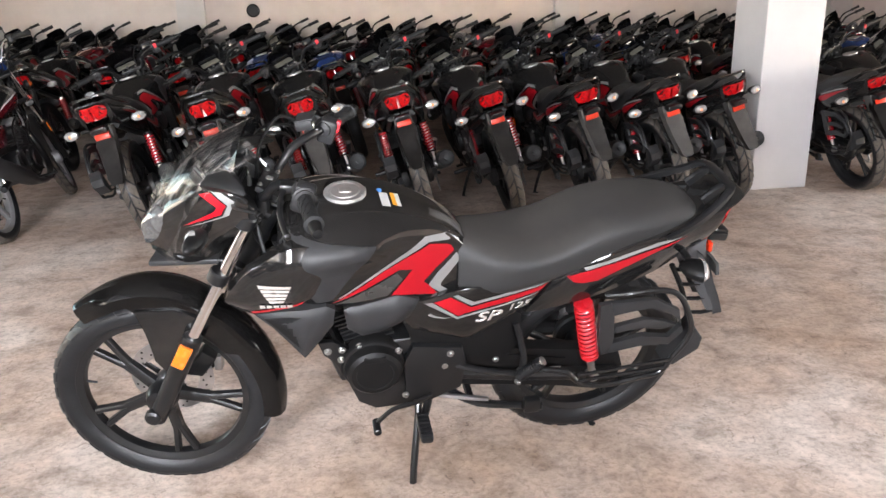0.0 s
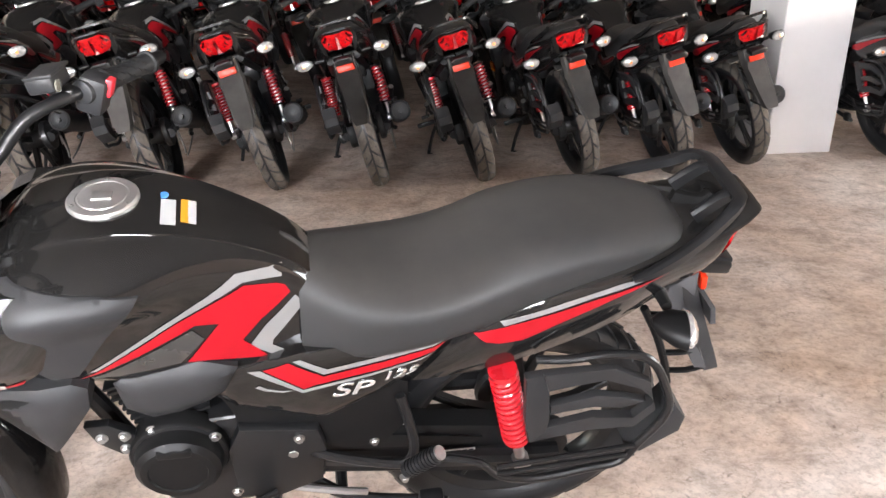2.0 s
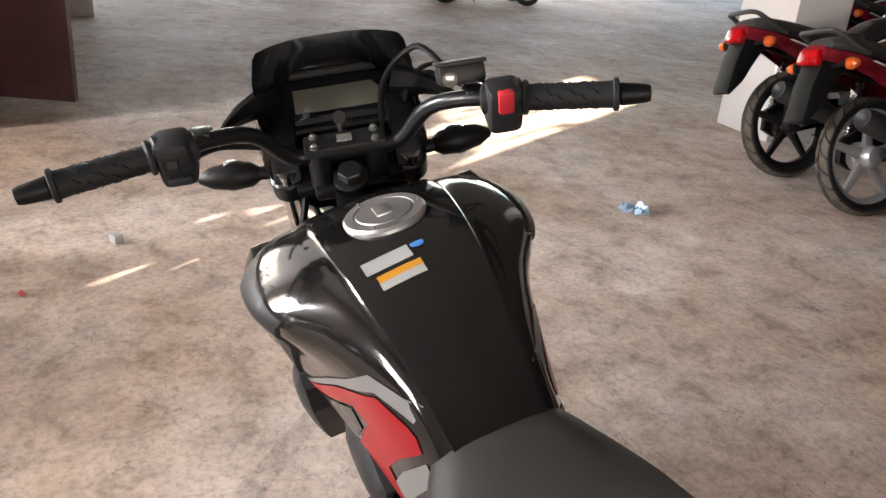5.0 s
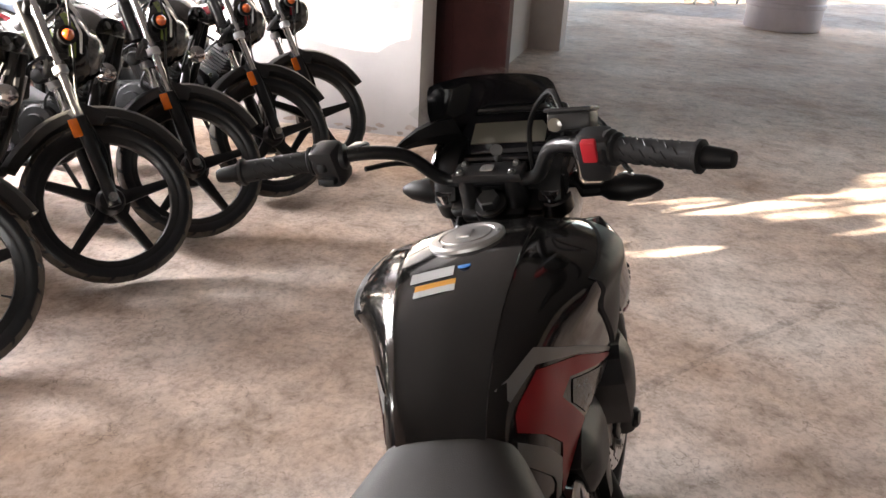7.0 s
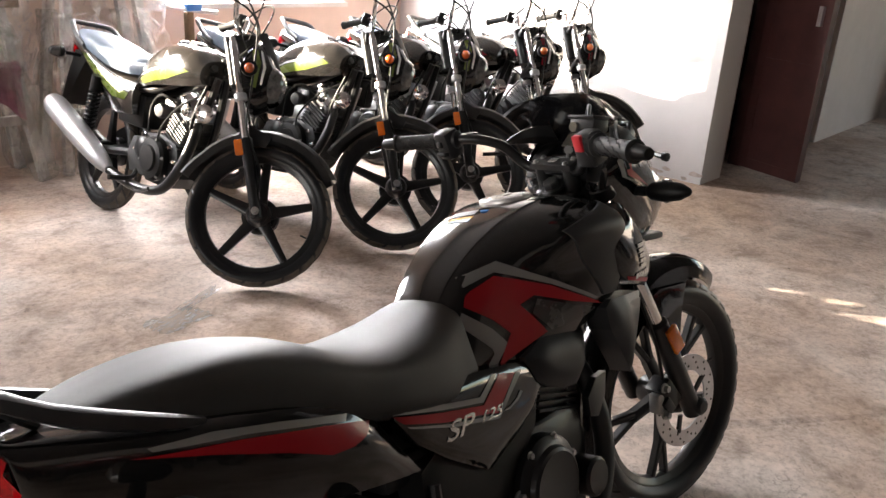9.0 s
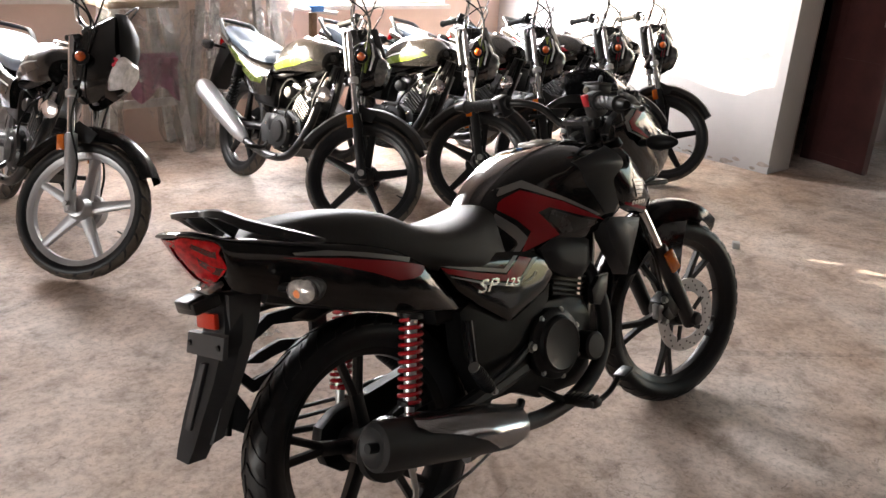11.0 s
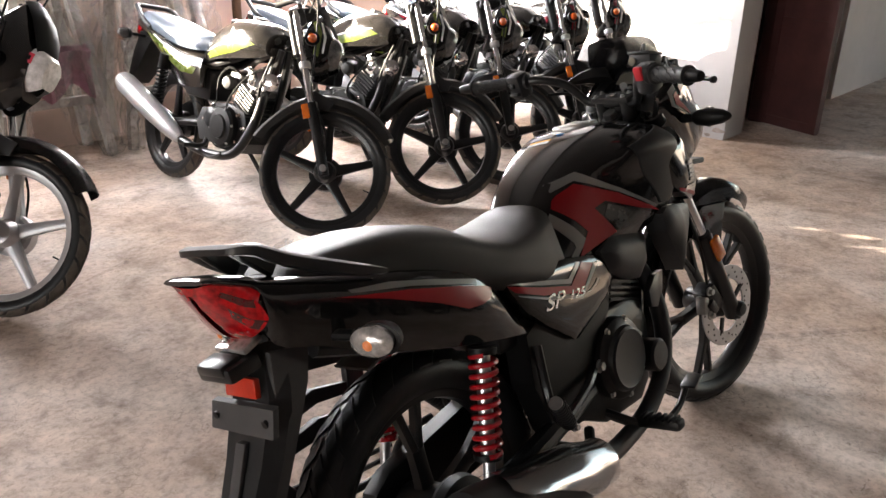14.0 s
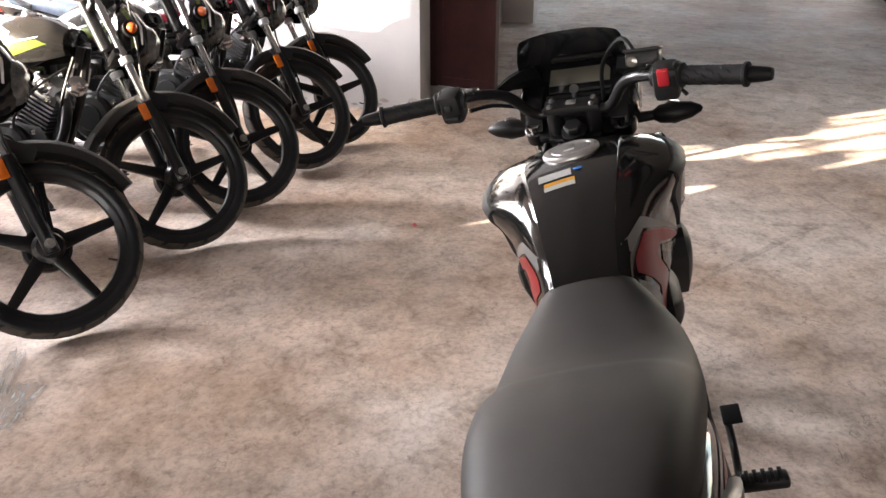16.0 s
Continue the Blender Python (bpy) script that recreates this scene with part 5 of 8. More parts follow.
    for k, (z, x0) in enumerate(((0.630, -0.30), (0.575, -0.325), (0.520, -0.35), (0.465, -0.375))):
        tube(bm, [(x0, 0.040, z), (x0 + 0.04, 0.050, z + 0.004), (x0 + 0.085, 0.052, z + 0.012)], 0.008, 8, 2, 0.6)
    tube(bm, [(-0.20, 0.052, 0.66), (-0.245, 0.052, 0.58), (-0.28, 0.052, 0.50), (-0.30, 0.052, 0.44)], 0.008, 8, 3)
    P("hugger_arm", bm, M_BLACK, "", flap)
    if detail:
        bm = B()
        box(bm, (0.155, 0.106, 0.352), (0.085, 0.002, 0.020), 0.0005)
        P("label_plate", bm, M_PAPER, "small white printed strip", cc)
        bm = B()
        for k in range(6):
            box(bm, (0.186 - 0.013 * k, 0.1075, 0.352), (0.009, 0.002, 0.013))
        P("print_bar", bm, M_BLACK, "", cc)

    # ---- steered front end ----
    fork_dir = STEER_AXIS
    for s in (1, -1):
        low = Vector((SP_AXLE_F.x - 0.004, s * 0.092, SP_AXLE_F.z))
        bm = B()
        cyl(bm, low - fork_dir * 0.03 + Vector((-0.01, 0, 0)), low + fork_dir * 0.285, 0.024, 0.026, 18, 0.004)
        lathe(bm, low + Vector((0.004, s * 0.012, -0.004)), (0, s, 0), [(0, 0.024), (0.015, 0.022), (0.020, 0.016), (0.021, 0.004)], 16)
        leg = PS("fork_slider", bm, M_SATIN, "satin black fork slider")
        bm = B()
        cyl(bm, low + fork_dir * 0.27, low + fork_dir * 0.70, 0.0155, seg=18)
        PS("fork_tube", bm, M_CHROME, "polished fork tube", leg)
        bm = B()
        box(bm, low + fork_dir * 0.235 + Vector((0.004, s * 0.032, 0.0)), (0.036, 0.012, 0.072), 0.004, Matrix.Rotation(-RAKE, 4, "Y"))
        PS("side_reflector", bm, M_AMBER, "amber side reflector", leg)
    for zz, nm in ((0.760, "lower_yoke"), (0.918, "upper_yoke")):
        bm = B()
        c = HEAD + fork_dir * ((zz - 0.95) / fork_dir.z)
        box(bm, c + Vector((0.028, 0, 0.0)), (0.07, 0.11, 0.022), 0.006, Matrix.Rotation(-RAKE, 4, "Y"))
        for s in (1, -1):
            q = c + Vector((0.048, s * 0.092, -0.004))
            cyl(bm, q - fork_dir * 0.017, q + fork_dir * 0.017, 0.027, seg=18, bevel=0.003)
            box(bm, (c + q) / 2 + Vector((0.012, 0, 0)), (0.05, 0.07, 0.02), 0.005, Matrix.Rotation(-RAKE, 4, "Y"))
        if nm == "lower_yoke":
            cyl(bm, HEAD - fork_dir * 0.22, HEAD - fork_dir * 0.04, 0.028, seg=16)
        yoke = PS(nm, bm, M_SATIN, "black fork yoke")
    bm = B()
    cyl(bm, HEAD - fork_dir * 0.030, HEAD - fork_dir * 0.024, 0.026, seg=20)
    cyl(bm, HEAD - fork_dir * 0.024, HEAD - fork_dir * 0.008, 0.019, seg=6, bevel=0.002)
    for s in (1, -1):
        q = HEAD + Vector((0.064, s * 0.092, -0.030))
        cyl(bm, q + fork_dir * 0.014, q + fork_dir * 0.024, 0.017, seg=16, bevel=0.002)
    PS("stem_nut", bm, M_CASTING, "zinc steering stem nut", yoke)
    # handlebar
    CL = HEAD + Vector((0.025, 0, 0.014))
    bm = B()
    half = [(CL.x, 0, CL.z), (CL.x, 0.055, CL.z), (CL.x - 0.010, 0.085, CL.z + 0.010), (CL.x - 0.045, 0.118, CL.z + 0.056), (CL.x - 0.088, 0.160, CL.z + 0.076), (CL.x - 0.125, 0.225, CL.z + 0.078), (CL.x - 0.166, 0.350, CL.z + 0.074)]
    tube(bm, [(x, -y, z) for x, y, z in half[:0:-1]] + half, 0.0112, 12, 5)
    bar = PS("handlebar", bm, M_SATIN, "black tubular handlebar")
    bm = B()
    box(bm, CL + Vector((0, 0, 0.012)), (0.040, 0.118, 0.016), 0.004, Matrix.Rotation(-RAKE * 0.6, 4, "Y"))
    PS("bar_clamp", bm, M_MATTE, "dark grey handlebar clamp", bar)
    bm = B()
    for s in (1, -1):
        bm = B()
        cyl(bm, CL + Vector((0.012, s * 0.040, -0.050)), CL + Vector((0, s * 0.040, 0.004)), 0.019, 0.017, 16)
        PS("bar_riser", bm, M_SATIN, "", bar)
    bm = B()
    for s in (1, -1):
        for dx in (-0.013, 0.013):
            bolt(bm, CL + Vector((dx - 0.004, s * 0.044, 0.0195 + dx * 0.25)), (-0.25, 0, 1), 0.0055, 0.004)
    PS("clamp_bolt", bm, M_ZINC, "", bar)
    bm = B()
    box(bm, CL + Vector((-0.006, 0, 0.0215)), (0.018, 0.022, 0.0015), 0.0003, Matrix.Rotation(-RAKE * 0.6, 4, "Y"))
    PS("clamp_badge", bm, M_BADGE, "", bar)
    bm = B()
    tube(bm, [CL + Vector((0.045, 0.0, 0.0)), CL + Vector((0.045, 0.002, 0.028))], 0.006, 8, 1)
    lathe(bm, CL + Vector((0.045, 0.002, 0.036)), (1, 0.4, 0), [(-0.0015, 0.010), (0.0015, 0.010)], 16)
    PS("ignition_key", bm, M_CASTING, "key in the ignition lock", bar)
    for s in (1, -1):
        p0, p1 = Vector((CL.x - 0.128, s * 0.233, CL.z + 0.0778)), Vector((CL.x - 0.166, s * 0.350, CL.z + 0.074))
        w = (p1 - p0).normalized()
        bm = B()
        lathe(bm, p0, w, [(0, 0.017), (0.004, 0.0225), (0.008, 0.0225), (0.011, 0.0172), (0.05, 0.0168), (0.100, 0.0170), (0.116, 0.0178), (0.118, 0.0215), (0.123, 0.0215), (0.125, 0.016)], 20)
        g = PS("grip", bm, M_GRIP, "ribbed black rubber grip", bar)
        bm = B()
        u, v, _ = frame_of(p0, p1)
        for k in range(6 if detail else 0):
            for j in range(7):
                a = 2 * math.pi * (j + 0.5 * (k % 2)) / 7
                c = p0 + w * (0.022 + 0.0145 * k) + (u * math.cos(a) + v * math.sin(a)) * 0.0168
                tn = (-u * math.sin(a) + v * math.cos(a)) * 0.0045
                tube(bm, [c - tn - w * 0.004, c + tn + w * 0.004], 0.0011, 5, 1)
        if detail:
            PS("grip_pattern", bm, M_BLACK, "", bar)
        else:
            bm.free()
        bm = B()
        lathe(bm, p0 + w * 0.123, w, [(0, 0.0125), (0.004, 0.0148), (0.034, 0.0120), (0.040, 0.0100), (0.041, 0.003)], 18)
        PS("bar_end", bm, M_BLACK, "black bar-end weight", bar)
        # switch housing
        bm = B()
        q = p0 - w * 0.024
        box(bm, q + Vector((-0.002, 0, -0.008)), (0.046, 0.046, 0.066), 0.010, Matrix.Rotation(radians(-18), 4, "Y"))
        lathe(bm, p0 - w * 0.052, w, [(0, 0.014), (0.003, 0.020), (0.05, 0.026), (0.054, 0.020)], 18)
        sw = PS("switch_housing", bm, M_MATTE, "black switch housing", bar)
        bm = B()
        if s < 0:
            box(bm, q + Vector((-0.030, 0.002, 0.004)), (0.012, 0.020, 0.032), 0.003, Matrix.Rotation(radians(-18), 4, "Y"))
            PS("kill_switch", bm, M_SWITCH, "red engine kill switch", sw)
        else:
            box(bm, q + Vector((-0.027, 0.0, -0.008)), (0.012, 0.014, 0.014), 0.003)
            box(bm, q + Vector((-0.025, -0.004, -0.030)), (0.014, 0.030, 0.010), 0.003)
            PS("switch_button", bm, M_GRIP, "", sw)
        # lever
        bm = B()
        lp = [p0 - w * 0.05 + Vector((0.035, 0, 0.0)), p0 + Vector((0.052, 0, -0.006)), p0 + w * 0.07 + Vector((0.062, 0, -0.012)), p0 + w * 0.145 + Vector((0.060, 0, -0.016))]
        tube(bm, lp, 0.0065, 8, 5, 0.75)
        lathe(bm, lp[-1] - w * 0.006, w, [(0, 0.004), (0.003, 0.008), (0.010, 0.008), (0.013, 0.004)], 10)
        box(bm, p0 - w * 0.055 + Vector((0.025, 0, 0)), (0.04, 0.03, 0.022), 0.006)
        PS("lever", bm, M_SATIN, "black brake lever" if s < 0 else "black clutch lever", bar)
    bm = B()
    q = Vector((CL.x - 0.072, -0.166, CL.z + 0.106))
    box(bm, q, (0.045, 0.062, 0.026), 0.005, Matrix.Rotation(radians(12), 4, "Y"))
    box(bm, q + Vector((0, 0, 0.015)), (0.048, 0.066, 0.006), 0.002, Matrix.Rotation(radians(12), 4, "Y"))
    res = PS("brake_reservoir", bm, M_MATTE, "black brake fluid reservoir", bar)
    bm = B()
    lathe(bm, q + Vector((-0.023, 0.018, 0.0)), (-1, 0, 0.1), [(0, 0.010), (0.003, 0.010), (0.004, 0.006)], 16)
    PS("sight_glass", bm, M_LCD, "", bar)
    # cables
    bm = B()
    tube(bm, [(q.x + 0.02, q.y + 0.02, q.z + 0.01), (q.x + 0.06, q.y + 0.05, q.z + 0.03), (q.x + 0.10, q.y + 0.10, q.z - 0.03), (q.x + 0.12, -0.06, q.z - 0.15), (1.02, -0.07, 0.75)], 0.0045, 7, 6)
    tube(bm, [(CL.x - 0.04, -0.225, CL.z + 0.04), (CL.x - 0.02, -0.19, CL.z + 0.09), (CL.x + 0.05, -0.13, CL.z + 0.09), (CL.x + 0.09, -0.08, CL.z), (0.95, -0.04, 0.85)], 0.004, 7, 6)
    tube(bm, [(CL.x - 0.045, -0.235, CL.z + 0.02), (CL.x + 0.00, -0.17, CL.z + 0.075), (CL.x + 0.07, -0.11, CL.z + 0.06), (0.96, -0.05, 0.83)], 0.004, 7, 6)
    tube(bm, [(CL.x - 0.02, 0.215, CL.z + 0.03), (CL.x + 0.04, 0.17, CL.z + 0.02), (CL.x + 0.06, 0.09, CL.z - 0.02), (0.93, 0.05, 0.83)], 0.0045, 7, 6)
    tube(bm, [(0.93, 0.07, 0.90), (0.90, 0.10, 0.80), (0.86, 0.11, 0.76), (0.90, 0.09, 0.83)], 0.006, 7, 6)
    PS("cable", bm, M_BLACK, "black control cables", bar)

    # front mudguard
    bm = B()
    R0 = 0.342
    rows = []
    for k in range(0, 25):
        a = radians(54 + (188 - 54) * k / 24)
        width = 0.060 * (0.5 + 0.5 * min(1, k / 3)) if k < 3 else 0.060 - (0.006 * max(0, (k - 18) / 6))
        rr = R0 - 0.004 + 0.034 * math.exp(-((k - 7.5) / 6) ** 2)
        row = []
        for y, dr in ((-1, -0.050), (-0.98, -0.022), (-0.75, -0.004), (-0.35, 0.004), (0, 0.006), (0.35, 0.004), (0.75, -0.004), (0.98, -0.022), (1, -0.050)):
            side = -0.050 - (0.03 if 5 < k < 16 else 0.0)
            drr = dr if abs(y) < 0.99 else side
            row.append(bm.verts.new((SP_AXLE_F.x + (rr + drr) * math.cos(a), y * width, SP_AXLE_F.z + (rr + drr) * math.sin(a))))
        rows.append(row)
    for p, q in zip(rows, rows[1:]):
        for i in range(8):
            bm.faces.new((p[i], p[i + 1], q[i + 1], q[i]))
    bmesh.ops.solidify(bm, geom=bm.faces[:], thickness=0.004)
    fend = PS("front_mudguard", bm, gloss, "gloss black front mudguard")
    for s in (1, -1):
        bm = B()
        prism(bm, [(1.27, 0.625), (1.165, 0.635), (1.10, 0.610), (1.10, 0.560), (1.16, 0.520), (1.205, 0.430), (1.235, 0.470), (1.245, 0.560)], s * 0.060, s * 0.068, 0.003)
        PS("mudguard_stay", bm, gloss, "", fend)
    # disc brake, right
    bm = B()
    lathe(bm, SP_AXLE_F + Vector((0, -0.072, 0)), (0, 1, 0), [(0, 0.078), (0, 0.120), (0.004, 0.120), (0.004, 0.078)], 56, closed=True)
    disc = PS("brake_disc", bm, M_STEEL, "drilled steel brake disc")
    bm = B()
    for k in range(40):
        a = 2 * math.pi * k / 40
        r = (0.089, 0.100, 0.111)[k % 3]
        c = SP_AXLE_F + Vector((r * math.cos(a), -0.0728, r * math.sin(a)))
        cyl(bm, c, c + Vector((0, 0.0056, 0)), 0.0033, seg=8)
    PS("disc_hole", bm, M_BLACK, "", disc)
    for k in range(5 if lod else 0):
        bm = B()
        a = 2 * math.pi * k / 5 + 0.3
        pp = [SP_AXLE_F + Vector((r * math.cos(a + o), -0.070, r * math.sin(a + o))) for r, o in ((0.04, 0), (0.085, 0.22))]
        tube(bm, pp, 0.010, 8, 1, 0.4, (0, 1, 0))
        PS("disc_carrier", bm, M_SATIN, "", disc)
    bm = B()
    box(bm, SP_AXLE_F + Vector((-0.095, -0.075, 0.055)), (0.05, 0.055, 0.085), 0.010, Matrix.Rotation(radians(-35), 4, "Y"))
    box(bm, SP_AXLE_F + Vector((-0.112, -0.098, 0.035)), (0.028, 0.02, 0.045), 0.005, Matrix.Rotation(radians(-35), 4, "Y"))
    cal = PS("brake_caliper", bm, M_ENGINE, "black brake caliper")
    bm = B()
    for o in ((-0.125, -0.100, 0.085), (-0.125, -0.100, 0.015)):
        bolt(bm, SP_AXLE_F + Vector(o), (0, -1, 0), 0.010, 0.010)
    box(bm, SP_AXLE_F + Vector((-0.135, -0.085, 0.045)), (0.022, 0.03, 0.05), 0.003)
    PS("caliper_pin", bm, M_ZINC, "", cal)
    bm = B()
    tube(bm, [SP_AXLE_F + Vector((-0.11, -0.085, 0.10)), (1.10, -0.10, 0.52), (1.06, -0.10, 0.62), (1.02, -0.085, 0.75)], 0.0045, 7, 5)
    PS("brake_hose", bm, M_BLACK, "", cal)

    # headlight cowl
    bm = loft(B(), [(0.935, [(0, 0.925), (0.085, 0.928), (0.112, 0.975), (0.122, 0.950), (0.10, 0.90), (0.055, 0.87)]),
                    (0.985, [(0, 0.945), (0.090, 0.950), (0.116, 1.015), (0.128, 0.965), (0.108, 0.89), (0.06, 0.84)]),
                    (1.04, [(0, 0.985), (0.084, 0.990), (0.110, 1.015), (0.120, 0.945), (0.10, 0.865), (0.06, 0.80)]),
                    (1.10, [(0, 0.995), (0.068, 0.985), (0.096, 0.955), (0.098, 0.90), (0.082, 0.83), (0.05, 0.77)]),
                    (1.165, [(0, 0.925), (0.048, 0.918), (0.068, 0.898), (0.068, 0.86), (0.054, 0.80), (0.032, 0.765)]),
                    (1.205, [(0, 0.872), (0.030, 0.868), (0.043, 0.858), (0.044, 0.835), (0.036, 0.80), (0.02, 0.785)])], 4, 3)
    cowl_tree = tree_of(bm)
    cowl = PS("headlight_cowl", bm, gloss, "gloss black headlight cowl with red graphics")
    for s in (1, -1):
        for nm, out, mt in (("red_graphic", [(1.046, 0.990), (1.020, 0.999), (0.983, 0.968), (0.997, 0.943), (1.099, 0.898), (1.012, 0.951), (1.006, 0.962)], M_RED),
                            ("silver_graphic", [(1.018, 1.003), (1.008, 1.009), (0.962, 0.979), (0.978, 0.942), (1.099, 0.892), (0.993, 0.940), (0.979, 0.968)], M_SILVER)):
            if lod == 0:
                continue
            g = decal(nm, out, s, cowl_tree, mt, cowl)
            g.data.transform(S)
    bm = loft(B(), [(1.12, [(0, 0.955), (0.055, 0.948), (0.080, 0.92), (0.079, 0.88), (0.06, 0.83), (0.03, 0.80)]),
                    (1.178, [(0, 0.930), (0.050, 0.922), (0.068, 0.900), (0.066, 0.865), (0.05, 0.82), (0.03, 0.80)]),
                    (1.220, [(0, 0.884), (0.030, 0.879), (0.044, 0.868), (0.044, 0.845), (0.034, 0.815), (0.02, 0.805)])], 3, 2)
    PS("headlight", bm, M_HEADLAMP, "clear faceted headlight", cowl)
    # screen: smoked shield sweeping up over the meter
    bm = B()
    rows = []
    for x, z, w_, dx, dz in ((1.165, 0.950, 0.055, 0.05, 0.03), (1.128, 1.003, 0.090, 0.075, 0.048), (1.084, 1.050, 0.114, 0.085, 0.062), (1.036, 1.086, 0.119, 0.065, 0.060), (0.992, 1.108, 0.116, 0.036, 0.040), (0.962, 1.120, 0.108, 0.012, 0.018), (0.950, 1.124, 0.101, 0.004, 0.012)):
        rows.append([bm.verts.new((x - dx * abs(t) ** 2.2, t * w_, z - dz * abs(t) ** 3)) for t in (-1, -0.9, -0.75, -0.5, -0.25, 0, 0.25, 0.5, 0.75, 0.9, 1)])
    for p, q in zip(rows, rows[1:]):
        for i in range(10):
            bm.faces.new((p[i], p[i + 1], q[i + 1], q[i]))
    bmesh.ops.solidify(bm, geom=bm.faces[:], thickness=0.003)
    PS("wind_screen", bm, M_SCREEN, "smoked black fly screen", cowl)
    # cowl shoulders, each a wing that reaches out towards the bar
    for s in (1, -1):
        bm = B()
        wing = []
        for x, y, z, w_, h_ in ((1.020, 0.098, 1.020, 0.034, 0.030), (0.990, 0.118, 1.026, 0.034, 0.026), (0.962, 0.140, 1.026, 0.026, 0.018), (0.938, 0.160, 1.020, 0.014, 0.010), (0.926, 0.170, 1.016, 0.004, 0.004)):
            wing.append([bm.verts.new((x + w_ * a * 0.5 - h_ * b * 0.6, s * (y + w_ * a * 0.5), z + h_ * b)) for a, b in ((-1, 0), (-0.6, 0.9), (0, 1), (0.8, 0.5), (1, -0.3), (0.3, -1), (-0.6, -0.8))])
        for p, q in zip(wing, wing[1:]):
            bridge(bm, p, q)
        bm.faces.new(wing[0])
        bm.faces.new(wing[-1])
        PS("cowl_shoulder", bm, M_BLACK, "black cowl shoulder", cowl)
        bm = B()
        prism(bm, [(1.02, 1.010), (0.985, 1.006), (0.950, 0.985), (0.925, 0.955), (0.918, 0.925), (0.945, 0.905), (1.0, 0.93)], s * 0.070, s * 0.112, 0.012)
        PS("inner_cowl", bm, M_BLACK, "", cowl)
        for k in range(4 if detail else 0):
            bm = B()
            box(bm, (0.944 + 0.010 * k, s * (0.113), 0.972 + 0.006 * k), (0.004, 0.004, 0.030), 0.001, Matrix.Rotation(radians(35), 4, "Y"))
            PS("vent_slot", bm, M_GRIP, "", cowl)
    tiltm = Matrix.Translation((1.022, 0, 1.006)) @ Matrix.Rotation(radians(-40), 4, "Y")
    bm = B()
    plate(bm, [(-0.112, 0.004), (-0.090, 0.050), (0.090, 0.050), (0.112, 0.004), (0.086, -0.052), (-0.086, -0.052)], -0.022, 0.004, tiltm, 0.006)
    PS("meter", bm, M_BLACK, "six-sided digital instrument cluster", cowl)
    if lod:
        bm = B()
        rim_out = [(-0.110, 0.004), (-0.088, 0.050), (0.088, 0.050), (0.110, 0.004), (0.084, -0.052), (-0.084, -0.052)]
        for (a0, b0), (a1, b1) in zip(rim_out, rim_out[1:] + rim_out[:1]):
            tube(bm, [tiltm @ Vector((b0, a0, 0.008)), tiltm @ Vector((b1, a1, 0.008))], 0.0065, 8, 1)
        PS("meter_bezel", bm, M_SATIN, "raised satin black bezel", cowl)
        bm = B()
        plate(bm, [(-0.062, 0.056), (-0.052, 0.066), (0.052, 0.066), (0.062, 0.056)], 0.010, 0.016, tiltm, 0.002)
        PS("warning_lamp_strip", bm, M_SCREEN, "dark warning lamp strip, unlit", cowl)
    bm = B()
    plate(bm, [(-0.092, 0.004), (-0.076, 0.040), (0.076, 0.040), (0.092, 0.004), (0.072, -0.040), (-0.072, -0.040)], 0.003, 0.008, tiltm, 0.002)
    PS("meter_glass", bm, M_SCREEN, "", cowl)
    bm = B()
    plate(bm, [(-0.066, 0.010), (-0.056, 0.022), (0.066, 0.022), (0.066, -0.020), (-0.066, -0.020)], 0.007, 0.0105, tiltm, 0.0008)
    PS("lcd", bm, M_LCD, "grey liquid crystal display, switched off", cowl)
    bm = B()
    prism(bm, [(0.988, 0.968), (0.952, 0.950), (0.938, 0.938), (0.965, 0.930), (1.01, 0.955)], -0.069, 0.069, 0.004)
    PS("meter_tray", bm, M_BLACK, "black cover behind the ignition lock", cowl)
    # front indicators
    for s in (1, -1):
        bm = B()
        cyl(bm, (1.04, s * 0.07, 0.898), (1.04, s * 0.145, 0.902), 0.013, 0.011, 10)
        lathe(bm, (1.040, s * 0.140, 0.902), (0.12, s, 0.02), [(0, 0.010), (0.015, 0.020), (0.045, 0.0235), (0.08, 0.018), (0.100, 0.008), (0.104, 0.002)], 18)
        fi = PS("front_indicator", bm, M_BLACK, "black stalk indicator with a clear lens", cowl)
        bm = B()
        lathe(bm, (1.046, s * 0.182, 0.903), (1, s * 0.45, 0), [(0, 0.026), (0.010, 0.025), (0.019, 0.018), (0.024, 0.008), (0.025, 0.002)], 18)
        PS("lens", bm, M_CLEAR, "", cowl)
    bm = B()
    box(bm, (1.125, 0, 0.762), (0.19, 0.085, 0.016), 0.005, Matrix.Rotation(radians(4), 4, "Y"))
    PS("cowl_tongue", bm, M_MATTE, "matte grey lower cowl tongue", cowl)
    if film:
        bm = B()
        rows = []
        rnd = random.Random(4)
        for x, z, w_ in ((1.225, 0.80, 0.06), (1.218, 0.875, 0.078), (1.196, 0.945, 0.098), (1.150, 1.010, 0.116), (1.094, 1.064, 0.126), (1.035, 1.104, 0.127), (0.975, 1.130, 0.116)):
            rows.append([bm.verts.new((x - 0.09 * abs(t) ** 2 + rnd.uniform(-0.004, 0.004), t * w_ + rnd.uniform(-0.003, 0.003), z - 0.05 * abs(t) ** 3 + rnd.uniform(-0.004, 0.004))) for t in [k / 6 - 1 for k in range(13)]])
        for p, q in zip(rows, rows[1:]):
            for i in range(12):
                bm.faces.new((p[i], p[i + 1], q[i + 1], q[i]))
        PS("plastic_wrap", bm, M_SCREENFILM, "clear creased plastic wrap over the screen", cowl)
    return root


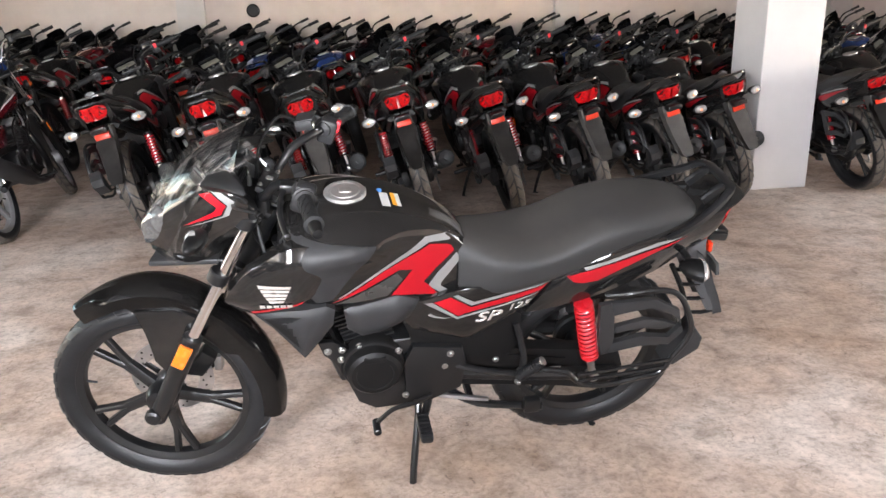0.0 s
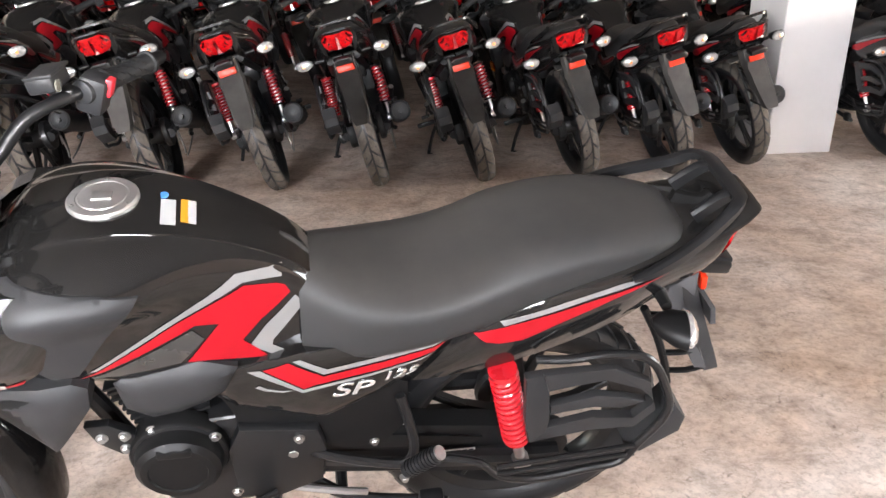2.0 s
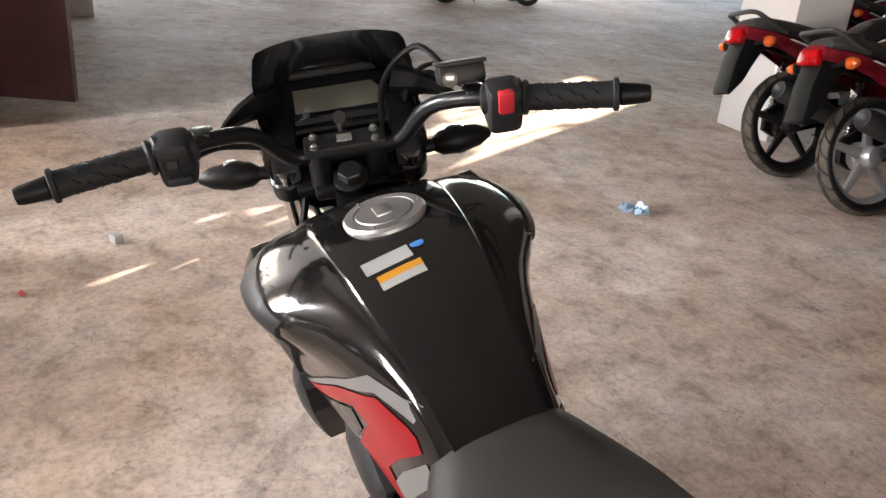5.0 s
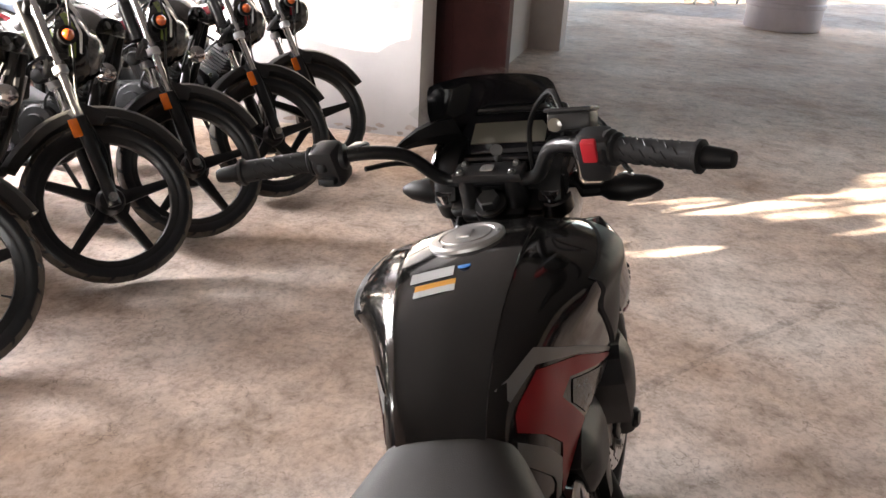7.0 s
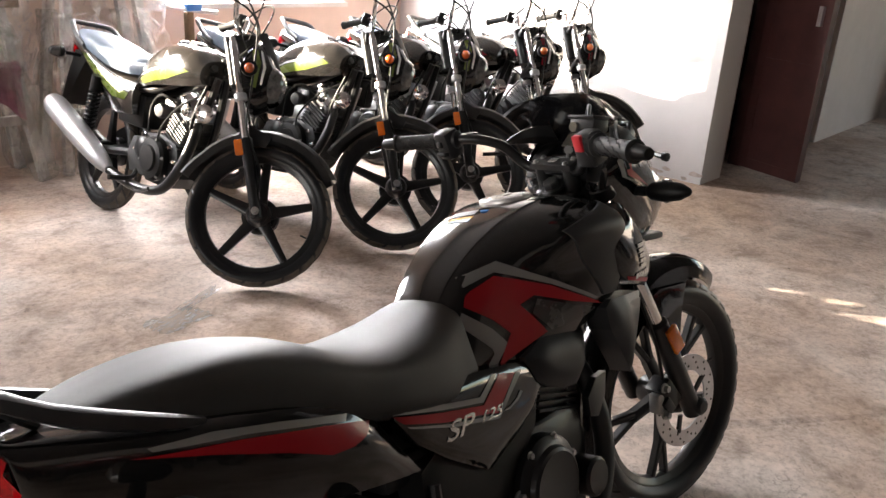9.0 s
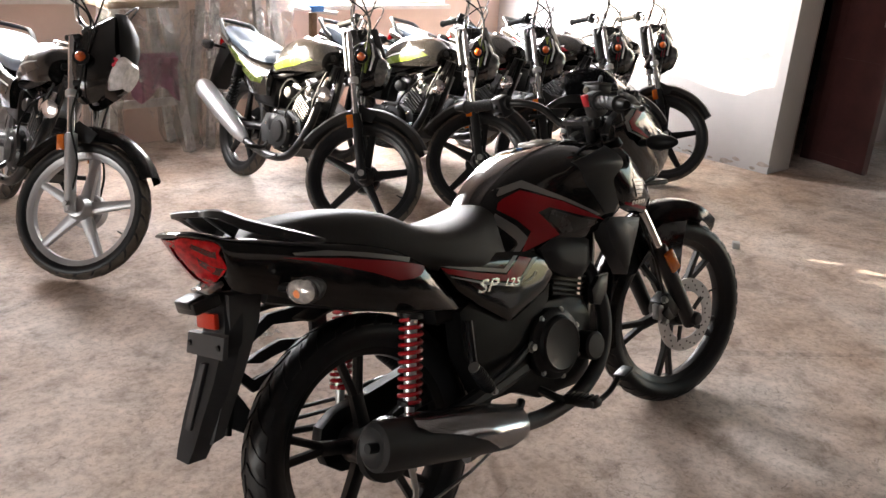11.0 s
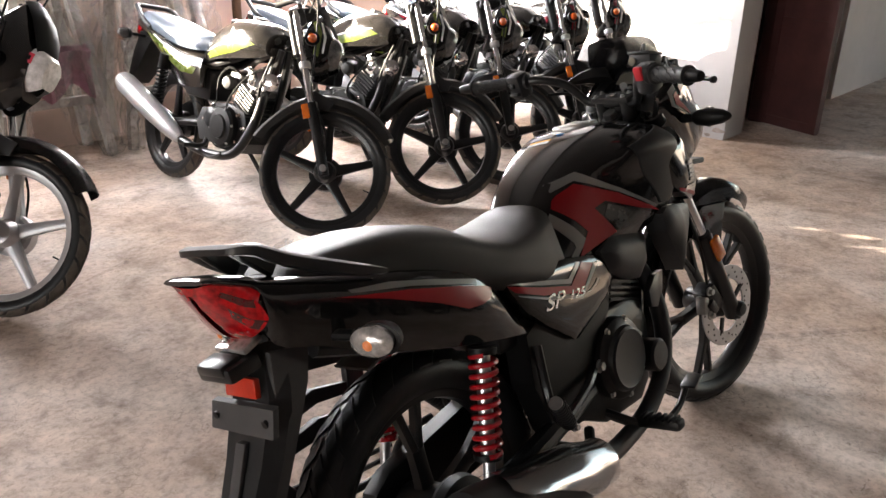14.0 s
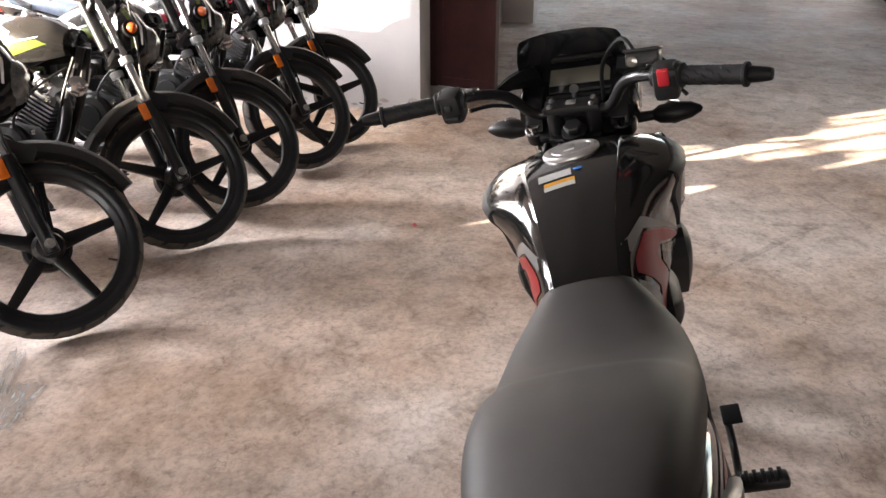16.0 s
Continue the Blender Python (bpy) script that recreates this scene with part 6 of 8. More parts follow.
# ---- the plain commuter motorcycle ----
C_TANK = [
    (0.36, [(0, 0.775), (0.05, 0.770), (0.080, 0.748), (0.092, 0.715), (0.095, 0.68), (0.085, 0.655)]),
    (0.44, [(0, 0.835), (0.055, 0.830), (0.092, 0.800), (0.108, 0.755), (0.110, 0.71), (0.098, 0.675)]),
    (0.55, [(0, 0.880), (0.062, 0.873), (0.105, 0.840), (0.124, 0.790), (0.124, 0.735), (0.108, 0.695)]),
    (0.67, [(0, 0.895), (0.066, 0.888), (0.112, 0.855), (0.132, 0.805), (0.130, 0.750), (0.112, 0.710)]),
    (0.78, [(0, 0.885), (0.062, 0.878), (0.104, 0.848), (0.122, 0.805), (0.118, 0.760), (0.100, 0.725)]),
    (0.85, [(0, 0.850), (0.045, 0.845), (0.078, 0.825), (0.092, 0.795), (0.090, 0.765), (0.075, 0.745)]),
]
C_SEAT = [
    (0.40, [(0, 0.800), (0.055, 0.795), (0.088, 0.775), (0.098, 0.745), (0.09, 0.715)]),
    (0.28, [(0, 0.790), (0.075, 0.786), (0.115, 0.765), (0.122, 0.730), (0.11, 0.705)]),
    (0.10, [(0, 0.803), (0.085, 0.799), (0.125, 0.778), (0.130, 0.743), (0.115, 0.715)]),
    (-0.10, [(0, 0.838), (0.085, 0.833), (0.120, 0.812), (0.124, 0.780), (0.11, 0.755)]),
    (-0.26, [(0, 0.855), (0.075, 0.850), (0.103, 0.830), (0.106, 0.803), (0.095, 0.785)]),
    (-0.32, [(0, 0.842), (0.055, 0.838), (0.078, 0.825), (0.080, 0.808), (0.07, 0.795)]),
]
C_TAIL = [
    (0.36, [(0, 0.69), (0.07, 0.685), (0.105, 0.66), (0.112, 0.60), (0.10, 0.53)]),
    (0.18, [(0, 0.70), (0.08, 0.695), (0.118, 0.67), (0.124, 0.60), (0.108, 0.52)]),
    (0.02, [(0, 0.735), (0.08, 0.730), (0.118, 0.71), (0.120, 0.66), (0.10, 0.60)]),
    (-0.18, [(0, 0.785), (0.075, 0.780), (0.105, 0.765), (0.105, 0.735), (0.085, 0.700)]),
    (-0.36, [(0, 0.815), (0.055, 0.810), (0.075, 0.795), (0.070, 0.770), (0.05, 0.745)]),
]


def build_commuter(name, label, steer_angle, paint, stripe, wheel_mat, group="", seat_mat=None, slider=None, side_paint=None, film=False):
    """The plain 110 commuter: upright, x ahead, y to its left, rear wheel on the ground at the origin."""
    root = thing(name, label, "motorcycle", group)
    S = steer(steer_angle)
    slider = slider or M_SATIN
    B = bmesh.new
    P = lambda nm, bm, mt, lb="", par=None: part(nm, bm, mt, par or root, lb)

    def PS(nm, bm, mt, lb="", par=None):
        bmesh.ops.transform(bm, matrix=S, verts=bm.verts)
        return part(nm, bm, mt, par or root, lb)

    wheel(root, CM_AXLE_R, CM_R, 0.055, 0.080, Matrix(), 0.055, 0.072, 0.32, split=False, material=wheel_mat, detail=True)
    wheel(root, CM_AXLE_F, CM_R, 0.050, 0.072, S, 0.05, 0.075, 0.5, split=False, material=wheel_mat, detail=True, front=True)
    bm = loft(B(), C_TANK, 4, 3)
    tt = tree_of(bm)
    tank = P("fuel_tank", bm, paint, "glossy fuel tank with striped graphics")
    for s in (1, -1):
        decal("stripe", [(0.40, 0.700), (0.50, 0.742), (0.62, 0.770), (0.76, 0.800), (0.80, 0.785), (0.66, 0.735), (0.52, 0.705), (0.42, 0.680)], s, tt, stripe, tank)
        decal("white_stripe", [(0.40, 0.712), (0.50, 0.754), (0.62, 0.784), (0.77, 0.812), (0.76, 0.806), (0.62, 0.774), (0.50, 0.745)], s, tt, M_WHITESTRIPE, tank)
        for k in range(4):
            z0 = 0.825 - 0.010 * k
            decal("badge_bar", [(0.655 - 0.004 * k, z0), (0.605 + 0.006 * k, z0 + 0.026 - 0.004 * k), (0.60 + 0.007 * k, z0 + 0.020 - 0.004 * k), (0.65, z0 - 0.006)], s, tt, M_BADGE, tank, 0.002)
    bm = B()
    lathe(bm, (0.66, 0, 0.888), (0.05, 0, 1), [(0, 0.038), (0.014, 0.038), (0.020, 0.032), (0.021, 0.004)], 24)
    P("fuel_cap", bm, M_CHROME, "", tank)
    P("seat", loft(B(), C_SEAT, 4, 3), seat_mat or M_SEAT, "long flat bench seat")
    bm = loft(B(), C_TAIL, 3, 3)
    t2 = tree_of(bm)
    tail = P("side_panel", bm, side_paint or paint, "glossy side panel and tail")
    for s in (1, -1):
        decal("stripe", [(0.33, 0.62), (0.20, 0.63), (0.05, 0.68), (-0.12, 0.735), (-0.20, 0.745), (-0.05, 0.68), (0.10, 0.62), (0.20, 0.585), (0.30, 0.585)], s, t2, stripe, tail)
        decal("white_stripe", [(0.33, 0.635), (0.20, 0.643), (0.05, 0.692), (-0.10, 0.742), (-0.12, 0.738), (0.05, 0.684), (0.20, 0.634), (0.33, 0.626)], s, t2, M_WHITESTRIPE, tail)
    bm = B()
    r = [(-0.14, 0.118, 0.775), (-0.22, 0.120, 0.805), (-0.315, 0.108, 0.862), (-0.350, 0.090, 0.874), (-0.358, 0.05, 0.876), (-0.360, 0, 0.876)]
    tube(bm, r + [(x, -y, z) for x, y, z in r[-2::-1]], 0.0125, 10, 5)
    P("grab_rail", bm, M_CASTING, "dull silver grab rail")
    bm = B()
    box(bm, (-0.375, 0, 0.755), (0.05, 0.125, 0.075), 0.014, Matrix.Rotation(radians(20), 4, "Y"))
    P("tail_light", bm, M_REDLENS, "red tail light")
    bm = B()
    prism(bm, [(-0.20, 0.73), (-0.36, 0.74), (-0.41, 0.62), (-0.46, 0.46), (-0.44, 0.45), (-0.36, 0.52), (-0.28, 0.64)], -0.062, 0.062, 0.006)
    P("rear_mudguard", bm, M_BLACK, "black plastic rear mudguard")
    for s in (1, -1):
        bm = B()
        cyl(bm, (-0.30, s * 0.06, 0.715), (-0.30, s * 0.15, 0.72), 0.009, seg=8)
        lathe(bm, (-0.30, s * 0.140, 0.72), (0, s, 0), [(0, 0.012), (0.01, 0.026), (0.03, 0.030)], 16)
        ri = P("rear_indicator", bm, M_BLACK, "indicator on a stalk")
        bm = B()
        lathe(bm, (-0.30, s * 0.170, 0.72), (-0.2, s, 0), [(0, 0.030), (0.02, 0.029), (0.04, 0.020), (0.048, 0.004)], 16)
        P("lens", bm, M_ORANGE if film else M_HEADLAMP, "", ri)
        a, b = Vector((0.05, s * 0.125, 0.655)), Vector((-0.005, s * 0.128, 0.335))
        w = (b - a).normalized()
        bm = B()
        cyl(bm, a, b, 0.014, seg=12)
        cyl(bm, a, a + w * 0.07, 0.030, seg=14)
        sh = P("rear_shock", bm, M_CHROME if film else M_BLACK, "rear shock absorber")
        bm = B()
        spring(bm, a + w * 0.06, b - w * 0.045, 0.027, 0.0055, 11, 6, 10)
        P("spring", bm, M_BLACK if not film else M_CHROME, "", sh)
        bm = B()
        tube(bm, [(0.46, s * 0.08, 0.37), (0.25, s * 0.09, 0.34), (0.0, s * 0.10, 0.30)], 0.021, 8, 3)
        P("swing_arm", bm, M_SATIN)
    # engine
    bm = B()
    prism(bm, [(0.76, 0.42), (0.73, 0.47), (0.60, 0.49), (0.45, 0.47), (0.40, 0.40), (0.42, 0.30), (0.52, 0.26), (0.68, 0.26), (0.76, 0.32)], -0.09, 0.09, 0.014)
    eng = P("engine", bm, M_ENGINE, "black and silver air-cooled engine")
    for s in (1, -1):
        bm = B()
        lathe(bm, (0.60, s * 0.085, 0.375), (0, s, 0), [(0, 0.10), (0.03, 0.10), (0.042, 0.088), (0.046, 0.06), (0.056, 0.055), (0.058, 0.004)], 32)
        P("crankcase_cover", bm, M_ENGINE, "", eng)
        bm = B()
        for k in range(6):
            a = 2 * math.pi * k / 6 + 0.2
            bolt(bm, (0.60 + 0.092 * math.cos(a), s * 0.118, 0.375 + 0.092 * math.sin(a)), (0, s, 0), 0.007, 0.005)
        P("engine_bolt", bm, M_ZINC, "", eng)
    bm = B()
    up = Vector((0.45, 0, 0.89)).normalized()
    box(bm, Vector((0.68, 0, 0.46)) + up * 0.07, (0.10, 0.13, 0.17), 0.006, Matrix.Rotation(radians(27), 4, "Y"))
    P("cylinder", bm, M_CASTING, "dull grey finned cylinder", eng)
    for k in range(8):
        bm = B()
        box(bm, Vector((0.68, 0, 0.46)) + up * (0.017 * k), (0.13, 0.17, 0.007), 0, Matrix.Rotation(radians(27), 4, "Y"))
        P("fin", bm, M_CASTING, "", eng)
    for pts, r in (([(0.70, -0.07, 0.62), (0.62, -0.11, 0.66), (0.52, -0.10, 0.60), (0.50, -0.09, 0.48)], 0.006), ([(0.84, -0.06, 0.70), (0.74, -0.11, 0.62), (0.64, -0.12, 0.50), (0.66, -0.12, 0.40)], 0.005), ([(0.80, 0.06, 0.66), (0.70, 0.11, 0.60), (0.60, 0.11, 0.52), (0.48, 0.10, 0.46)], 0.006), ([(0.78, -0.05, 0.46), (0.84, -0.09, 0.60), (0.88, -0.07, 0.74)], 0.007)):
        bm = B()
        tube(bm, pts, r, 6, 5)
        P("hose", bm, M_BLACK, "black rubber hose", eng)
    bm = B()
    lathe(bm, (0.56, -0.05, 0.585), (0.2, -1, 0), [(0, 0.030), (0.03, 0.034), (0.045, 0.026), (0.05, 0.006)], 18)
    P("carburettor", bm, M_CASTING, "grey carburettor", eng)
    bm = B()
    box(bm, (0.74, 0, 0.625), (0.11, 0.13, 0.05), 0.012, Matrix.Rotation(radians(27), 4, "Y"))
    P("cylinder_head", bm, M_ALLOY, "silver cylinder head", eng)
    for s in (1, -1):
        bm = B()
        lathe(bm, (0.745, s * 0.066, 0.625), (0, s, 0), [(0, 0.034), (0.010, 0.034), (0.014, 0.028), (0.016, 0.004)], 20)
        P("valve_cover", bm, M_CHROME, "polished round valve cover", eng)
        bm = B()
        lathe(bm, (0.475, s * 0.088, 0.400), (0, s, 0), [(0, 0.052), (0.014, 0.052), (0.020, 0.044), (0.022, 0.004)], 22)
        P("sprocket_cover", bm, M_SATIN, "", eng)
        bm = B()
        for x, z in ((0.475, 0.462), (0.415, 0.385), (0.525, 0.330), (0.70, 0.445), (0.705, 0.32), (0.745, 0.39), (0.69, 0.53), (0.76, 0.57), (0.72, 0.67)):
            bolt(bm, (x, s * (0.088 if z < 0.5 else 0.067), z), (0, s, 0), 0.009, 0.012)
        P("engine_bolt", bm, M_CHROME, "", eng)
        bm = B()
        tube(bm, [(0.79, s * 0.052, 0.49), (0.83, s * 0.060, 0.60), (0.86, s * 0.056, 0.70)], 0.009, 8, 3)
        P("engine_bracket", bm, M_ALLOY, "bright steel engine bracket", eng)
    bm = B()
    lathe(bm, (0.875, -0.055, 0.63), (0.6, -0.8, 0), [(0, 0.020), (0.012, 0.036), (0.024, 0.040), (0.028, 0.030), (0.029, 0.004)], 20)
    P("horn", bm, M_CHROME, "bright round horn")
    bm = B()
    prism(bm, [(0.52, 0.46), (0.40, 0.44), (0.36, 0.36), (0.40, 0.28), (0.52, 0.28)], -0.105, -0.088, 0.006)
    P("side_cover", bm, M_CASTING, "", eng)
    bm = B()
    for y in (-0.04, 0.04):
        tube(bm, [(0.88, y * 0.5, 0.78), (0.82, y, 0.55), (0.74, y * 1.2, 0.36)], 0.017, 8, 4)
        tube(bm, [(0.86, y * 0.8, 0.82), (0.45, y * 1.5, 0.66), (0.10, y * 1.9, 0.66), (-0.25, y * 1.5, 0.75)], 0.016, 8, 3)
    box(bm, (0.28, 0, 0.55), (0.24, 0.14, 0.16), 0.02)
    box(bm, (0.56, 0, 0.60), (0.10, 0.08, 0.08), 0.012)
    P("frame", bm, M_SATIN, "black tubular frame")
    bm = B()
    tube(bm, [(0.76, -0.03, 0.60), (0.83, -0.06, 0.55), (0.82, -0.10, 0.40), (0.74, -0.13, 0.27), (0.55, -0.15, 0.235), (0.32, -0.165, 0.262)], 0.022, 12, 5)
    P("exhaust_pipe", bm, M_SATIN, "dark exhaust pipe")
    bm = B()
    lathe(bm, (0.34, -0.17, 0.262), (-0.66, -0.03, 0.24), [(0, 0.022), (0.05, 0.036), (0.12, 0.046), (0.30, 0.055), (0.58, 0.056), (0.62, 0.046), (0.612, 0.030), (0.60, 0.010)], 28)
    P("muffler", bm, M_MUFFLER if film else M_ALLOY, "long muffler")
    bm = B()
    prism(bm, [(0.40, 0.44), (0.0, 0.42), (-0.10, 0.37), (-0.11, 0.26), (-0.03, 0.22), (0.40, 0.30)], 0.055, 0.092, 0.010)
    P("chain_cover", bm, M_BLACK, "black chain cover")
    for s in (1, -1):
        bm = B()
        tube(bm, [(0.46, s * 0.10, 0.29), (0.50, s * 0.15, 0.262), (0.50, s * 0.25, 0.262)], 0.012, 8, 3)
        P("footrest", bm, M_SATIN, "black footrest")
    bm = B()
    tube(bm, [(0.50, -0.16, 0.25), (0.60, -0.17, 0.225), (0.70, -0.17, 0.26)], 0.008, 8, 3)
    P("brake_pedal", bm, M_SATIN, "black brake pedal")
    bm = B()
    tube(bm, [(0.48, 0.10, 0.29), (0.50, 0.16, 0.20), (0.525, 0.235, 0.085)], 0.011, 8, 3)
    lathe(bm, (0.525, 0.233, 0.080), (0, 0.1, -1), [(0, 0.012), (0.006, 0.022), (0.010, 0.014)], 12)
    P("side_stand", bm, M_SATIN, "lowered side stand")
    # front end
    for s in (1, -1):
        low = Vector((CM_AXLE_F.x - 0.004, s * 0.088, CM_AXLE_F.z))
        bm = B()
        cyl(bm, low - STEER_AXIS * 0.03, low + STEER_AXIS * 0.30, 0.023, 0.025, 16, 0.004)
        leg = PS("fork_slider", bm, slider, "fork slider")
        bm = B()
        cyl(bm, low + STEER_AXIS * 0.29, low + STEER_AXIS * 0.72, 0.0165, seg=16)
        PS("fork_tube", bm, M_CHROME, "bright chromed fork tube", leg)
        bm = B()
        box(bm, low + STEER_AXIS * 0.245 + Vector((-0.035, s * 0.024, 0.0)), (0.032, 0.010, 0.066), 0.004, Matrix.Rotation(-RAKE, 4, "Y"))
        PS("side_reflector", bm, M_AMBER, "amber side reflector", leg)
        bm = B()
        bolt(bm, low + Vector((0, s * 0.024, 0)), (0, s, 0), 0.013, 0.010)
        PS("axle_nut", bm, M_ZINC, "", leg)
        bm = B()
        c = low + STEER_AXIS * 0.47
        cyl(bm, c - STEER_AXIS * 0.014, c + STEER_AXIS * 0.014, 0.026, seg=14, bevel=0.003)
        PS("fork_clamp", bm, M_ALLOY, "", leg)
    bm = B()
    for zz in (0.93, 0.75):
        c = HEAD + STEER_AXIS * ((zz - 0.95) / STEER_AXIS.z)
        box(bm, c + Vector((0.03, 0, 0)), (0.07, 0.20, 0.024), 0.006, Matrix.Rotation(-RAKE, 4, "Y"))
    cyl(bm, HEAD - STEER_AXIS * 0.20, HEAD, 0.026, seg=14)
    PS("fork_yoke", bm, M_SATIN, "black fork yokes")
    bm = B()
    CL = HEAD + Vector((0.02, 0, 0.055))
    half = [(CL.x, 0, CL.z), (CL.x, 0.05, CL.z), (CL.x - 0.005, 0.10, CL.z + 0.02), (CL.x - 0.02, 0.155, CL.z + 0.095), (CL.x - 0.05, 0.21, CL.z + 0.110), (CL.x - 0.17, 0.345, CL.z + 0.090)]
    tube(bm, [(x, -y, z) for x, y, z in half[:0:-1]] + half, 0.011, 10, 5)
    bar = PS("handlebar", bm, M_CHROME, "chromed handlebar")
    for s in (1, -1):
        p1 = Vector((CL.x - 0.17, s * 0.345, CL.z + 0.090))
        p0 = Vector((CL.x - 0.075, s * 0.238, CL.z + 0.106))
        w = (p1 - p0).normalized()
        bm = B()
        lathe(bm, p0, w, [(0, 0.0215), (0.006, 0.0215), (0.010, 0.0168), (0.13, 0.0168), (0.135, 0.020), (0.145, 0.020), (0.148, 0.010)], 16)
        PS("grip", bm, M_GRIP, "black rubber grip", bar)
        bm = B()
        box(bm, p0 - w * 0.024, (0.042, 0.044, 0.058), 0.009)
        PS("switch_housing", bm, M_BLACK, "", bar)
        bm = B()
        tube(bm, [p0 - w * 0.045 + Vector((0.03, 0, 0)), p0 + Vector((0.05, 0, -0.004)), p0 + w * 0.14 + Vector((0.06, 0, -0.012))], 0.006, 8, 4)
        PS("lever", bm, M_ALLOY, "silver lever", bar)
        bm = B()
        tube(bm, [p0 - w * 0.04, p0 + Vector((0.06, -s * 0.03, 0.01)), (CL.x + 0.11, s * 0.10, CL.z - 0.02), (CL.x + 0.04, s * 0.05, CL.z - 0.15)], 0.004, 6, 6)
        PS("cable", bm, M_BLACK, "", bar)
    for s in (1, -1):
        bm = B()
        tube(bm, [(CL.x - 0.03, s * 0.16, CL.z + 0.06), (CL.x + 0.09, s * 0.13, CL.z + 0.01), (1.06, s * 0.115, 0.78), (1.10, s * 0.11, 0.60), (1.20, s * 0.10, 0.46), (1.235, s * 0.10, 0.34)], 0.0045, 6, 5)
        PS("hub_cable", bm, M_BLACK, "black cable to the front hub", bar)
        bm = B()
        tube(bm, [(CL.x - 0.05, s * 0.20, CL.z + 0.10), (CL.x + 0.02, s * 0.19, CL.z + 0.20), (CL.x + 0.08, s * 0.12, CL.z + 0.16), (CL.x + 0.07, s * 0.06, CL.z - 0.05)], 0.004, 6, 5)
        PS("looped_cable", bm, M_BLACK, "looped black control cable", bar)
    # cowl
    wrapped = slider == M_ALLOY
    big = [(0.975, [(0, 1.035), (0.050, 1.025), (0.098, 0.975), (0.108, 0.885), (0.092, 0.795), (0.05, 0.755)]),
           (1.015, [(0, 1.110), (0.040, 1.085), (0.094, 1.005), (0.112, 0.885), (0.095, 0.765), (0.05, 0.715)]),
           (1.055, [(0, 1.085), (0.046, 1.060), (0.092, 0.985), (0.108, 0.875), (0.090, 0.750), (0.045, 0.690)]),
           (1.10, [(0, 1.020), (0.050, 1.000), (0.086, 0.945), (0.098, 0.865), (0.080, 0.760), (0.042, 0.705)]),
           (1.14, [(0, 0.945), (0.044, 0.930), (0.070, 0.900), (0.078, 0.855), (0.064, 0.790), (0.034, 0.755)])]
    small = [(0.995, [(0, 0.925), (0.050, 0.915), (0.086, 0.88), (0.098, 0.82), (0.086, 0.76), (0.05, 0.735)]),
             (1.025, [(0, 0.985), (0.038, 0.970), (0.088, 0.905), (0.103, 0.82), (0.090, 0.73), (0.05, 0.700)]),
             (1.060, [(0, 0.960), (0.044, 0.945), (0.086, 0.890), (0.098, 0.815), (0.084, 0.715), (0.045, 0.685)]),
             (1.100, [(0, 0.915), (0.048, 0.900), (0.080, 0.865), (0.088, 0.810), (0.073, 0.730), (0.04, 0.695)]),
             (1.130, [(0, 0.875), (0.040, 0.865), (0.064, 0.840), (0.070, 0.805), (0.058, 0.750), (0.034, 0.725)])]
    dz = 0.0 if wrapped else -0.04
    bm = loft(B(), big if wrapped else small, 3, 3)
    ct = tree_of(bm)
    cowl = PS("headlight_cowl", bm, M_GLOSS, "black headlight cowl with stripes")
    for s in (1, -1):
        for nm, out, mt in (("stripe", [(1.006, 0.915), (1.022, 0.930), (1.062, 0.870), (1.076, 0.765), (1.052, 0.765), (1.040, 0.850)], stripe), ("white_stripe", [(1.040, 0.925), (1.050, 0.920), (1.086, 0.860), (1.094, 0.785), (1.086, 0.785), (1.076, 0.855)], M_WHITESTRIPE)):
            if wrapped:
                continue
            g = decal(nm, out, s, ct, mt, cowl)
            g.data.transform(S)
        bm = B()
        cyl(bm, (1.03, s * 0.09, 0.86 + dz), (1.03, s * 0.125, 0.86 + dz), 0.010, seg=8)
        lathe(bm, (1.03, s * 0.118, 0.86 + dz), (0.25, s, 0), [(0, 0.018), (0.012, 0.031), (0.03, 0.033)], 16)
        fi = PS("front_indicator", bm, M_BLACK, "front indicator", cowl)
        bm = B()
        lathe(bm, (1.037, s * 0.147, 0.86 + dz), (0.25, s, 0), [(0, 0.021), (0.010, 0.020), (0.020, 0.013), (0.025, 0.003)], 16)
        PS("lens", bm, M_ORANGE, "", cowl)
    bm = loft(B(), [(1.075, [(0, 0.93), (0.05, 0.925), (0.080, 0.90), (0.086, 0.85), (0.072, 0.79), (0.04, 0.76)]),
                    (1.135, [(0, 0.925), (0.05, 0.918), (0.074, 0.89), (0.078, 0.85), (0.064, 0.80), (0.035, 0.775)]),
                    (1.165, [(0, 0.90), (0.03, 0.895), (0.05, 0.875), (0.052, 0.85), (0.042, 0.815), (0.025, 0.80)])], 3, 2)
    if wrapped:
        bmesh.ops.transform(bm, matrix=pose(1.075, 0, 0.87) @ Matrix.Diagonal((1.25, 0.95, 1.08, 1)) @ pose(-1.075, 0, -0.85), verts=bm.verts)
    bmesh.ops.translate(bm, vec=(0, 0, dz), verts=bm.verts)
    ht = tree_of(bm)
    lamp = PS("headlight", bm, M_WRAPPED if wrapped else M_HEADLAMP, "headlight wrapped in pale crinkled plastic" if wrapped else "clear headlight", cowl)
    if wrapped:
        for nm, out, mt, lift in (("sticker", [(1.110, 0.922), (1.146, 0.918), (1.146, 0.880), (1.110, 0.884)], M_STICKER, 0.003), ("sticker_bar", [(1.119, 0.910), (1.138, 0.908), (1.138, 0.892), (1.119, 0.894)], M_BLACK, 0.0045)):
            decal(nm, out, -1, ht, mt, lamp, lift).data.transform(S)
    bm = B()
    rows = []
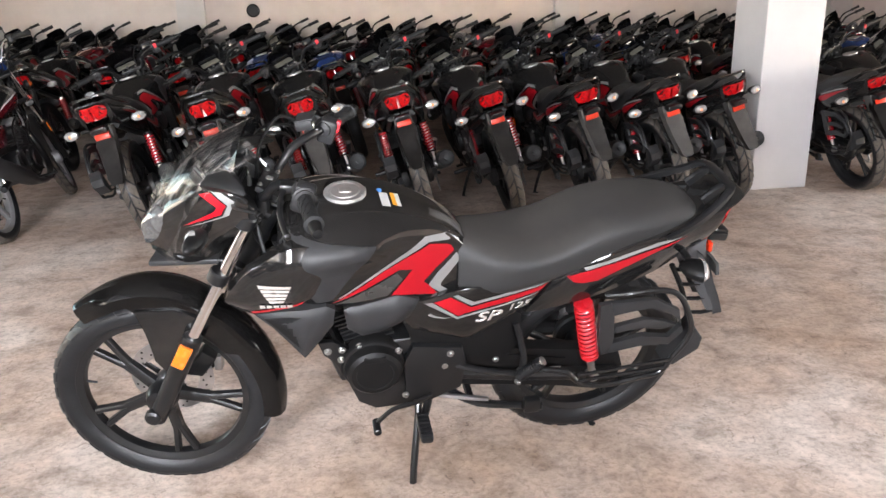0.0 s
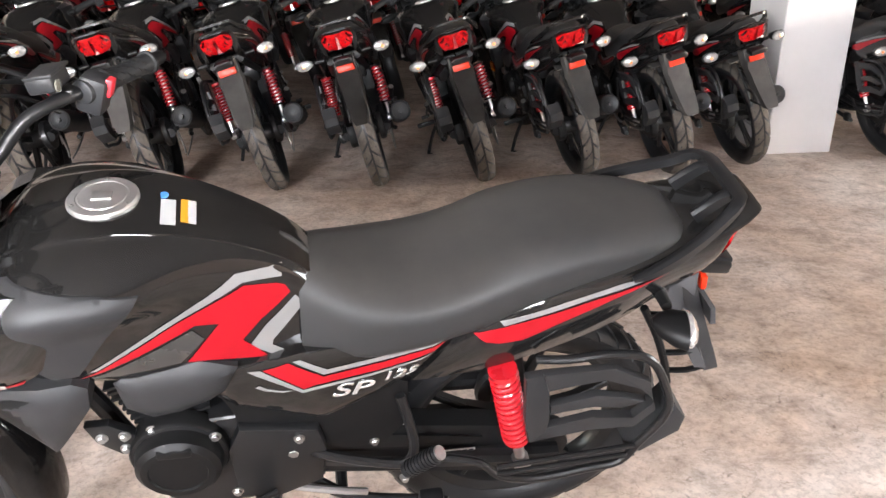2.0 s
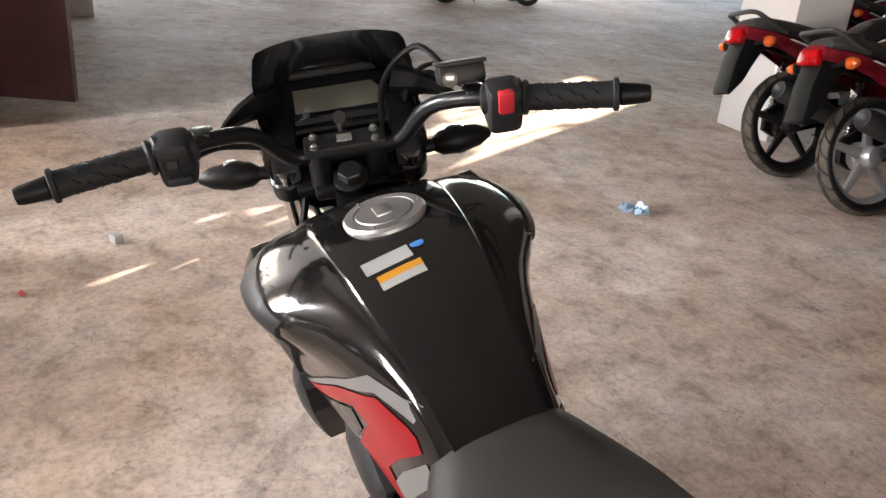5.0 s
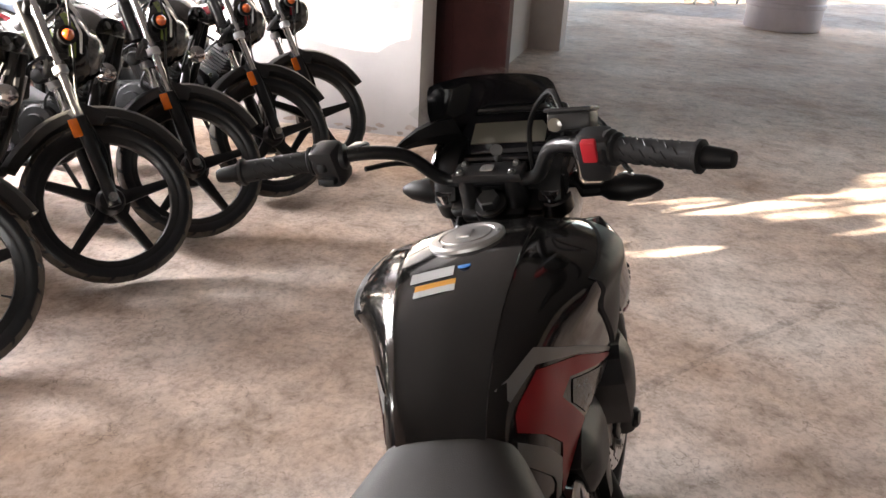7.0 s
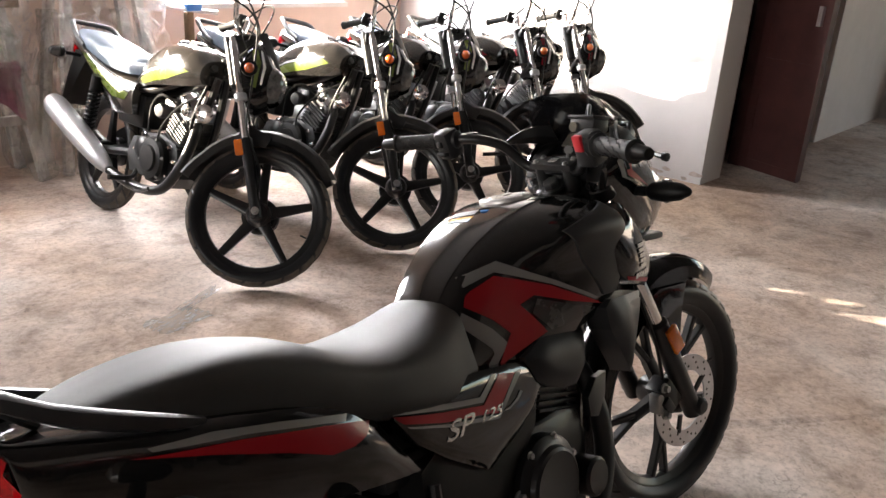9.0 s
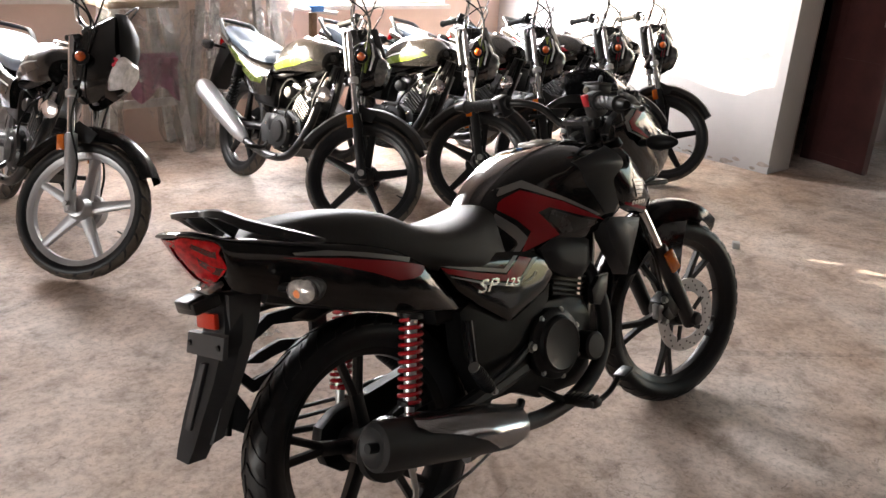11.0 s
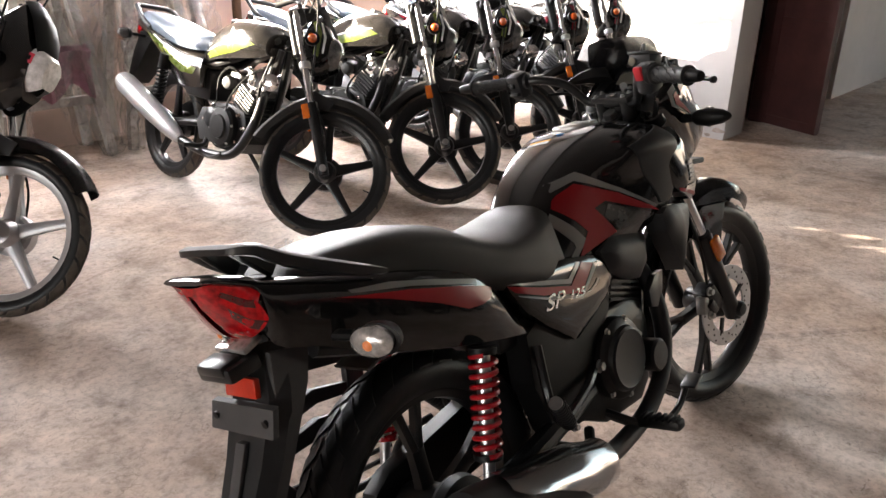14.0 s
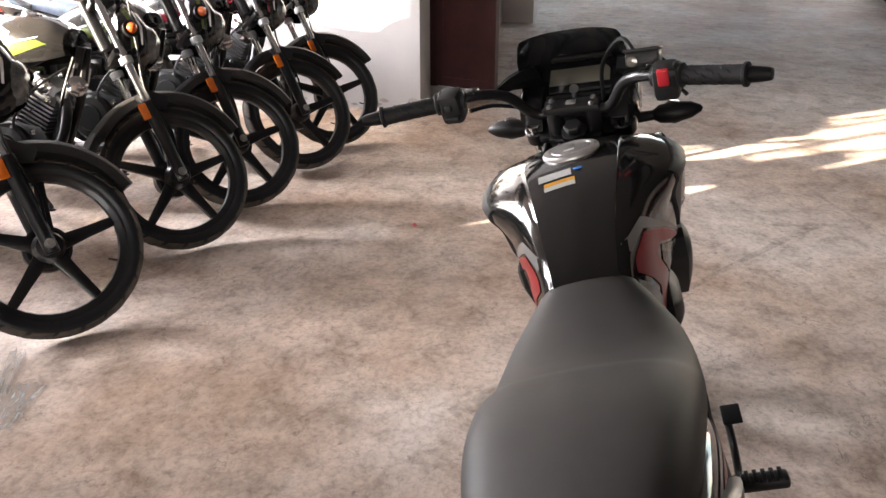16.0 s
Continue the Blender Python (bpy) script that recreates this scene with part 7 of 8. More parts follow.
    for x, z, w_ in (((1.178, 0.935, 0.060), (1.158, 0.995, 0.082), (1.122, 1.055, 0.080), (1.076, 1.098, 0.058), (1.035, 1.118, 0.030)) if wrapped else ((1.132, 0.885, 0.052), (1.106, 0.925, 0.068), (1.074, 0.965, 0.062), (1.046, 0.998, 0.042), (1.020, 1.028, 0.010))):
        rows.append([bm.verts.new((x - 0.03 * abs(t) ** 2, t * w_, z - 0.02 * abs(t) ** 2)) for t in (-1, -0.5, 0, 0.5, 1)])
    for p, q in zip(rows, rows[1:]):
        for i in range(4):
            bm.faces.new((p[i], p[i + 1], q[i + 1], q[i]))
    bmesh.ops.solidify(bm, geom=bm.faces[:], thickness=0.004)
    PS("visor", bm, M_BLACK, "pointed black visor", cowl)
    bm = B()
    lathe(bm, (0.955, 0, 0.985 + dz), (-0.55, 0, 0.83), [(0, 0.055), (0.02, 0.060), (0.026, 0.056), (0.026, 0.010)], 28)
    PS("meter", bm, M_BLACK, "round meter", cowl)
    # mudguard
    bm = B()
    rows = []
    for k in range(21):
        a = radians(44 + (170 - 44) * k / 20)
        rr = 0.338 + 0.010 * math.sin(math.pi * k / 20) + (0.018 if k > 17 else 0) * (k - 17) / 3
        rows.append([bm.verts.new((CM_AXLE_F.x + (rr + dr) * math.cos(a), y * 0.056, CM_AXLE_F.z + (rr + dr) * math.sin(a))) for y, dr in ((-1, -0.045), (-0.95, -0.015), (-0.6, 0.0), (0, 0.006), (0.6, 0.0), (0.95, -0.015), (1, -0.045))])
    for p, q in zip(rows, rows[1:]):
        for i in range(6):
            bm.faces.new((p[i], p[i + 1], q[i + 1], q[i]))
    bmesh.ops.solidify(bm, geom=bm.faces[:], thickness=0.004)
    mg = PS("front_mudguard", bm, M_GUARD if slider == M_SATIN else M_GLOSS_D, "dark grey front mudguard")
    for s in (1, -1):
        bm = B()
        prism(bm, [(1.20, 0.60), (1.10, 0.62), (1.07, 0.57), (1.12, 0.54), (1.19, 0.55)], s * 0.058, s * 0.066, 0.003)
        PS("mudguard_stay", bm, M_MATTE, "", mg)
    return root


# ---- the place ----
def slab(name, lo, hi, material, label="", cat="wall", parent=None, bevel=0.0):
    bm = bmesh.new()
    box(bm, [(a + b) / 2 for a, b in zip(lo, hi)], [b - a for a, b in zip(lo, hi)], bevel)
    ob = part(name, bm, material, parent, "", smooth=False)
    return tagged(ob, label, cat, "", "structure") if label else ob


H = 3.2
FAR_X = 13.2
slab("ground", (-30, -40, -0.25), (60, 40, 0.0), M_FLOOR, "worn stained grey cement floor", "floor")

# window wall with two openings
W1 = (2.23, 3.70, 0.90, 2.25)
W2 = (-0.30, 0.80, 0.95, 2.10)
Y0, Y1 = WIN_Y, WIN_Y + 0.25
bm = bmesh.new()
edge = -9.3
for x0, x1, z0, z1 in (W2, W1):
    for u0, u1, v0, v1 in ((edge, x0, 0, H), (x0, x1, 0, z0), (x0, x1, z1, H)):
        box(bm, ((u0 + u1) / 2, (Y0 + Y1) / 2, (v0 + v1) / 2), (u1 - u0, Y1 - Y0, v1 - v0))
    edge = x1
box(bm, ((edge + 4.95) / 2, (Y0 + Y1) / 2, H / 2), (4.95 - edge, Y1 - Y0, H))
tagged(part("wall_north", bm, M_PINK, None, smooth=False), "dusty pinkish plaster wall with two windows", "wall", "", "structure")


def window(name, w):
    x0, x1, z0, z1 = w
    root = tagged(new(name), "sunlit window with a pale painted steel frame", "window", "", "structure")
    for nm, lo, hi in (("frame_bar", (x0, Y0 + 0.06, z0), (x1, Y0 + 0.11, z0 + 0.05)), ("frame_bar", (x0, Y0 + 0.06, z1 - 0.05), (x1, Y0 + 0.11, z1)),
                       ("frame_bar", (x0, Y0 + 0.062, z0 + 0.05), (x0 + 0.05, Y0 + 0.108, z1 - 0.05)), ("frame_bar", (x1 - 0.05, Y0 + 0.062, z0 + 0.05), (x1, Y0 + 0.108, z1 - 0.05)),
                       ("mullion", ((x0 + x1) / 2 - 0.018, Y0 + 0.065, z0 + 0.05), ((x0 + x1) / 2 + 0.018, Y0 + 0.105, z1 - 0.05)),
                       ("mullion", (x1 - 0.30, Y0 + 0.065, z0 + 0.05), (x1 - 0.275, Y0 + 0.105, z1 - 0.05))):
        slab(nm, lo, hi, M_FRAME, parent=root)
    slab("window_sill", (x0 - 0.03, Y0 - 0.05, z0 - 0.035), (x1 + 0.03, Y0 + 0.055, z0 - 0.002), M_FRAME, parent=root)


window("window_1", W1)
window("window_2", W2)

# wall with the sun on it, its end by the doorway, and the walls beyond
slab("wall_east", (4.35, 1.42, 0), (4.66, Y0 - 0.002, H), M_PILLAR, "white plastered wall, stained along its foot", "wall")
slab("wall_passage", (6.48, 1.40, 0), (8.40, 1.62, H), M_WALL, "dull white plastered wall", "wall")
slab("wall_pier", (8.402, 1.06, 0), (8.87, 1.62, H), M_WALL, "dull white plastered pier", "wall")
slab("wall_yard", (8.60, 1.622, 0), (8.85, 6.0, H), M_WALL, "plastered end wall", "wall")
slab("wall_room", (4.952, 4.4, 0), (8.59, 4.65, H), M_WALL, "plain wall of the dark side room", "wall")
slab("lintel", (4.662, 1.42, 2.25), (6.478, 1.64, H), M_WALL, "plastered lintel over the doorway", "wall")
# Added wall, placed to stop low sun from flooding the far floor.
slab("wall_sun_block", (8.872, 2.6, 0), (FAR_X, 2.85, H), M_WALL, "added plastered wall that keeps low sun off the far floor", "wall")
slab("wall_south", (-9.3, -11.0, 0), (FAR_X, -10.75, H), M_WALL, "grey white plastered back wall", "wall")
# Unseen closing wall; its wide opening is added for the west fill lamp.
bm = bmesh.new()
for y0, y1, z0, z1 in ((-11.0, -1.9, 0, H), (-1.9, 3.1, 2.5, H), (3.1, Y1, 0, H)):
    box(bm, (-9.426, (y0 + y1) / 2, (z0 + z1) / 2), (0.248, y1 - y0, z1 - z0))
tagged(part("wall_west", bm, M_WALL, None, smooth=False), "unseen closing wall with an opening added for the fill light", "wall", "", "structure")
for x in (2.44, -3.38, 8.2, -8.2):
    slab("wall_pilaster", (x - 0.2, -10.748, 0), (x + 0.2, -10.6, H), M_PILLAR, "white plastered pilaster on the back wall", "pilaster")
# Ceiling is unseen; added to close the hall and dim its bounce light.
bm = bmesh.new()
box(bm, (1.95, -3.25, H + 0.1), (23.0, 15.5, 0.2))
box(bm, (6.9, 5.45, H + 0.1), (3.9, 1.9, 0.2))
tagged(part("ceiling", bm, M_CEIL, None, smooth=False), "unseen closing ceiling, coloured dark to hold down bounce light", "ceiling", "", "structure")
for x0, x1, y1, lb in ((-2.72, -2.29, -2.90, "white painted square pillar between the rows"), (3.88, 4.40, -3.17, "white painted square pillar")):
    slab("pillar", (x0, y1 - 0.42, 0), (x1, y1, H), M_PILLAR, lb, "pillar", None, 0.008)
bm = bmesh.new()
lathe(bm, (1.54, -10.752, 1.25), (0, 1, 0), [(0, 0.10), (0.012, 0.10), (0.014, 0.085), (0.006, 0.08), (0.006, 0.01)], 20)
tagged(part("wall_vent", bm, M_BLACK, None), "small round dark vent in the back wall", "vent", "", "structure")
# flaking plaster along the foot of the wall
bm = bmesh.new()
rnd = random.Random(8)
for k in range(46):
    y = 1.46 + 2.6 * rnd.random()
    z = 0.02 + 0.05 * rnd.random() ** 2
    r = 0.008 + 0.02 * rnd.random()
    vs = [bm.verts.new((4.348, y + r * 1.8 * math.cos(a) * rnd.uniform(0.6, 1.2), z + r * 0.7 * math.sin(a) * rnd.uniform(0.6, 1.2))) for a in [2 * math.pi * i / 9 for i in range(9)]]
    bm.faces.new(vs)
tagged(part("flaked_plaster", bm, M_DAMP, None, smooth=False), "patches of flaked damp plaster on the wall foot", "plaster damage", "", "stuff")

# steel door leaf, standing open
door = tagged(new("door_1"), "open dark red steel door with scuffed foot", "door", "", "structure")
bm = bmesh.new()
box(bm, (0.24, 0, 1.1), (0.48, 0.035, 2.16), 0.004)
part("leaf", bm, M_DOOR, door, "", smooth=False)
for x in (0.03, 0.45):
    slab("stile", (x - 0.03, -0.026, 0.03), (x + 0.03, 0.026, 2.17), M_DOOR, parent=door)
for z in (0.06, 0.75, 1.45, 2.14):
    slab("rail", (0.062, -0.024, z - 0.03), (0.418, 0.024, z + 0.03), M_DOOR, parent=door)
slab("bolt_handle", (0.40, -0.05, 1.02), (0.43, -0.027, 1.14), M_STEEL, parent=door)
door.matrix_basis = pose(5.05, 1.45, 0, 0, 0, -108)
slab("door_frame", (4.662, 1.44, 0), (4.72, 1.56, 2.248), M_DOOR, "dark red steel door frame", "door frame")
slab("room_partition", (5.10, 1.46, 0), (6.476, 1.56, 2.246), M_DOOR, "closed dark red steel door leaf", "door")

# ---- the motorcycle in the middle ----
HERO = pose(0, -0.003, -0.012, 0, 0, 1.7) @ pose(0, 0, 0, -17.5, 0, 0)
hero = build_sporty("motorcycle", "black sporty motorcycle, red and silver graphics, on its side stand", -12.5)
hero.matrix_basis = HERO

# ---- rows of the same model behind ----
rnd = random.Random(3)


def parked(x, y, turn=-90.0, lean=-15.5, z=0.0):
    return pose(x, y, z, 0, 0, turn + rnd.uniform(-2, 2)) @ pose(0, 0, 0, lean + rnd.uniform(-1.5, 1.5), 0, 0)


ROW = "motorcycles parked in rows"
row_bike = build_sporty("motorcycle", "dusty black motorcycle with red shock springs, parked in a row", 20, 1, None, False, ROW)
xs = [1.72, 1.15, 0.60, 0.07, -0.50, -1.05, -1.57, -2.08, -3.05, -3.60, -4.15]
row_bike.matrix_basis = parked(xs[0], -2.64, z=-0.012)
for x in xs[1:]:
    copy_thing(row_bike, parked(x, -2.64 - (0.12 if x < -1.8 else 0), z=-0.012))
blue = build_sporty("motorcycle", "dark blue motorcycle parked in the packed rows", 20, 0, M_BLUEPAINT, False, ROW)
red = build_sporty("motorcycle", "maroon motorcycle parked in the packed rows", 20, 0, M_REDPAINT, False, ROW)
black = build_sporty("motorcycle", "black motorcycle parked in the packed rows", 20, 0, None, False, ROW)
first = {id(blue): True, id(red): True, id(black): True}
for y, x0, x1, kinds in ((-4.95, -6.4, 4.0, (black, blue, blue, black, red)), (-7.05, -7.2, 6.4, (black, red, black, blue)), (-8.85, -7.8, 7.6, (red, black, black))):
    x, k = x0, 0
    while x < x1:
        src = kinds[k % len(kinds)]
        at = parked(x, y + rnd.uniform(-0.1, 0.1), z=-0.012)
        if first[id(src)]:
            src.matrix_basis = at
            first[id(src)] = False
        else:
            copy_thing(src, at)
        x += 0.60 + rnd.uniform(-0.03, 0.05)
        k += 1

# ---- plain commuters ----
m_black = M_GLOSS_D
m_dust_glare = M_DUSTGLARE
maroon = build_commuter("motorcycle", "black and maroon commuter motorcycle with bright silver wheels", 15, m_black, M_REDPAINT, M_ALLOY, ROW, None, None, M_REDPAINT, True)
maroon.matrix_basis = parked(2.62, -2.72)
maroon_b = build_commuter("motorcycle", "black and maroon commuter motorcycle with black wheels", 15, m_black, M_REDPAINT, M_SATIN, ROW, None, None, M_REDPAINT, True)
maroon_b.matrix_basis = parked(3.22, -2.75)
for x, y in ((4.8, -4.9), (5.4, -4.9), (10.9, -3.4), (11.5, -3.4)):
    copy_thing(maroon_b, parked(x, y))

LINE = "motorcycles lined up by the window"
green = build_commuter("motorcycle", "black motorcycle with green stripes and a plastic-wrapped seat", 47, m_dust_glare, M_GREEN, M_SATIN, LINE, M_BLUESEAT)
green.matrix_basis = parked(1.25, 3.20, -89, -11)
copy_thing(green, parked(1.93, 3.14, -90, -11))
copy_thing(green, parked(2.47, 3.10, -90, -11))
redline = build_commuter("motorcycle", "black motorcycle with red stripes, steered to full lock", 47, m_dust_glare, M_REDPAINT, M_SATIN, LINE, M_BLUESEAT)
redline.matrix_basis = parked(2.98, 3.02, -90, -11)
copy_thing(redline, parked(3.50, 3.00, -90, -11))
silver = build_commuter("motorcycle", "black motorcycle with silver wheels and a plastic-wrapped headlight", 40, m_black, M_GREYDEC, M_ALLOY, "", M_BLUESEAT, M_ALLOY)
silver.matrix_basis = parked(-0.03, 3.40, -90, -16)

# ---- trestles and odds by the window ----
def trestle(x0, x1, y, z, lean=0.0):
    root = thing("trestle", "rough wooden trestle wrapped in torn clear plastic", "trestle", "wooden trestles")
    bm = bmesh.new()
    box(bm, ((x0 + x1) / 2, y, z), (x1 - x0, 0.34, 0.045), 0.006)
    part("top_board", bm, M_WOOD, root, "brown plank top")
    for sx, x in ((-1, x0 + 0.08), (1, x1 - 0.08)):
        for sy in (-1, 1):
            bm = bmesh.new()
            a, b = Vector((x, y + sy * 0.10, z - 0.02)), Vector((x + sx * 0.11, y + sy * 0.16, 0.0))
            tube(bm, [a, b], 0.034, 4, 1)
            part("leg", bm, M_GREYWOOD, root, "grey plastic-wrapped leg", smooth=False)
            bm = bmesh.new()
            r3 = random.Random(int(x * 1000) + sy)
            tube(bm, [a.lerp(b, k / 9) + Vector((r3.uniform(-0.014, 0.014), r3.uniform(-0.014, 0.014), 0)) for k in range(1, 9)] + [b + Vector((sx * 0.015, 0, 0.02))], 0.050, 7, 1, r_end=0.075)
            for v in bm.verts:
                v.co += Vector((r3.uniform(-0.012, 0.012), r3.uniform(-0.012, 0.012), r3.uniform(-0.012, 0.004)))
                v.co.z = max(v.co.z, 0.004)
            part("leg_wrap", bm, M_FILM, root, "crumpled clear plastic round the leg", smooth=False)
    for zz in (0.34, 0.62):
        bm = bmesh.new()
        box(bm, ((x0 + x1) / 2, y - 0.135, zz), (x1 - x0 + 0.02, 0.03, 0.05), 0.004)
        part("rail", bm, M_GREYWOOD, root)
    bm = bmesh.new()
    r2 = random.Random(int(x0 * 100))
    rows = []
    for k in range(9):
        t = k / 8
        rows.append([bm.verts.new((x0 - 0.04 + (x1 - x0 + 0.08) * i / 10 + r2.uniform(-0.015, 0.015), y - 0.19 - 0.05 * t + r2.uniform(-0.02, 0.02), z + 0.03 - 0.75 * t * (0.75 + 0.25 * math.sin(i * 1.7)))) for i in range(11)])
    for p, q in zip(rows, rows[1:]):
        for i in range(10):
            bm.faces.new((p[i], p[i + 1], q[i + 1], q[i]))
    part("plastic_wrap", bm, M_FILM, root, "torn hanging plastic sheet")
    return root


trestle(0.74, 1.20, 3.98, 0.94)
trestle(1.40, 1.96, 4.0, 1.01)


def crumpled_film(x, y, z, sx, sy, h, seed):
    """Loose crumpled film lying on a board."""
    r3 = random.Random(seed)
    bm = bmesh.new()
    n, m = 16, 10
    rows = []
    for i in range(n + 1):
        u = 2 * i / n - 1
        rows.append([bm.verts.new((x + sx * u + r3.uniform(-0.012, 0.012), y + sy * w + r3.uniform(-0.012, 0.012), z + 0.004 + h * max(0.0, 1 - u * u) * max(0.0, 1 - w * w) * r3.uniform(0.55, 1.25))) for w in [2 * j / m - 1 for j in range(m + 1)]])
    for p, q in zip(rows, rows[1:]):
        for j in range(m):
            bm.faces.new((p[j], p[j + 1], q[j + 1], q[j]))
    tagged(part("crumpled_film", bm, M_HEAPFILM, None, smooth=False), "crumpled milky plastic film heaped on a trestle", "plastic film")


crumpled_film(0.95, 3.98, 0.963, 0.22, 0.15, 0.13, 4)
crumpled_film(1.20, 3.98, 0.99, 0.12, 0.13, 0.16, 9)
post = thing("wooden_post", "upright wooden post with a steel handle across its top", "post")
bm = bmesh.new()
box(bm, (2.23, 3.92, 0.44), (0.045, 0.045, 0.86), 0.004)
part("post", bm, M_WOOD, post)
bm = bmesh.new()
box(bm, (2.23, 3.92, 0.013), (0.22, 0.16, 0.026), 0.004)
part("base", bm, M_WOOD, post)
bm = bmesh.new()
tube(bm, [(2.06, 3.90, 0.915), (2.22, 3.92, 0.885), (2.42, 3.90, 0.865)], 0.014, 10, 3)
part("handle", bm, M_STEEL, post, "worn steel handle")
bm = bmesh.new()
box(bm, (2.26, 3.915, 0.90), (0.10, 0.05, 0.045), 0.01)
part("clamp", bm, M_BLUE, post, "blue clamp")


# mauve cloth hung over a rail of the trestle
bm = bmesh.new()
r2 = random.Random(21)
rows = []
for k in range(10):
    t = k / 9
    rows.append([bm.verts.new((0.86 + 0.30 * i / 11, 3.80 - 0.035 * math.sin(math.pi * min(1, t * 4)) + 0.012 * math.sin(i * 1.9 + t * 2) + r2.uniform(-0.004, 0.004), 0.655 - (0.26 + 0.05 * math.sin(i * 0.7)) * t)) for i in range(12)])
for p, q in zip(rows, rows[1:]):
    for i in range(11):
        bm.faces.new((p[i], p[i + 1], q[i + 1], q[i]))
bmesh.ops.solidify(bm, geom=bm.faces[:], thickness=0.004)
tagged(part("cloth", bm, mat("mauve_cloth", (0.34, 0.17, 0.22), 0.9, var=0.2, scale=20, bump=0.3, bscale=300), None), "mauve cloth hung over the trestle rail", "cloth")


# ---- litter on the floor ----
def sheet(name, label, x, y, sx, sy, turn, material, seed, amp=0.012, n=9):
    r2 = random.Random(seed)
    bm = bmesh.new()
    g = []
    for i in range(n):
        for j in range(n):
            ex, ey = (i / (n - 1) - 0.5) * sx * r2.uniform(0.9, 1.1), (j / (n - 1) - 0.5) * sy * r2.uniform(0.9, 1.1)
            g.append(bm.verts.new((ex, ey, 0.003 + amp * r2.random() ** 2)))
    for i in range(n - 1):
        for j in range(n - 1):
            bm.faces.new((g[n * i + j], g[n * i + j + 1], g[n * i + n + j + 1], g[n * i + n + j]))
    ob = part(name, bm, material, None)
    ob.matrix_basis = pose(x, y, 0, 0, 0, turn)
    return tagged(ob, label, "litter")


sheet("plastic_sheet", "torn clear plastic sheet lying on the cement floor", 0.84, 1.82, 0.22, 0.13, 10, M_SHEET, 1)
sheet("plastic_sheet", "thin strip of clear plastic on the cement floor", 1.00, 1.93, 0.24, 0.05, 24, M_SHEET, 2)
sheet("plastic_bag", "crumpled pale blue plastic bag on the floor", 2.80, -1.51, 0.13, 0.09, 30, mat("pale_blue_plastic", (0.35, 0.50, 0.66), 0.3, var=0.2, scale=30), 3, 0.05)
sheet("red_scrap", "small red plastic scrap on the floor", 2.38, 1.00, 0.035, 0.02, 40, M_SWITCH, 4, 0.006, 4)
sheet("plastic_scrap", "small white plastic scrap on the floor", 0.35, 1.20, 0.09, 0.05, 0, M_FILM, 6, 0.03)
bm = bmesh.new()
box(bm, (0, 0, 0.016), (0.045, 0.035, 0.032), 0.004)
cube = part("plastic_block", bm, M_PAPER, None)
cube.matrix_basis = pose(2.78, 0.73, 0, 0, 0, 35)
tagged(cube, "small white plastic block on the floor", "litter")
bm = bmesh.new()
lathe(bm, (0, 0, 0), (0, 0, 1), [(0, 0.010), (0.006, 0.012), (0.010, 0.006)], 10)
nut = part("rubber_plug", bm, M_RUBBER, None)
nut.matrix_basis = pose(-0.058, 0.05, 0)
tagged(nut, "tiny black rubber plug on the floor", "litter")

# faint rubber marks
for x0, y0, x1, y1, w in ((1.05, 0.58, 2.75, -0.72, 0.034), (2.2, -1.15, 3.3, -0.75, 0.02), (-0.4, 1.9, 0.5, 2.25, 0.018)):
    bm = bmesh.new()
    n = Vector((y0 - y1, x1 - x0, 0)).normalized() * w
    rows = []
    for k in range(15):
        t = k / 14
        p = Vector((x0 + (x1 - x0) * t, y0 + (y1 - y0) * t + 0.02 * math.sin(3 * t), 0.003))
        rows.append((bm.verts.new(p - n * (0.7 + 0.3 * math.sin(7 * t))), bm.verts.new(p + n * (0.7 + 0.3 * math.cos(5 * t)))))
    for p, q in zip(rows, rows[1:]):
        bm.faces.new((p[0], q[0], q[1], p[1]))
    tagged(part("tyre_mark", bm, M_SMEAR, None, smooth=False), "faint dark rubber mark across the cement floor", "floor mark", "", "stuff")

# ---- far end of the hall and the yard ----
drum = thing("water_tank", "pale round plastic water tank standing on the floor", "water tank")
bm = bmesh.new()
lathe(bm, (12.4, -1.62, 0), (0, 0, 1), [(0, 0.50), (0.03, 0.52), (0.30, 0.52), (0.32, 0.54), (0.36, 0.54), (0.38, 0.52), (0.70, 0.52), (0.72, 0.54), (0.76, 0.54), (0.78, 0.52), (1.0, 0.50), (1.15, 0.25), (1.17, 0.02)], 40)
part("shell", bm, mat("lilac_plastic", (0.55, 0.52, 0.58), 0.45, var=0.06), drum)
bm = bmesh.new()
box(bm, (11.87, -1.62, 0.52), (0.012, 0.30, 0.07), 0.003)
part("label_band", bm, M_BLUEPAINT, drum, "dark printed band")
slab("backdrop_wall", (24.0, -16, 0), (24.3, 16, 2.6), M_WALL, "sunlit yard wall in the distance", "wall")


M_CHAIR_FRAME = mat("pale_chair_steel", (0.50, 0.48, 0.45), 0.4, metal=0.4, var=0.1)
M_CHAIR_PAD = mat("worn_dark_upholstery", (0.035, 0.035, 0.038), 0.7, var=0.3, scale=12)
M_CHAIR_TAN = mat("tan_upholstery", (0.36, 0.17, 0.08), 0.7, var=0.3, scale=12)
slab("blue_pillar", (17.1, 1.15, 0), (17.6, 1.65, 3.0), mat("pale_blue_paint", (0.25, 0.45, 0.62), 0.6, var=0.08), "pale blue painted pillar in the yard", "pillar")


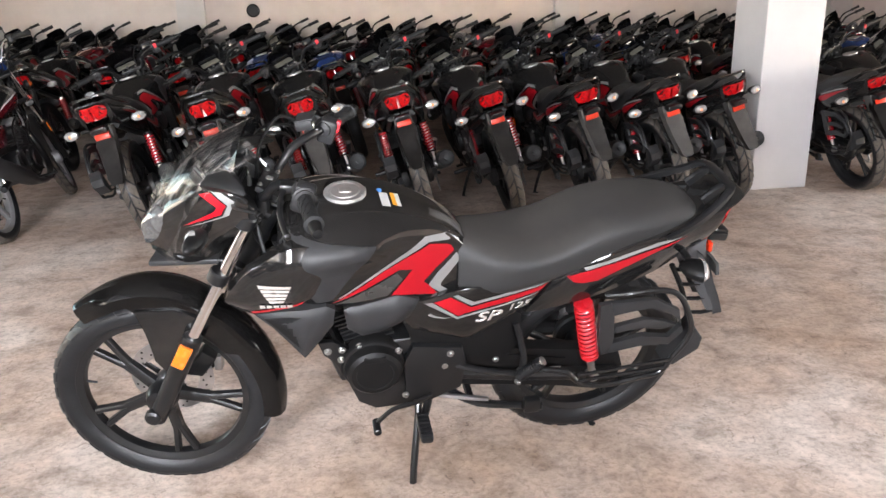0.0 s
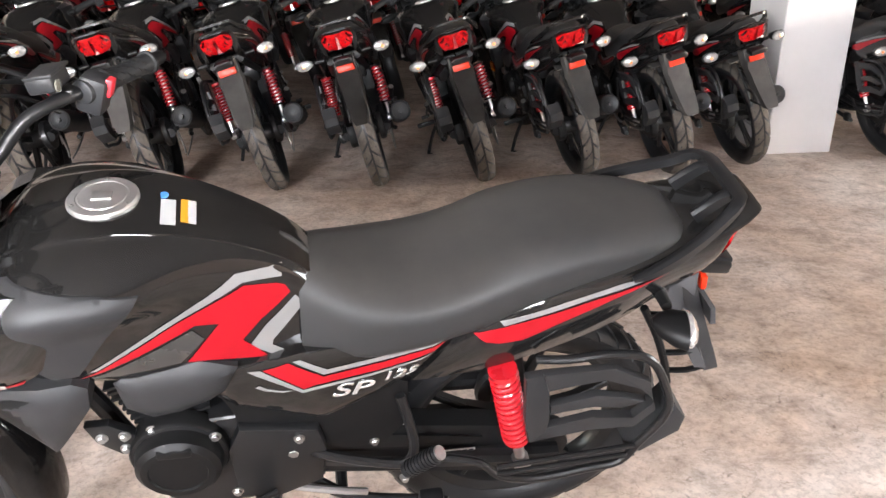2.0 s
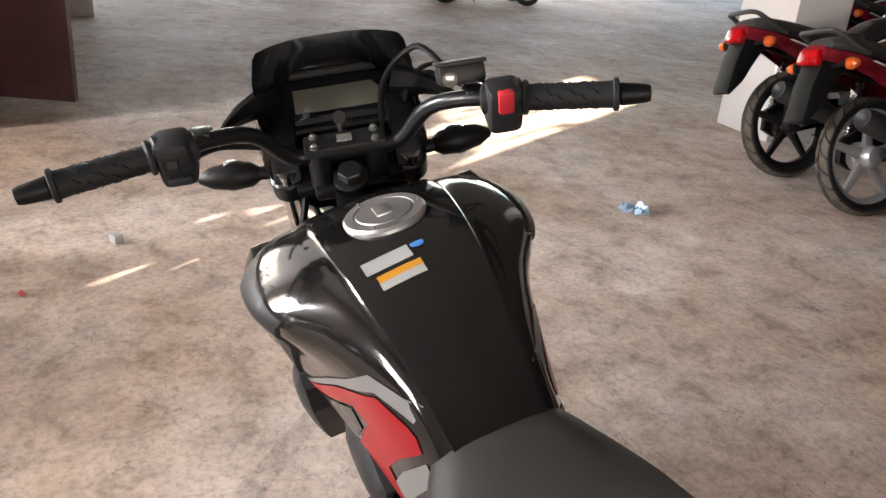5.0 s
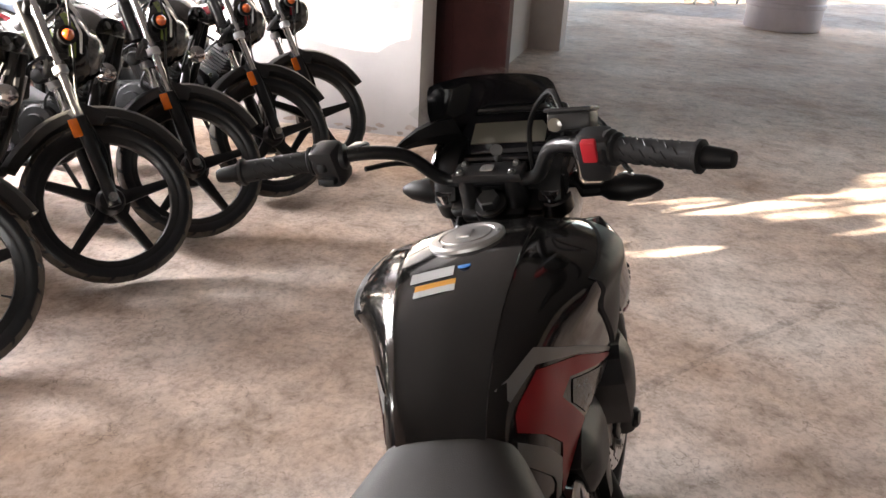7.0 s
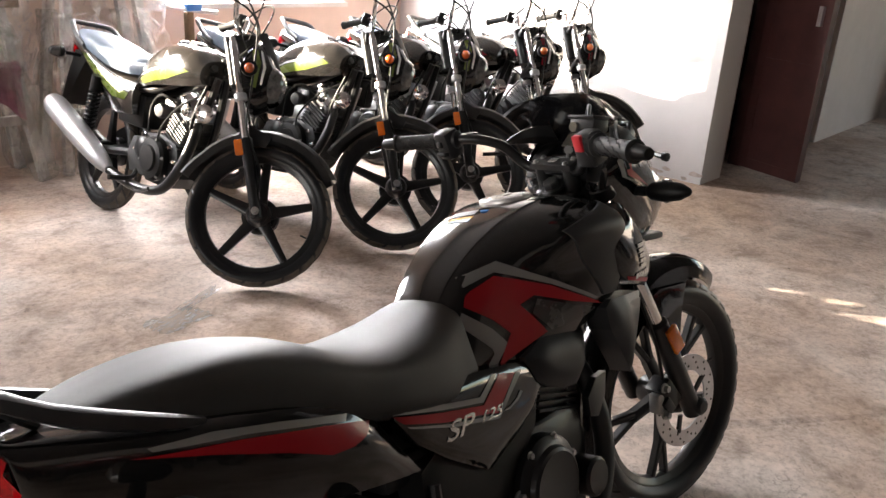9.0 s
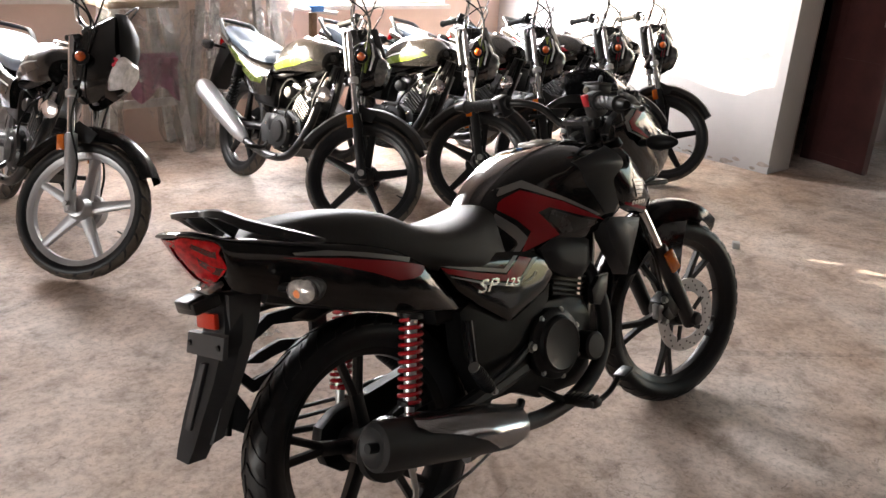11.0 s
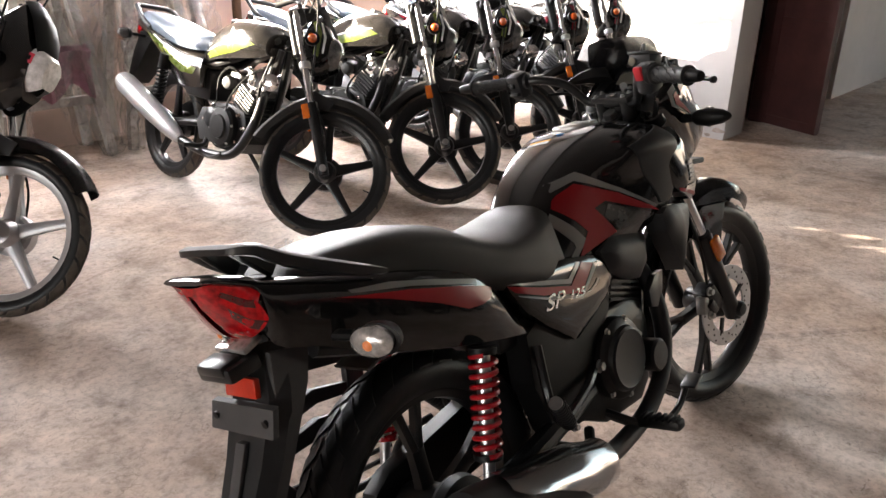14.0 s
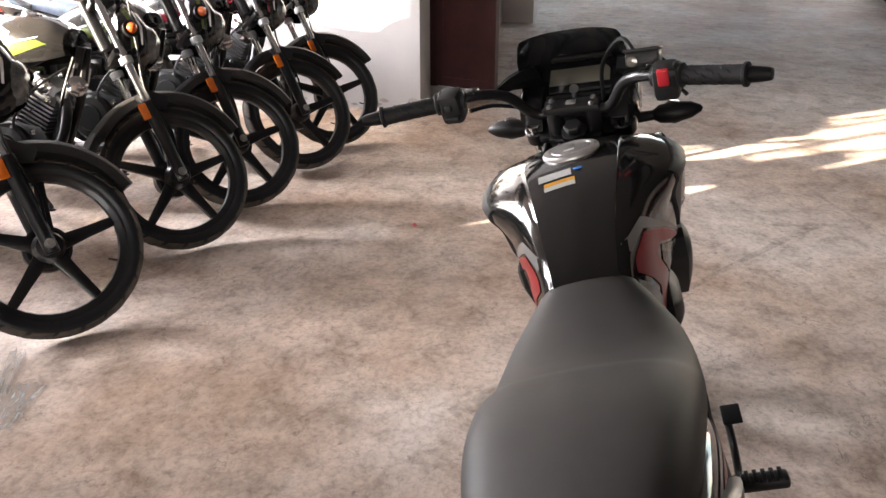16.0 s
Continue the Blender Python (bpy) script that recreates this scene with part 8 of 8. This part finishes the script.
def office_chair(x, y, turn, tilt, pad):
    """Discarded swivel chair: seat, backrest, column, armrests, five legs."""
    root = thing("office_chair", "discarded swivel chair with pale steel legs in the yard", "chair", "discarded chairs in the yard")
    bm = bmesh.new()
    box(bm, (0, 0, 0.47), (0.48, 0.48, 0.08), 0.025)
    part("seat", bm, pad, root)
    bm = bmesh.new()
    box(bm, (-0.25, 0, 0.82), (0.06, 0.44, 0.50), 0.025, Matrix.Rotation(radians(-8), 4, "Y"))
    part("backrest", bm, pad, root)
    bm = bmesh.new()
    cyl(bm, (0, 0, 0.10), (0, 0, 0.44), 0.03, seg=12)
    part("column", bm, M_CHAIR_FRAME, root)
    for s in (1, -1):
        bm = bmesh.new()
        tube(bm, [(0.10, s * 0.26, 0.46), (0.14, s * 0.29, 0.62), (0.0, s * 0.29, 0.68), (-0.22, s * 0.27, 0.64)], 0.018, 8, 4)
        part("armrest", bm, M_CHAIR_FRAME, root)
    for k in range(5):
        a = 2 * math.pi * k / 5
        bm = bmesh.new()
        tube(bm, [(0, 0, 0.12), (0.30 * math.cos(a), 0.30 * math.sin(a), 0.06), (0.31 * math.cos(a), 0.31 * math.sin(a), 0.0)], 0.022, 8, 3)
        part("leg", bm, M_CHAIR_FRAME, root)
    root.matrix_basis = pose(x, y, 0, 0, 0, turn)
    return root


for x, y, t, pad in ((15.6, 0.75, 200, M_CHAIR_PAD), (15.9, 0.05, 150, M_CHAIR_PAD), (15.5, -0.6, 230, M_CHAIR_TAN), (16.4, -1.2, 120, M_CHAIR_PAD), (16.6, 0.45, 170, M_CHAIR_PAD), (16.5, -0.4, 260, M_CHAIR_PAD)):
    office_chair(x, y, t, 0, pad)
cab = thing("steel_cabinet", "grey steel cabinet with an open dark shelf in the yard", "cabinet")
bm = bmesh.new()
for lo, hi in (((16.9, 0.35, 0), (17.4, 0.39, 1.1)), ((16.9, 1.01, 0), (17.4, 1.05, 1.1)), ((16.9, 0.39, 1.06), (17.4, 1.01, 1.1)), ((16.9, 0.39, 0.45), (17.4, 1.01, 0.49)), ((17.36, 0.39, 0.0), (17.4, 1.01, 1.06))):
    box(bm, [(p + q) / 2 for p, q in zip(lo, hi)], [q - p for p, q in zip(lo, hi)])
part("body", bm, mat("grey_cabinet_steel", (0.22, 0.22, 0.23), 0.5, var=0.1), cab, smooth=False)
bm = bmesh.new()
box(bm, (16.905, 0.70, 0.23), (0.02, 0.60, 0.40), 0.004)
part("door", bm, mat("light_cabinet_steel", (0.40, 0.40, 0.40), 0.5, var=0.1), cab)
